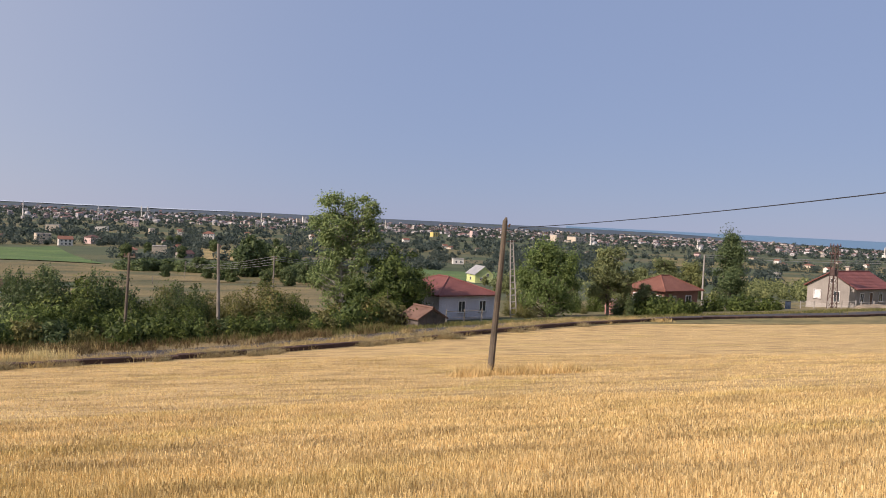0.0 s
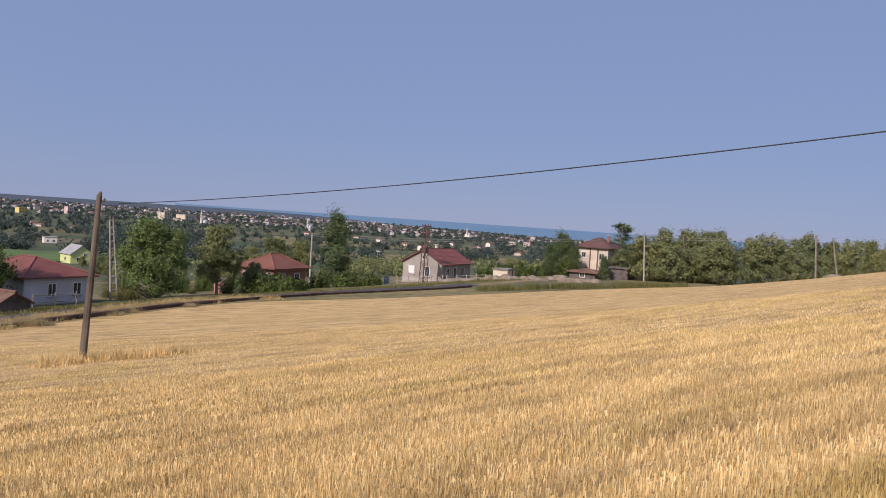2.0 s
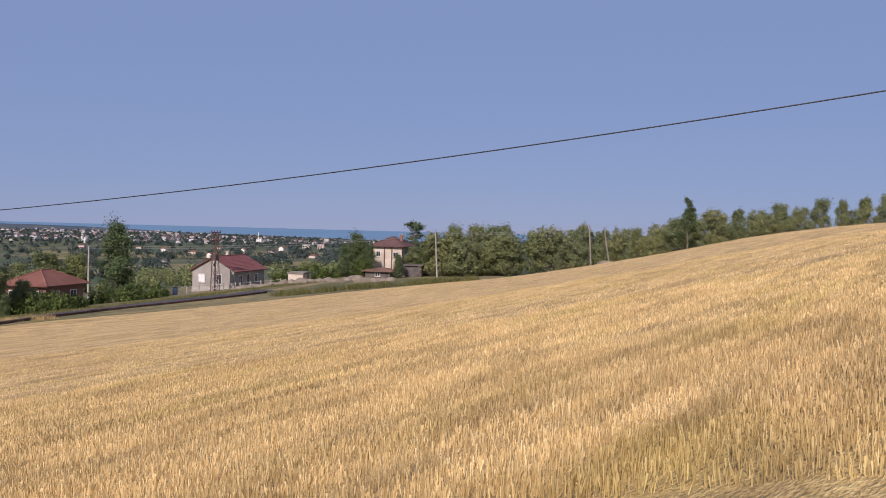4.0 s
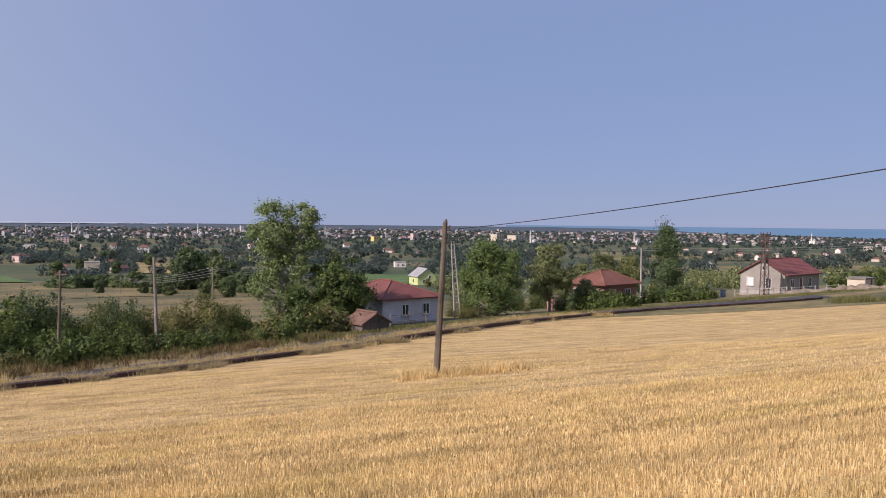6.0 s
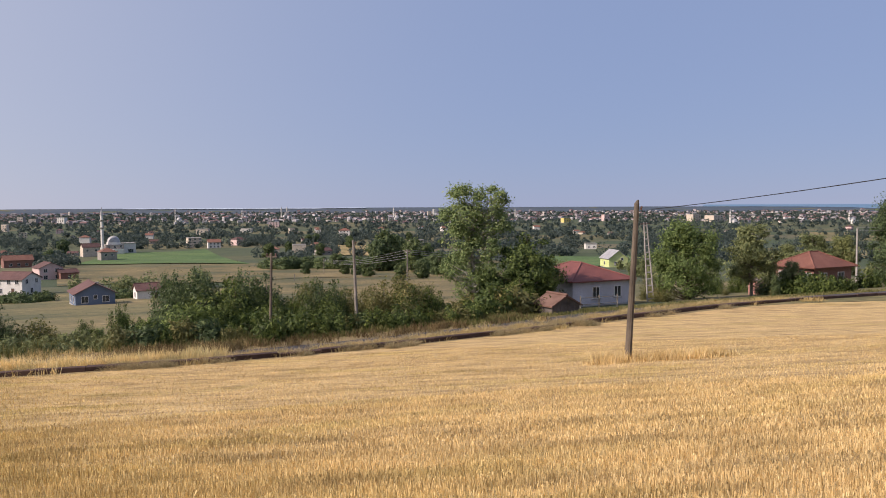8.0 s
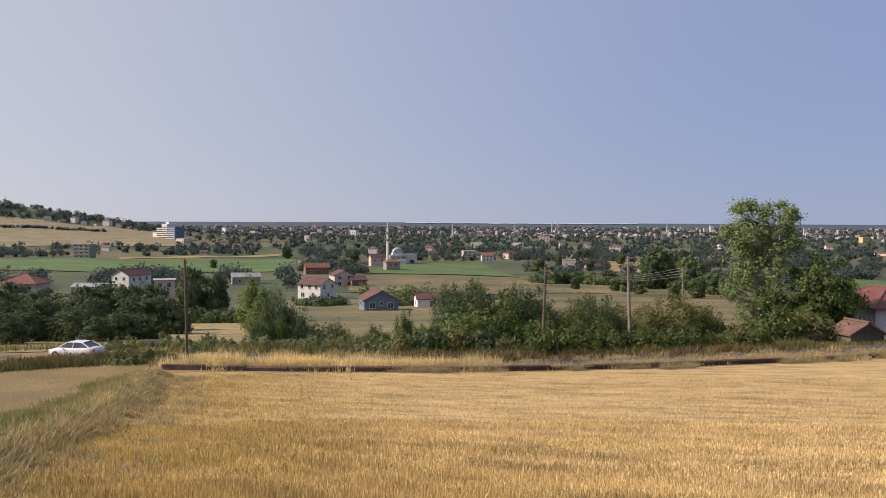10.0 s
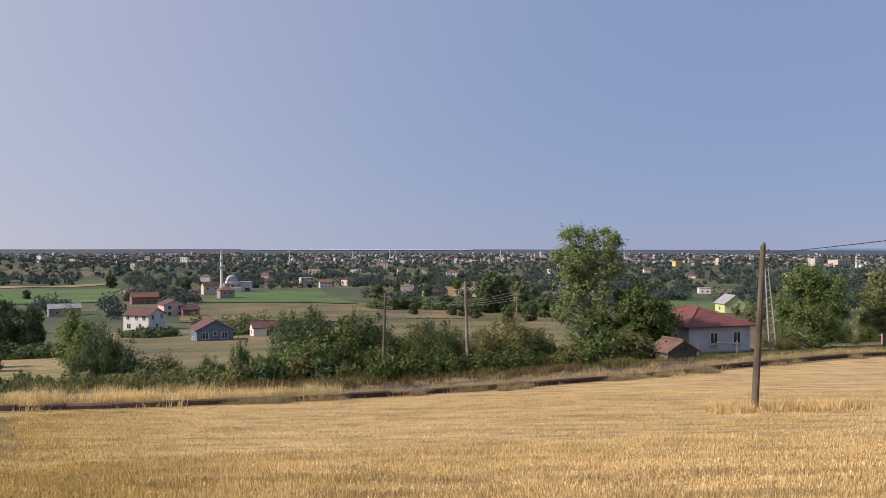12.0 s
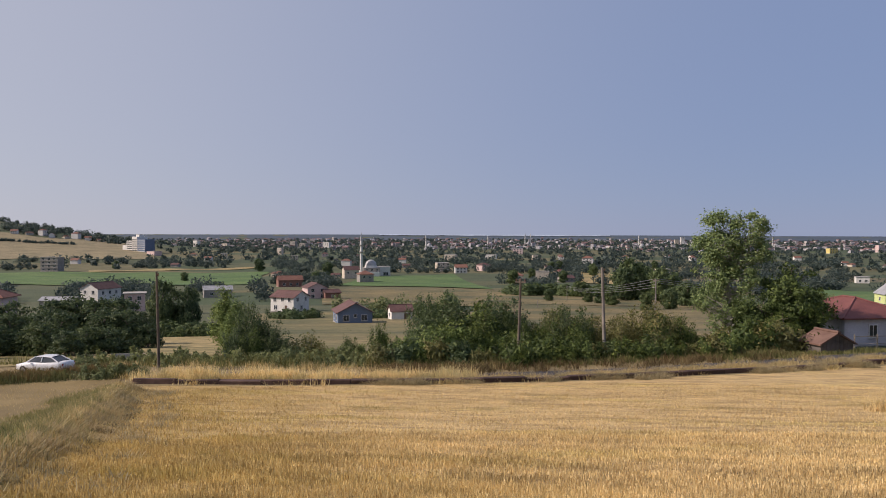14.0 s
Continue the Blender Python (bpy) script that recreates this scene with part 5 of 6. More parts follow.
# single trees between the fields: bearing, distance, height
alder = make_tree("alder_tree", 71, 8.6, 0.22, ((0, 0, 5.6, 3.2, 2.8, 50), (0, 0, 2.4, 3.4, 2.0, 34)), LEAF_DARK, 3600, 0.42, 0.8, "dark round alder standing between the fields", put(-12.5, 377), group="trees of the plain")
alder.scale = (1.9, 1.9, 2.15)
for az, d, h in ((-13.1, 372, 16), (-11.9, 384, 17), (-14.6, 330, 8), (-15.5, 345, 6.5), (-13.9, 300, 7), (-8.9, 310, 10), (-8.1, 300, 9), (-10.1, 270, 7.5), (-11.6, 262, 6), (-18.2, 352, 6), (-10.5, 352, 16), (-9.9, 360, 13), (-9.5, 323, 9), (-16.1, 409, 8.7), (-15.2, 750, 10.7), (-19.3, 636, 9.7), (-18.0, 813, 10.2), (-17.2, 579, 9.5),
                 (-20.7, 557, 11.4), (-11.0, 900, 10.5), (-33.6, 704, 13.2), (-17.5, 820, 11.4), (-15.1, 706, 9.8), (-15.8, 414, 8.4), (-34.4, 551, 10.3), (-43.1, 630, 7.6), (-38.2, 810, 13.7), (-47.4, 920, 9.2), (-42.8, 262, 8.3)):
    copy_scaled(alder, put(az, d, az * 131), h / 9.6)

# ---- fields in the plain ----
patch("forest", -64, 26, 3350, 4920, 0.5, FOREST_HAZED, "dark forest along the horizon", "forest")
patch("meadow", 3.2, 21, 84, 175, 0.03, OLIVE, "dry olive grass between the roadside trees")
patch("meadow", 21, 46, 104, 180, 0.03, OLIVE, "dry olive grass round the houses by the road")
patch("pasture", -64, -34.0, 62, 128, 0.10, PASTURE, "mown golden pasture beyond the road", turn=0.06)
patch("meadow", -39.7, -23.5, 68, 245, 0.15, OLIVE, "olive-green meadow round the blue bungalow")
patch("meadow", -23.4, -2.6, 70, 310, 0.15, DRY_MEADOW, "pale dry meadow behind the hedge", turn=0.02)
patch("meadow", 12, 47, 430, 640, 0.3, OLIVE, "wide grey-green meadow behind the houses", turn=0.02)
patch("meadow", 15, 47, 820, 1150, 0.3, OLIVE, "grey-green meadow before the coast", turn=-0.03)
patch("meadow", -34, -8, 300, 470, 0.3, DRY_MEADOW, "wide dry meadow before the crop", turn=-0.03)
plot("crop_field", ((-32.9, 545), (-21.9, 480), (-24.9, 735), (-30.6, 680)), 0.5, CROP, "bright green crop field")
plot("crop_field", ((-60, 640), (-38.4, 560), (-37.6, 790), (-62, 900)), 0.5, CROP, "long green crop field")
patch("dry_field", -49, -38.0, 850, 885, 0.5, PASTURE, "pale dry strip beyond the long crop field", turn=0.03)
patch("crop_field", -3.0, 4.5, 330, 520, 0.5, CROP, "green field behind the cottage")
patch("pasture", -62, -45.0, 1150, 1480, 0.8, HILL, "dry grass on the far hillside")
patch("pasture", -16, -11, 560, 760, 0.5, PASTURE, "pale dry field among trees")

# ---- sea and lagoon ----


def far_water(name, az0, az1, near, lift, material, label, far=4930):
    n, k = 60, 14
    az = np.linspace(az0, az1, n)
    r0 = np.array([near(q) for q in az])[None, :]
    q = np.linspace(0, 1, k)[:, None]
    rr = r0 + (far - r0) * q
    a = np.radians(az)[None, :]
    x, y = rr * np.sin(a), rr * np.cos(a)
    v = np.column_stack((x.ravel(), y.ravel(), (lie(x, y) + lift).ravel()))
    i, j = np.meshgrid(np.arange(k - 1), np.arange(n - 1), indexing="ij")
    b = (i * n + j).ravel()
    ob = new(name, mesh_np(name, v, np.column_stack((b, b + 1, b + n + 1, b + n)), material, smooth=True))
    return tagged(ob, label, "water", kind="structure")


SHORE_AZ = (9, 16, 20, 24, 26, 29, 33, 36, 42, 80)
SHORE_D = (4880, 4500, 4000, 3500, 3400, 3300, 2950, 2650, 2500, 2300)


def shore(az):
    return float(np.interp(az, SHORE_AZ, SHORE_D))


sea = far_water("sea", 9, 80, shore, 1.2, SEA, "calm blue sea reaching the horizon")
for k, v in enumerate(sea.data.vertices):
    v.co.z += (-12.0 - float(lie(v.co.x, v.co.y)) - 1.2) * ((k // 60) / 13) ** 1.0
far_water("lagoon", -30, -14, lambda q: 4300 + 1.5 * (q + 22) ** 2, 3.5, LAGOON, "pale lagoon near the horizon", 4650)

# ---- small structures ----


def kerb_line():
    """Dark low channel wall along the field's edge, in separate lengths."""
    ob = thing("channel_wall", Matrix(), "low dark brown concrete channel wall with grass against it", "low wall")
    r = np.random.default_rng(3)
    bm0 = box(-1.24, 1.24, -0.2, 0.2, -0.25, 0.32, bevel=0.03)
    me = bpy.data.meshes.new("block")
    bm0.to_mesh(me)
    bm0.free()
    me.materials.append(KERB)
    seg = EDGE[(EDGE[:, 0] > -37) & (EDGE[:, 0] < 16.5)]
    ln = np.concatenate(([0], np.cumsum(np.linalg.norm(np.diff(seg, axis=0), axis=1))))
    n = int(ln[-1] / 2.5)
    for i in range(n):
        q0, q1 = [np.array((np.interp(e, ln, seg[:, 0]), np.interp(e, ln, seg[:, 1]))) for e in (i * 2.5, i * 2.5 + 2.5)]
        c = (q0 + q1) / 2
        ang_ = math.degrees(math.atan2(q1[1] - q0[1], q1[0] - q0[0]))
        k = new("block", me)
        z0, z1 = float(lie(*q0)), float(lie(*q1))
        tilt = math.degrees(math.atan2(z1 - z0, 2.5))
        k.matrix_world = pose(c[0], c[1], (z0 + z1) / 2 + 0.02 * r.normal(), 2 * r.normal(), -tilt + 0.5 * r.normal(), ang_ + 0.8 * r.normal())
        k.parent = ob
    return ob


kerb_line()


def road_kerb():
    """Low dark edging along the bend of the road."""
    ob = thing("road_edging", Matrix(), "low dark concrete edging along the bend of the road", "edging")
    r = np.random.default_rng(6)
    bm0 = box(-1.24, 1.24, -0.15, 0.15, -0.2, 0.30, bevel=0.03)
    me = bpy.data.meshes.new("block")
    bm0.to_mesh(me)
    bm0.free()
    me.materials.append(KERB)
    seg = ROAD_LINE[(ROAD_LINE[:, 0] > 15.0) & (ROAD_LINE[:, 0] < 54)]
    ln = np.concatenate(([0], np.cumsum(np.linalg.norm(np.diff(seg, axis=0), axis=1))))
    for i in range(int(ln[-1] / 2.5)):
        q0, q1 = [np.array((np.interp(e, ln, seg[:, 0]), np.interp(e, ln, seg[:, 1]))) for e in (i * 2.5, i * 2.5 + 2.5)]
        c = (q0 + q1) / 2
        z0, z1 = float(lie(*q0)), float(lie(*q1))
        k = new("block", me)
        k.matrix_world = pose(c[0], c[1], (z0 + z1) / 2 + 0.02 * r.normal(), r.normal(), -math.degrees(math.atan2(z1 - z0, 2.5)), math.degrees(math.atan2(q1[1] - q0[1], q1[0] - q0[0])) + 0.6 * r.normal())
        k.parent = ob


road_kerb()


def car(place):
    ob = thing("car", place, "white saloon car parked on the roadside among weeds", "car")
    st = [(-2.15, 0.32, 0.62, 0.62), (-2.05, 0.24, 0.70, 0.78), (-1.5, 0.22, 0.82, 0.86), (-0.95, 0.22, 0.90, 0.88), (0.0, 0.22, 0.93, 0.89), (0.9, 0.22, 0.95, 0.88),
          (1.6, 0.24, 0.98, 0.85), (2.05, 0.28, 0.96, 0.78), (2.15, 0.36, 0.80, 0.68)]
    bm = bmesh.new()
    rings = []
    for x, a, b, w in st:
        m = (a + b) / 2
        pts = [(-w * 0.86, a), (-w, a + 0.10), (-w, m + 0.05), (-w * 0.97, b - 0.08), (-w * 0.86, b), (0, b + 0.03), (w * 0.86, b), (w * 0.97, b - 0.08), (w, m + 0.05), (w, a + 0.10), (w * 0.86, a)]
        rings.append([bm.verts.new((x, p, q)) for p, q in pts])
    n = len(rings[0])
    for A, B in zip(rings, rings[1:]):
        for k in range(n):
            bm.faces.new((A[k], A[(k + 1) % n], B[(k + 1) % n], B[k]))
    bm.faces.new(rings[0][::-1]), bm.faces.new(rings[-1])
    part("body", bm, CAR_PAINT, ob, smooth=True)
    # roof skin over the glass
    bm = bmesh.new()
    rs = [(-0.45, 1.36, 0.58), (-0.1, 1.42, 0.62), (0.5, 1.43, 0.62), (1.0, 1.38, 0.58)]
    rows = [[bm.verts.new((x, e * w, z - 0.05 * abs(e) ** 3)) for e in (-1, -0.6, 0, 0.6, 1)] for x, z, w in rs]
    low = [[bm.verts.new((x, e * w * 1.02, z - 0.09)) for e in (-1, 1)] for x, z, w in rs]
    for A, B in zip(rows, rows[1:]):
        for k in range(4):
            bm.faces.new((A[k], A[k + 1], B[k + 1], B[k]))
    for i in range(3):
        bm.faces.new((rows[i][0], rows[i + 1][0], low[i + 1][0], low[i][0]))
        bm.faces.new((rows[i][4], rows[i + 1][4], low[i + 1][1], low[i][1]))
    for p, q in (((-1.1, 0.74, 0.92), (-0.42, 0.59, 1.32)), ((0.25, 0.8, 0.94), (0.25, 0.62, 1.37)), ((1.72, 0.72, 0.97), (0.98, 0.58, 1.33))):
        for e in (-1, 1):
            add_rod(bm, (p[0], e * p[1], p[2]), (q[0], e * q[1], q[2]), 0.05, 0.045, 6)
    part("cabin", bm, CAR_PAINT, ob, smooth=False)
    bm = bmesh.new()
    lo = [(-1.12, 0.74), (0.2, 0.8), (1.74, 0.72)]
    hi = [(-0.46, 0.585), (0.3, 0.61), (0.98, 0.575)]
    a = [[bm.verts.new((x, e * w, 0.93)) for x, w in lo] for e in (-1, 1)]
    b = [[bm.verts.new((x, e * w, 1.33)) for x, w in hi] for e in (-1, 1)]
    for e in (0, 1):
        for k in range(2):
            bm.faces.new((a[e][k], a[e][k + 1], b[e][k + 1], b[e][k]))
    bm.faces.new((a[0][0], a[1][0], b[1][0], b[0][0])), bm.faces.new((a[0][2], a[1][2], b[1][2], b[0][2]))
    part("glazing", bm, GLASS, ob, "dark car windows")
    for x in (-1.35, 1.3):
        for e in (-1, 1):
            w = part("wheel", rod((x, e * 0.66, 0.31), (x, e * 0.895, 0.31), 0.31, 0.31, 20), RUBBER, ob)
            part("rim", rod((x, e * 0.88, 0.31), (x, e * 0.905, 0.31), 0.20, 0.18, 14), RIM, w)
    for e in (-1, 1):
        part("headlight", box(-2.12, -1.9, e * 0.62 - 0.14, e * 0.62 + 0.14, 0.56, 0.70, bevel=0.03), LAMP_CLEAR, ob)
        part("tail_light", box(1.95, 2.13, e * 0.62 - 0.12, e * 0.62 + 0.12, 0.70, 0.88, bevel=0.03), LAMP_RED, ob)
        part("wing_mirror", box(-0.85, -0.70, e * 0.95 - 0.09, e * 0.95 + 0.09, 0.93, 1.05, bevel=0.03), CAR_PAINT, ob)
    return ob


x, y, z = at(-51.75, 55.8)
car(pose(x, y, z + 0.04, 0, 0, 12)).scale = (0.78, 0.78, 0.78)
tagged(new("guard_plate", mesh_np("guard_plate", [(0, 0, 0), (2.2, 0, 0), (2.2, 0.12, 0), (0, 0.12, 0), (0, 0, 0.75), (2.2, 0, 0.75), (2.2, 0.12, 0.75), (0, 0.12, 0.75)],
                                  [(0, 3, 2, 1), (4, 5, 6, 7), (0, 1, 5, 4), (1, 2, 6, 5), (2, 3, 7, 6), (3, 0, 4, 7)], SHEET_GREY)), "weathered grey panel standing among roadside weeds", "panel").matrix_world = put(-47.9, 60.5, 30)


def ladder_mast(place, h):
    """Tapered concrete mast with rungs."""
    ob = thing("lattice_mast", place, "pale tapered concrete ladder mast beside the road", "mast")
    for e in (-1, 1):
        part("leg", rod((e * 0.36, 0, -0.3), (e * 0.15, 0, h), 0.085, 0.065, 6), CONCRETE, ob)
    for i in range(12):
        f = (i + 0.5) / 12
        w = 0.36 + (0.15 - 0.36) * f
        part("rung", box(-w, w, -0.04, 0.04, h * f - 0.06, h * f + 0.06), CONCRETE, ob)
    part("crossarm", box(-0.5, 0.5, -0.05, 0.05, h - 0.2, h - 0.08), STEEL, ob)
    return ob


x, y, z = at(5.72, 86)
ladder_mast(pose(x, y, z, 0, -4.8, 20), 8.2)
wire(top_of(5.75, -0.42, 85), Vector((x - 0.64, y - 0.2, z + 8.1)), 0.0, 0.03, "black cable dropping to the ladder mast")


def pylon(place, h):
    ob = thing("lattice_pylon", place, "rusty steel lattice pylon with insulators beside the grey house", "pylon")
    b, t = 0.46, 0.26
    legs = [(sx, sy) for sx in (-1, 1) for sy in (-1, 1)]
    for sx, sy in legs:
        part("leg", rod((sx * b, sy * b, -0.2), (sx * t, sy * t, h), 0.075, 0.06, 5), STEEL, ob)
    n = 8
    for i in range(n):
        f0, f1 = i / n, (i + 1) / n
        w0, w1 = b + (t - b) * f0, b + (t - b) * f1
        for (ax, ay), (bx, by) in (((-1, -1), (1, -1)), ((1, -1), (1, 1)), ((1, 1), (-1, 1)), ((-1, 1), (-1, -1))):
            if i % 2:
                ax, ay, bx, by = bx, by, ax, ay
            part("brace", rod((ax * w0, ay * w0, h * f0), (bx * w1, by * w1, h * f1), 0.04, 0.04, 4), STEEL, ob)
    for z in (h - 0.1, h - 1.3):
        part("crossarm", box(-1.1, 1.1, -0.07, 0.07, z - 0.06, z + 0.06), STEEL, ob)
        for e in (-1.0, -0.4, 0.4, 1.0):
            part("insulator", rod((e, 0, z + 0.06), (e, 0, z + 0.36), 0.08, 0.05, 8), CERAMIC, ob)
    part("transformer", box(-0.5, 0.5, -0.35, 0.35, h * 0.52, h * 0.52 + 0.9, bevel=0.05), STEEL, ob)
    return ob


pylon(put(26.15, 127, 25), 8.9)


def fence(line, h, mat, label, gap=2.2, rails=2, every=True):
    """Posts with rails; line: points of the plan."""
    ob = thing("fence", Matrix(), label, "fence")
    p = np.array(line, float)
    ln = np.concatenate(([0], np.cumsum(np.linalg.norm(np.diff(p, axis=0), axis=1))))
    n = max(1, int(ln[-1] / gap))
    tops = []
    for i in range(n + 1):
        e = ln[-1] * i / n
        x, y = np.interp(e, ln, p[:, 0]), np.interp(e, ln, p[:, 1])
        z = float(lie(x, y))
        part("post", box(x - 0.06, x + 0.06, y - 0.06, y + 0.06, z - 0.2, z + h), mat, ob)
        tops.append(Vector((x, y, z)))
    for a, b in zip(tops, tops[1:]):
        for k in range(rails):
            dz = Vector((0, 0, h * (k + 0.7) / rails))
            part("rail", rod(a + dz, b + dz, 0.03, 0.03, 4), mat, ob)
    return ob


fence([at(1.0, 73)[:2], at(1.6, 73.7)[:2], at(3.5, 76)[:2]], 1.2, GREY_WOOD, "grey wooden fence before the cottage", 1.6)
fence([at(22.0, 124)[:2], at(24.2, 125)[:2], at(27.5, 125.5)[:2]], 1.1, CONCRETE, "pale post fence before the grey house", 1.6)
fence([at(27.8, 126)[:2], at(30.5, 131)[:2]], 1.0, CONCRETE, "low pale fence along the grey house", 1.6)


def mound(az, d, w, h, seed):
    r = np.random.default_rng(seed)
    bm = bmesh.new()
    bmesh.ops.create_icosphere(bm, subdivisions=3, radius=1)
    o = Vector(r.random(3) * 40)
    for v in bm.verts:
        k = 1 + 0.25 * noise.noise(v.co * 1.6 + o) + 0.08 * noise.noise(v.co * 5 + o)
        v.co = Vector((v.co.x * w * k, v.co.y * w * 0.7 * k, max(-0.2, v.co.z) * h * k))
    me = bpy.data.meshes.new("earth_mound")
    bm.to_mesh(me)
    bm.free()
    me.materials.append(GRAVEL)
    ob = new("earth_mound", me)
    ob.matrix_world = put(az, d, r.random() * 360)
    return tagged(ob, "pale mound of gravelly earth by the road", "mound", "mounds by the road")


r = np.random.default_rng(8)
for i, az in enumerate(np.arange(28.2, 38.5, 0.62)):
    mound(az, 127 + r.normal() * 2 + (az - 28) * 0.6, 1.1 + 0.9 * r.random(), 0.45 + 0.5 * r.random(), i + 50)
mound(22.3, 122, 1.8, 0.6, 90), mound(53.0, 116, 1.4, 0.7, 91)
# dark water barrel by the fence
part_bin = thing("barrel", put(23.6, 122), "dark blue plastic barrel by the fence", "barrel")
part("drum", rod((0, 0, 0), (0, 0, 1.1), 0.36, 0.36, 16), BLUE_WALL, part_bin)
part("lid", rod((0, 0, 1.1), (0, 0, 1.16), 0.38, 0.36, 16), RUBBER, part_bin)


# ---- mosque and minarets ----
def minaret(parent, x, y, z, h, rr):
    part("minaret", rod((x, y, z), (x, y, z + h * 0.18), rr * 1.5, rr * 1.3, 8), WHITE, parent)
    part("minaret", rod((x, y, z + h * 0.18), (x, y, z + h * 0.82), rr, rr * 0.85, 10), WHITE, parent)
    for f in (0.55, 0.7):
        part("balcony", rod((x, y, z + h * f), (x, y, z + h * f + 1.3), rr * 1.2, rr * 1.9, 12), CONCRETE, parent)
    part("spire", rod((x, y, z + h * 0.82), (x, y, z + h), rr * 0.95, 0.1, 10), SHEET_GREY, parent)


def dome(bm, x, y, z, r0, n=16, m=6):
    rings = []
    for i in range(m):
        a = math.pi / 2 * i / m
        rings.append([bm.verts.new((x + math.cos(t) * r0 * math.cos(a), y + math.sin(t) * r0 * math.cos(a), z + r0 * math.sin(a))) for t in np.linspace(0, 2 * math.pi, n, endpoint=False)])
    top = bm.verts.new((x, y, z + r0))
    for A, B in zip(rings, rings[1:]):
        for k in range(n):
            bm.faces.new((A[k], A[(k + 1) % n], B[(k + 1) % n], B[k]))
    for k in range(n):
        bm.faces.new((rings[-1][k], rings[-1][(k + 1) % n], top))
    return bm


mosque = thing("mosque", put(-30.6, 680, 40), "white mosque with a grey dome and slender minaret", "mosque")
part("hall", box(-6.5, 6.5, -6.5, 6.5, -1, 7.5), GREY_WALL, mosque)
part("drum", rod((0, 0, 7.5), (0, 0, 9.3), 5.2, 5.0, 20), WHITE, mosque)
part("dome", dome(bmesh.new(), 0, 0, 9.3, 4.8), SHEET_GREY, mosque, smooth=True)
part("porch", box(-6, 6, -10, -6.51, -1, 4.2), WHITE, mosque)
for e in (-4.2, 0, 4.2):
    window(mosque, 13, 13, "f", e, 4.6, 1.4, 2.2)
minaret(mosque, -8.5, -3, -1, 37.5, 1.15)
for az, d, h in ((-26.5, 2050, 36), (-19.6, 2350, 38), (-19.22, 2355, 38), (-11.86, 2150, 36), (10.96, 1550, 30), (17.97, 1750, 26), (-22.2, 2250, 30), (-3.4, 2300, 30), (29.0, 2100, 26)):
    m = thing("mosque", put(az, d, 30), "small far-off mosque with a slender minaret", "mosque", "far mosques")
    part("hall", box(-7, 7, -7, 7, -2, 7), WHITE, m)
    part("dome", dome(bmesh.new(), 0, 0, 7, 6, 12, 4), SHEET_GREY, m, smooth=True)
    minaret(m, -8.5, 0, -2, h + 2, 1.6)

# large white and blue block below the hill
big = thing("apartment_block", put(-45.9, 1320, -5), "large white block with a blue glass front", "building")
big.scale = (0.72, 0.72, 0.78)
part("wall", box(-26, 8, -12, 12, -3, 21), WHITE, big)
part("tower", box(-8, 8, -13, 13, -3, 29), WHITE, big)
part("glass_front", box(8.02, 32, -12.5, 12, -3, 24), BLUE_WALL, big)
part("roof_house", box(-4, 6, -6, 6, 29, 33), WHITE, big)
part("wing", box(-40, -26.02, -11, 10, -3, 12), WHITE, big)
for k in range(6):
    part("floor_band", box(8.2, 31.8, -12.75, -12.51, 0.5 + k * 4, 1.3 + k * 4), WHITE, big)
for k in range(6):
    part("window_band", box(-7, 7, -13.25, -13.01, 2.0 + k * 4, 3.6 + k * 4), GLASS, big)
for k in range(5):
    part("window_band", box(-25, -9, -12.25, -12.01, 1.5 + k * 4, 3.2 + k * 4), GLASS, big)

# ---- houses of the plain ----
kinds = [
    house(put(-25.6, 800, 40), 12, 9, 9.0, 0, "flat", CREAM, CONCRETE, "pale flat-roofed block in the plain", [("f", e, q, 1.6, 1.5) for e in (-4.5, 0, 4.5) for q in (1, 4, 7)], over=0.3, group="houses of the plain"),
    house(put(-24.3, 760, 30), 11, 9, 5.6, 2.4, "x", WHITE, TILE_ORANGE, "white house with an orange gable roof", [("f", e, q, 1.4, 1.4) for e in (-3.2, 0, 3.2) for q in (0.9, 3.6)], over=0.5, group="houses of the plain", step=0.0),
    house(put(-22.7, 830, 60), 11, 10, 6.0, 2.4, "hip", PINK, TILE_BROWN, "pink house with a brown hipped roof", [("f", e, q, 1.4, 1.4) for e in (-3, 3) for q in (0.9, 3.8)], over=0.5, group="houses of the plain"),
    house(put(-20.5, 640, 20), 12, 9, 3.2, 2.0, "hip", CREAM, TILE_ORANGE, "low cream house with an orange hipped roof", [("f", e, 0.9, 1.4, 1.3) for e in (-3.5, 0, 3.5)], over=0.5, group="houses of the plain"),
    house(put(-17.0, 600, 50), 10, 8, 3.2, 1.8, "x", GREY_WALL, TILE_BROWN, "grey cottage with a brown gable roof", [("f", e, 0.9, 1.3, 1.3) for e in (-2.5, 2.5)], over=0.5, group="houses of the plain", step=0.0),
    house(put(-15.5, 1000, 10), 13, 10, 9.0, 2.6, "hip", WHITE, TILE_ORANGE, "three-storey white house with an orange hipped roof", [("f", e, q, 1.5, 1.4) for e in (-4, 0, 4) for q in (1, 4, 7)], over=0.5, group="houses of the plain"),
]
r = np.random.default_rng(77)
spots = []


def free(az, d):
    """Keeps houses and trees off the open fields."""
    for a0, a1, d0, d1 in ((-32.9, -21.6, 430, 725), (-58, -37.2, 520, 905), (-34, -8, 270, 440), (-3.2, 4.7, 320, 525), (-62, -45, 1140, 1380), (-62, -48.5, 1397, 1470), (-36, -24.5, 120, 240),
                           (-50, -34, 60, 130), (-16, -11, 560, 760), (-24, -6, 120, 275)):
        if a0 < az < a1 and d0 < d < d1:
            return False
    return True


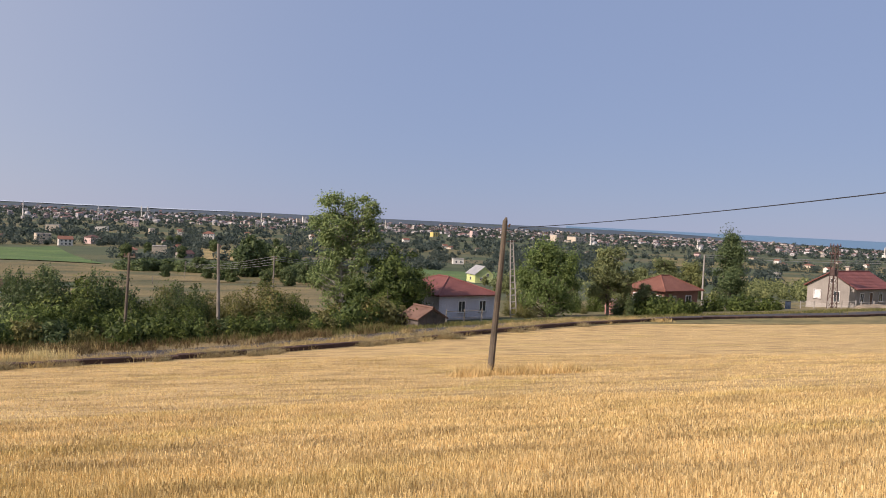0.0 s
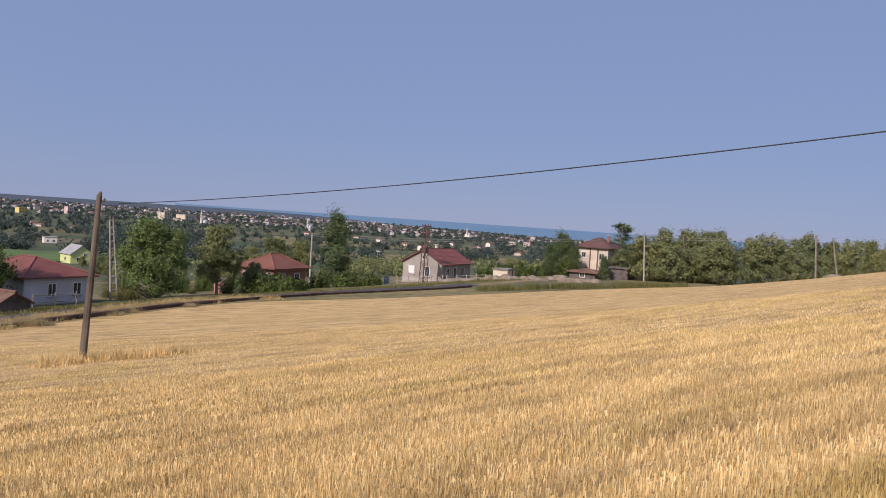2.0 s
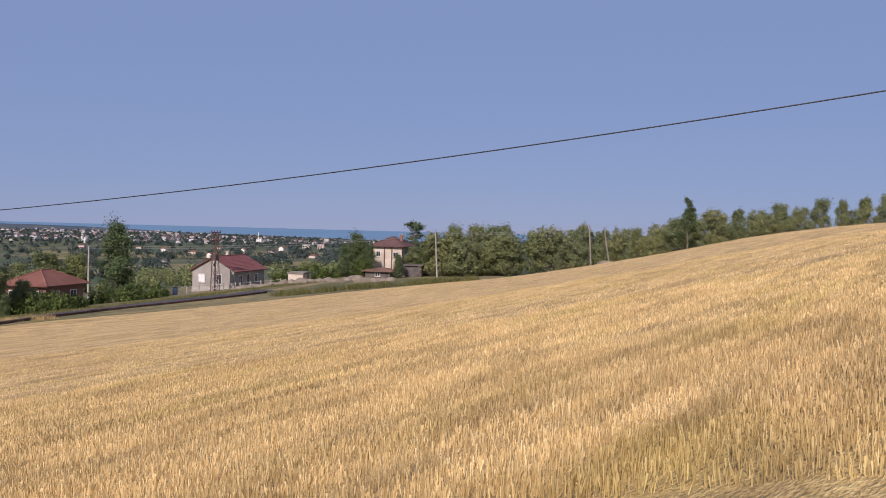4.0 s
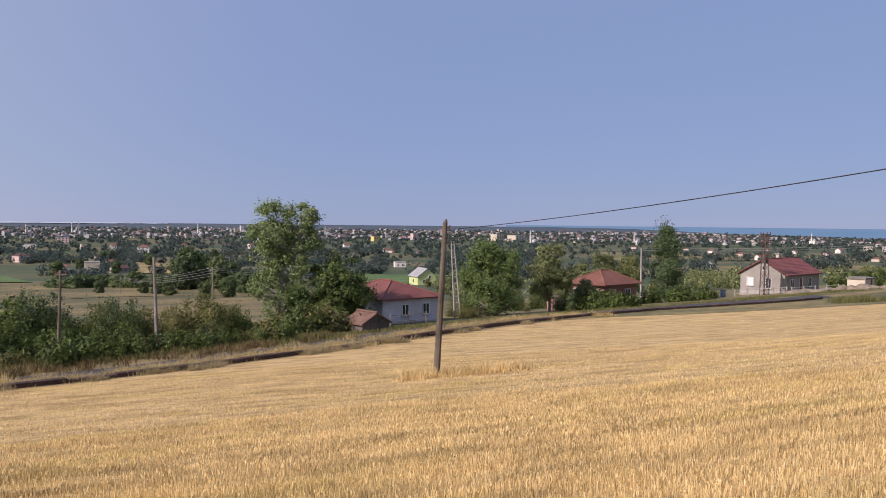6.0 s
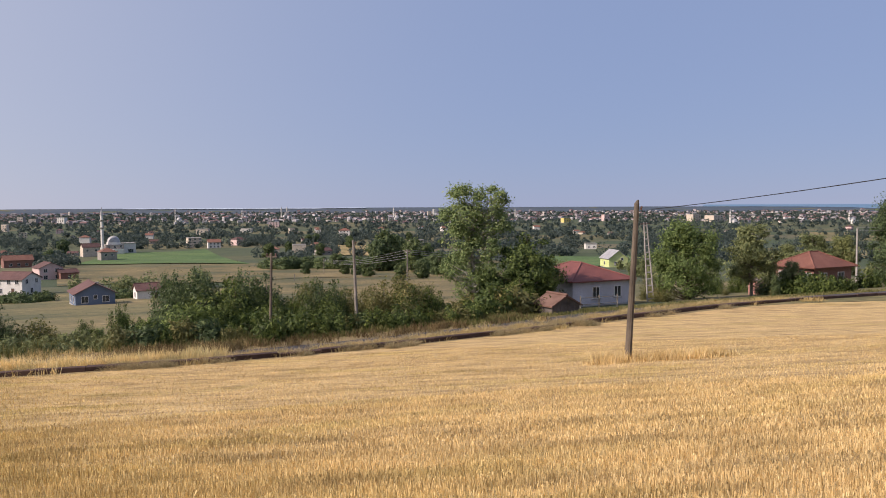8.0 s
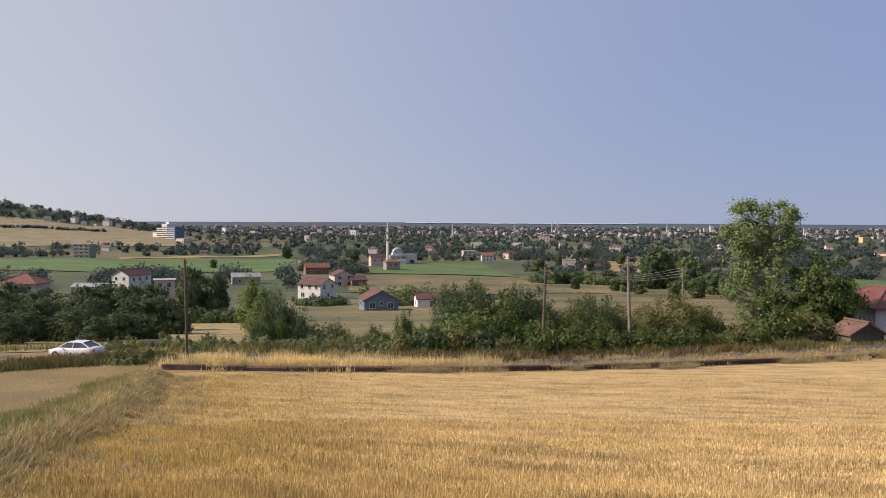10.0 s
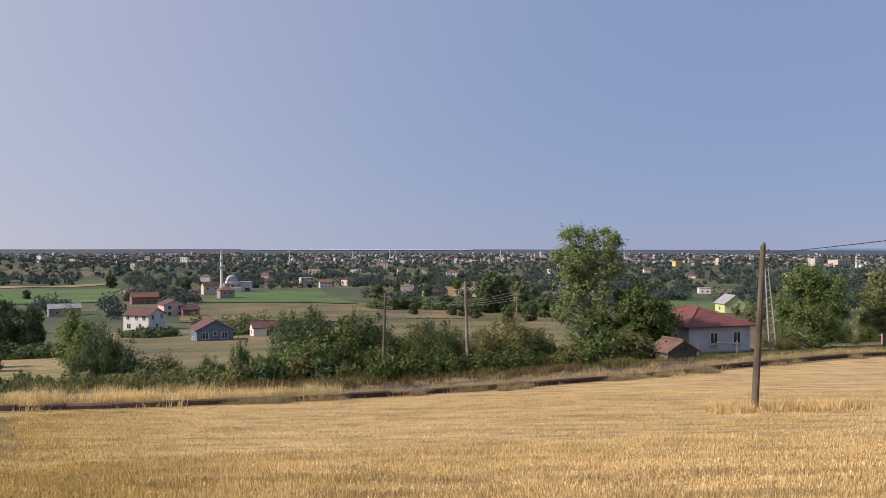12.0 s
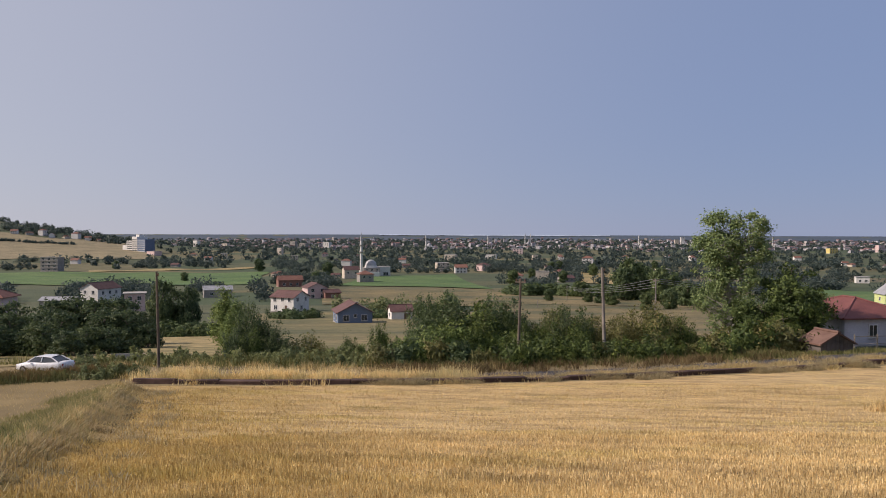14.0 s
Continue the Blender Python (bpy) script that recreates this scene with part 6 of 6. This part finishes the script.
count = 0
while count < 62:
    az, d = r.uniform(-57, 45), 560 + 800 * r.random() ** 0.7
    if -5 < az < 7 and d < 620 or not free(az, d):
        continue
    if noise.noise(Vector((az * 0.14, d * 0.004, 3))) < -0.12 or any(abs(az - p) < 0.5 and abs(d - q) < 25 for p, q in spots):
        continue
    spots.append((az, d))
    copy_scaled(kinds[int(r.choice([1, 2, 3, 4, 3, 4] if az > 8 else [0, 1, 2, 3, 4, 5]))], put(az, d, r.choice([30, 40, 55, 120, 200])), 0.6 + 0.3 * r.random())
    count += 1


# blocks that stand out of the town: bearing, distance, width, height, wall
for az, d, w, h, wall in ((-0.1, 1766, 17, 10, YELLOW), (-36.8, 1390, 9, 11, CREAM), (2.6, 1950, 15, 15, PINK), (-9.2, 2700, 12, 25, WHITE), (-9.6, 2720, 12, 18, CREAM), (8.4, 1900, 26, 16, CREAM), (9.7, 1880, 34, 14, CREAM),
                          (32.1, 1335, 14, 9, CREAM), (33.1, 1389, 13, 8, PINK), (-42.3, 1900, 13, 15, WHITE), (-40.4, 1950, 16, 11, CREAM), (-41.2, 2050, 14, 13, GREY_WALL), (-35.9, 1960, 14, 17, GREY_WALL), (-35.2, 1900, 16, 14, GREY_WALL), (-33.6, 2050, 18, 14, WHITE),
                          (-25.0, 1150, 16, 8, CREAM), (-22.2, 1250, 18, 6, WHITE), (-20.3, 1500, 18, 10, PINK), (-45.0, 1250, 18, 6, PINK), (22.7, 610, 10, 4, WHITE)):
    house(put(az, d, 35 + az), w, w * 0.7, h, 0, "flat", wall, CONCRETE, "flat-roofed block standing out of the far town", [("f", e * w * 0.3, q, w * 0.12, 1.5, 0) for e in (-1, 0, 1) for q in np.arange(1.0, h - 2, 3.2)], over=0.3, group="blocks of the town", name="apartment_block", cat="building")


def town(n):
    """The far town: joined walls, roofs and dark window boxes."""
    r = np.random.default_rng(11)
    V, F, M = [], [], []

    def add(vs, fs, m):
        b = len(V)
        V.extend(vs)
        F.extend([tuple(b + q for q in f) for f in fs])
        M.extend([m] * len(fs))
    done = 0
    while done < n:
        az, d = r.uniform(-56, 47), 1750 + 1800 * r.random() ** 0.7
        dens = 0.55 + 0.6 * noise.noise(Vector((az * 0.12, d * 0.003, 7.7)))
        if not free(az, d):
            continue
        if az > 8 and d > shore(az) - 150:
            continue
        if az < -44 and d > 1000:
            dens *= 0.25
        if r.random() > dens:
            continue
        x, y, z = at(az, d)
        tall = r.random() < (0.12 if -32 < az < 6 else 0.04)
        w, l = r.uniform(7, 14), r.uniform(7, 12)
        h = r.uniform(7, 12) if tall else r.uniform(2.8, 5.5)
        a = radians(float(r.choice([20, 35, 50, 125, 70])) + r.normal() * 6)
        c, s = math.cos(a), math.sin(a)

        def P(u, v, q):
            return (x + u * c - v * s, y + u * s + v * c, z + q)
        sq = ((-w / 2, -l / 2), (w / 2, -l / 2), (w / 2, l / 2), (-w / 2, l / 2))
        add([P(u, v, -2) for u, v in sq] + [P(u, v, h) for u, v in sq], [(0, 1, 5, 4), (1, 2, 6, 5), (2, 3, 7, 6), (3, 0, 4, 7), (4, 5, 6, 7)], 0)
        if r.random() < 0.65:
            o = 0.5
            rh = r.uniform(1.6, 2.8)
            hp = l / 2 * (r.random() < 0.5)
            ro = ((-w / 2 - o, -l / 2 - o), (w / 2 + o, -l / 2 - o), (w / 2 + o, l / 2 + o), (-w / 2 - o, l / 2 + o))
            add([P(u, v, h + 0.05) for u, v in ro] + [P(-w / 2 - o + hp, 0, h + rh), P(w / 2 + o - hp, 0, h + rh)],
                [(0, 1, 5, 4), (1, 2, 5), (2, 3, 4, 5), (3, 0, 4), (3, 2, 1, 0)], 1)
        for q in np.arange(1.2, h - 1.5, 3.0):
            for e in np.arange(-w / 2 + 1.8, w / 2 - 1, 3.2):
                add([P(e - 0.7, -l / 2 - 0.06, q), P(e + 0.7, -l / 2 - 0.06, q), P(e + 0.7, -l / 2 - 0.06, q + 1.4), P(e - 0.7, -l / 2 - 0.06, q + 1.4)], [(0, 1, 2, 3)], 2)
            for e in np.arange(-l / 2 + 1.8, l / 2 - 1, 3.2):
                add([P(-w / 2 - 0.06, e + 0.7, q), P(-w / 2 - 0.06, e - 0.7, q), P(-w / 2 - 0.06, e - 0.7, q + 1.4), P(-w / 2 - 0.06, e + 0.7, q + 1.4)], [(0, 1, 2, 3)], 2)
        done += 1
    me = bpy.data.meshes.new("town_houses")
    me.from_pydata(V, [], F)
    for m in (TOWN_WALL, TOWN_ROOF, GLASS):
        me.materials.append(m)
    me.polygons.foreach_set("material_index", M)
    me.update()
    return tagged(new("town_houses", me), "crowded far-off town of pale houses with red roofs", "town", kind="stuff")


town(2100)


# houses that stand clear of trees
CLEAR_HOUSES = ((-48.3, 372), (-46.25, 300), (-50.7, 330), (-41.0, 405), (-36.2, 258), (-34.5, 372), (-36.2, 520), (-31.0, 590), (-32.0, 655), (-29.9, 690), (-30.6, 680), (3.2, 330), (1.6, 645))


def far_trees(name, n, az0, az1, d0, d1, leaves, size, h0, h1, seed, power, label, thin=-0.15, leaf=None):
    r = np.random.default_rng(seed)
    C, R = [], []
    while len(C) < n:
        az, d = r.uniform(az0, az1), d0 + (d1 - d0) * r.random() ** power
        if not free(az, d) or noise.noise(Vector((az * 0.22, d * 0.009, seed))) < thin:
            continue
        if az > 12 and 380 < d < 1500 and r.random() < 0.72:
            continue
        if az > 8 and d > shore(az) - 60:
            continue
        if any(abs(az - p) < (1.35 if q < 560 else 0.8) and q - 170 < d < q + 8 for p, q in CLEAR_HOUSES) or any(abs(az - p) < 0.4 and q - 60 < d < q + 6 for p, q in spots):
            continue
        x, y, z = at(az, d)
        h = r.uniform(h0, h1)
        C.append((x, y, z + h * 0.5))
        R.append(h * 0.5)
        if r.random() < 0.6:
            a = r.random() * 6.28
            C.append((x + math.cos(a) * h * 0.4, y + math.sin(a) * h * 0.4, z + h * 0.36))
            R.append(h * 0.38)
    v, f = leaf_cloud(r, C, R, [leaves] * len(C), size, 1.0, 0.6, None, 0.14)
    return tagged(new(name, mesh_np(name, v, f, leaf or LEAF_HAZED)), label, "trees", kind="stuff")


far_trees("slope_trees", 110, -55, 14, 190, 340, 170, 0.42, 3, 6, 4, 1.0, "scattered green trees on the slope below the road", 0.05, LEAF_OAK)
far_trees("orchard_trees", 120, 6, 42, 165, 340, 200, 0.36, 2.5, 5, 8, 1.0, "green orchard behind the houses by the road", -0.1, LEAF_OAK)
# trees from here on carry the haze-tinted leaf colour
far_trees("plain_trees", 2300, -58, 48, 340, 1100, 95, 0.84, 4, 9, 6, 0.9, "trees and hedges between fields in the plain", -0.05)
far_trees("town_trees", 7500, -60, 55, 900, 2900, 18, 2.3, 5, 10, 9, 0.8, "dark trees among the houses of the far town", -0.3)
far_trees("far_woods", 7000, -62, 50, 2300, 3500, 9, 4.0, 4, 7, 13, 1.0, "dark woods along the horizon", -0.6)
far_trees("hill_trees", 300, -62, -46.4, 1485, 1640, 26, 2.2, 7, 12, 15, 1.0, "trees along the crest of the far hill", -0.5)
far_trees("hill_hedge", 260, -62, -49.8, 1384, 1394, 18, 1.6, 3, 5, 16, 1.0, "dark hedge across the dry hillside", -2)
for k, az in enumerate((-53.2, -52.4, -51.6, -51.1, -50.3, -49.7, -49.0, -48.3)):
    copy_scaled(kinds[(k * 2 + 1) % 6], put(az, 1478 + 9 * (k % 3), 40 + 31 * k), 0.95)

# ---- stubble and grass ----


def blades(pos, height, width, lean, seed, cut=0.0):
    """Single blades; pos (n, 3). A share of them, cut, is broad at the cropped top; the rest tapers."""
    r = np.random.default_rng(seed)
    n = len(pos)
    a = r.random(n) * 2 * np.pi
    side = np.stack((np.cos(a), np.sin(a), np.zeros(n)), 1) * (width * (0.6 + 0.8 * r.random(n)))[:, None]
    b = r.random(n) * 2 * np.pi
    ln = lean * np.abs(r.normal(size=n)) * height
    tip = pos + np.stack((np.cos(b) * ln, np.sin(b) * ln, height), 1)
    v = np.stack((pos - side * 1.2, pos + side * 1.2, tip), 1)
    flip = r.random(n) < cut
    v[flip] = np.stack((tip - side * 1.2, tip + side * 1.2, pos), 1)[flip]
    return v.reshape(-1, 3), np.arange(3 * n).reshape(-1, 3)


def stubble(name, n, r0, r1, w, h, seed):
    r = np.random.default_rng(seed)
    d = np.sqrt(r0 * r0 + (r1 * r1 - r0 * r0) * r.random(n * 4))
    a = np.radians(r.uniform(-64, 84, n * 4))
    x, y = d * np.sin(a), d * np.cos(a)
    # drilled rows run across the slope
    y = np.round(y / 0.17) * 0.17 + r.normal(size=len(y)) * 0.05
    s, q = x + 0.035 * y, y - 0.035 * x
    streak = 0.6 * vnoise(s / 2.4, q / 0.6) + 0.45 * vnoise(s / 0.8, q / 0.3, 17.3) + 0.3 * vnoise(s / 9, q / 1.4, 41.1)
    keep = (y < edge_y(x) - 0.9) & (x > np.interp(y, [-30, 9, 31, 33], [8.0, -14.0, -33.5, -36]) + 0.5)
    keep &= r.random(len(x)) < 0.76 + 0.32 * streak
    x, y, streak = x[keep][:n], y[keep][:n], streak[keep][:n]
    rank = np.clip((11 - bank_side(x, y)) / 7, 0, 1)
    hh = h * (0.9 + 0.22 * streak) * (0.7 + 0.45 * r.random(len(x))) * (1 + 0.55 * rank * (1 + vnoise(x / 0.7, y / 0.9, 63)))
    flat = r.random(len(x)) < 0.14
    hh = np.where(flat, hh * 0.3, hh)
    v, f = blades(np.column_stack((x, y, lie(x, y) + 0.02)), hh, np.full(len(x), w), np.where(flat, 2.6, 0.2), seed, 0.35)
    return tagged(new(name, mesh_np(name, v, f, STUBBLE)), "short golden wheat stubble standing in rows", "stubble", kind="stuff")


stubble("front_stubble", 230000, 5, 13, 0.0046, 0.135, 4)
stubble("near_stubble", 270000, 13, 24, 0.0074, 0.115, 1)
stubble("middle_stubble", 230000, 24, 46, 0.0105, 0.085, 2)
stubble("far_stubble", 120000, 45, 120, 0.015, 0.06, 3)


def tufts(name, centres, n, spread, h, w, mat, label, seed, lean=0.35):
    r = np.random.default_rng(seed)
    c = np.asarray(centres)[r.integers(len(centres), size=n)]
    p = c + r.normal(size=(n, 2)) * spread
    dist = np.linalg.norm(p - c, axis=1) / (spread * 2)
    hh = h * (0.45 + 0.75 * r.random(n)) * np.clip(1.1 - 0.5 * dist, 0.3, 1)
    v, f = blades(np.column_stack((p, lie(p[:, 0], p[:, 1]))), hh, np.full(n, w), lean, seed)
    return tagged(new(name, mesh_np(name, v, f, mat)), label, "grass", kind="stuff")


PALE_WEED = foliage("pale_weeds", (0.19, 0.175, 0.07), (0.32, 0.29, 0.125), (0.48, 0.43, 0.21), 0.65, 0.35)
BENT_GRASS = foliage("bent_grass", (0.30, 0.225, 0.13), (0.46, 0.365, 0.225), (0.64, 0.54, 0.37), 0.7, 0.4)
PALE_GRASS = foliage("pale_grass", (0.55, 0.44, 0.24), (0.74, 0.62, 0.38), (0.88, 0.78, 0.54), 0.7, 0.45)
r = np.random.default_rng(19)
line = EDGE[(EDGE[:, 0] > -37) & (EDGE[:, 0] < 22)]
kk = r.integers(len(line), size=230)
cl = line[kk] + r.normal(size=(230, 2)) * np.array((0.8, 0.3)) + np.where((r.random((230, 1)) < 0.05) & (line[kk][:, :1] > -24), np.array((0.15, -0.35)), np.array((-0.5, 0.85)))
tufts("verge_grass", cl, 26000, 0.35, 0.55, 0.02, DRY_GRASS, "pale dry grass tufts along the low wall", 23, 0.8)
tang = np.gradient(ROAD_LINE, axis=0)
nor = np.stack((-tang[:, 1], tang[:, 0]), 1) / np.linalg.norm(tang, axis=1)[:, None]
far_side = (ROAD_LINE + nor * 6.4)[ROAD_LINE[:, 0] < -3]
near_side = (ROAD_LINE + nor * 1.5)[(ROAD_LINE[:, 0] < -19) & (ROAD_LINE[:, 0] > -37)]
tufts("wallside_grass", near_side[r.integers(len(near_side), size=110)] + r.normal(size=(110, 2)) * 0.45, 13000, 0.4, 0.86, 0.019, PALE_GRASS, "tall dry grass behind the low wall", 37)
short = (ROAD_LINE + nor * 6.0)[ROAD_LINE[:, 0] > -4]
tufts("short_grass", short[r.integers(len(short), size=300)] + r.normal(size=(300, 2)) * 1.3, 22000, 0.9, 0.32, 0.03, LEAF_DRY, "short dry olive grass by the road", 39)
left = far_side[far_side[:, 0] < -20]
tufts("roadside_grass", left[r.integers(len(left), size=90)] + r.normal(size=(90, 2)) * 0.8, 5000, 0.5, 0.5, 0.022, DRY_GRASS, "dry grass on the far roadside", 27)
right = (ROAD_LINE + nor * 5.2)[(ROAD_LINE[:, 0] > -24) & (ROAD_LINE[:, 0] < 0)]
tufts("brown_weeds", right[r.integers(len(right), size=75)] + r.normal(size=(75, 2)) * 0.9, 6000, 0.42, 0.62, 0.024, WEED_RED, "reddish brown weeds under the hedge", 43, 0.6)
wall = EDGE[(EDGE[:, 0] > -24) & (EDGE[:, 0] < 15)]
wc = wall[r.integers(len(wall), size=150)] + r.normal(size=(150, 2)) * np.array((0.5, 0.15))
wc = wc[r.random(150) < 0.35 + 0.9 * vnoise(wc[:, 0] / 1.6, 0 * wc[:, 0], 5) - 0.25 * (wc[:, 0] > -4)]
tufts("kerbside_grass", wc + np.array((0.1, -0.28)), 17000, 0.26, 0.50, 0.014, BENT_GRASS, "bent pale grass hanging over the low wall", 45, 1.1)
tufts("back_grass", wall[r.integers(len(wall), size=130)] + np.array((-0.5, 0.8)) + r.normal(size=(130, 2)) * 0.25, 8000, 0.35, 0.55, 0.016, BENT_GRASS, "bent pale grass behind the low wall", 46, 1.0)
tufts("tall_grass", np.array([at(q, 99 + (q - 30) * 1.2 + r.normal() * 0.8)[:2] for q in r.uniform(30.2, 44, 60)]), 9000, 0.6, 0.95, 0.035, LEAF_DRY, "tall olive grass at the upper edge of the field", 47, 0.35)
tufts("hedge_weeds", (right + np.array((0, 1.6)))[r.integers(len(right), size=70)] + r.normal(size=(70, 2)) * 0.6, 6000, 0.5, 0.5, 0.03, LEAF_DRY, "olive weeds along the foot of the hedge", 48, 0.6)
tufts("roadside_weeds", (ROAD_LINE + nor * 8.5)[r.integers(len(ROAD_LINE) // 2, size=200)] + r.normal(size=(200, 2)) * 1.2, 14000, 0.7, 0.8, 0.03, LEAF_DRY, "olive weeds under the hedge", 29)
bn = np.array((0.748, 0.663))
bt = r.random((190, 1)) * 1.2
bk = BANK_A + (BANK_B - BANK_A) * bt + r.normal(size=(190, 2)) * 0.55
tufts("bank_grass", bk, 17000, 0.24, 0.34, 0.012, DRY_GRASS, "bent dry grass tufts on the field bank", 31, 0.9)
bo = BANK_A + (BANK_B - BANK_A) * r.random((120, 1)) * 1.2 + bn * (0.3 + 2.6 * r.random((120, 1)) ** 2)
tufts("straggling_grass", bo, 11000, 0.28, 0.34, 0.012, BENT_GRASS, "pale grass straggling from the bank into the stubble", 49, 0.9)
bs_ = BANK_A + (BANK_B - BANK_A) * r.random((60, 1)) * 1.15 + bn * (0.35 + 0.5 * r.random((60, 1)))
tufts("overhanging_grass", bs_[:34], 6000, 0.22, 0.32, 0.012, BENT_GRASS, "bleached grass hanging over the side of the field bank", 36, 1.2)
# dark clumps added in place of the shade on the bank's field side
bd = BANK_A + (BANK_B - BANK_A) * r.random((70, 1)) * 1.15 + bn * (1.0 + 0.45 * r.random((70, 1)))
tufts("dark_weeds", bd[:40], 4000, 0.22, 0.22, 0.014, WEED_RED, "dark brown weeds standing in for the shade below the field bank", 34, 0.7)
tufts("bank_weeds", BANK_A + (BANK_B - BANK_A) * r.random((170, 1)) * 1.2 - bn * (-0.3 + 2.8 * r.random((170, 1))), 36000, 0.5, 0.33, 0.014, PALE_WEED, "greenish weeds on the field bank", 33, 0.6)
tufts("leafy_weeds", BANK_A + (BANK_B - BANK_A) * (0.72 + 0.4 * r.random((60, 1))) - bn * (0.4 + 2.4 * r.random((60, 1))), 9000, 0.3, 0.3, 0.03, LEAF_HEDGE, "low leafy green weeds beside the field bank", 38, 0.9)
tufts("carside_weeds", np.array([at(q, 53.2 + 1.6 * r.random())[:2] for q in r.uniform(-58, -46.8, 55)]), 8500, 0.32, 0.72, 0.022, WEED_RED, "tall brown weeds round the parked car", 40, 0.5)
tufts("carside_grass", np.array([at(q, 52.6 + 1.6 * r.random())[:2] for q in r.uniform(-58, -46.8, 60)]), 8000, 0.45, 0.62, 0.028, LEAF_DRY, "olive grass round the parked car", 44, 0.5)
px, py, _ = at(4.3, 34.0)
tufts("pole_grass", np.array([(px + a, py + b) for a, b in ((0, -0.3), (0.7, -0.3), (1.3, -0.4), (2.0, -0.2), (2.8, -0.1), (3.5, 0.1), (-0.5, -0.6), (-1.1, -0.8), (1.6, 0.2))]), 2600, 0.36, 0.55, 0.017, STUBBLE, "long dry grass round the foot of the pole", 35, 0.5)
fl = np.column_stack((r.uniform(-46, -18, 500), r.uniform(8, 36, 500)))
fl = fl[bank_side(fl[:, 0], fl[:, 1]) < -1.5] if bank_side(-60, 0) < 0 else fl[bank_side(fl[:, 0], fl[:, 1]) > 1.5]
tufts("fallow_grass", fl, 12000, 0.8, 0.2, 0.016, DRY_GRASS, "sparse dry grass on the fallow strip", 41, 0.8)
bu = (BANK_B - BANK_A) / np.linalg.norm(BANK_B - BANK_A)
ribbon("fallow_strip", BANK_A[None] + bu[None] * np.linspace(-6, 52, 60)[:, None], (-50, -38, -28, -20, -14, -10, -7, -5, -3.5, -2.5, -1.5, -0.7), 0.08, FALLOW, "dry brown fallow strip beyond the grass bank", "field")
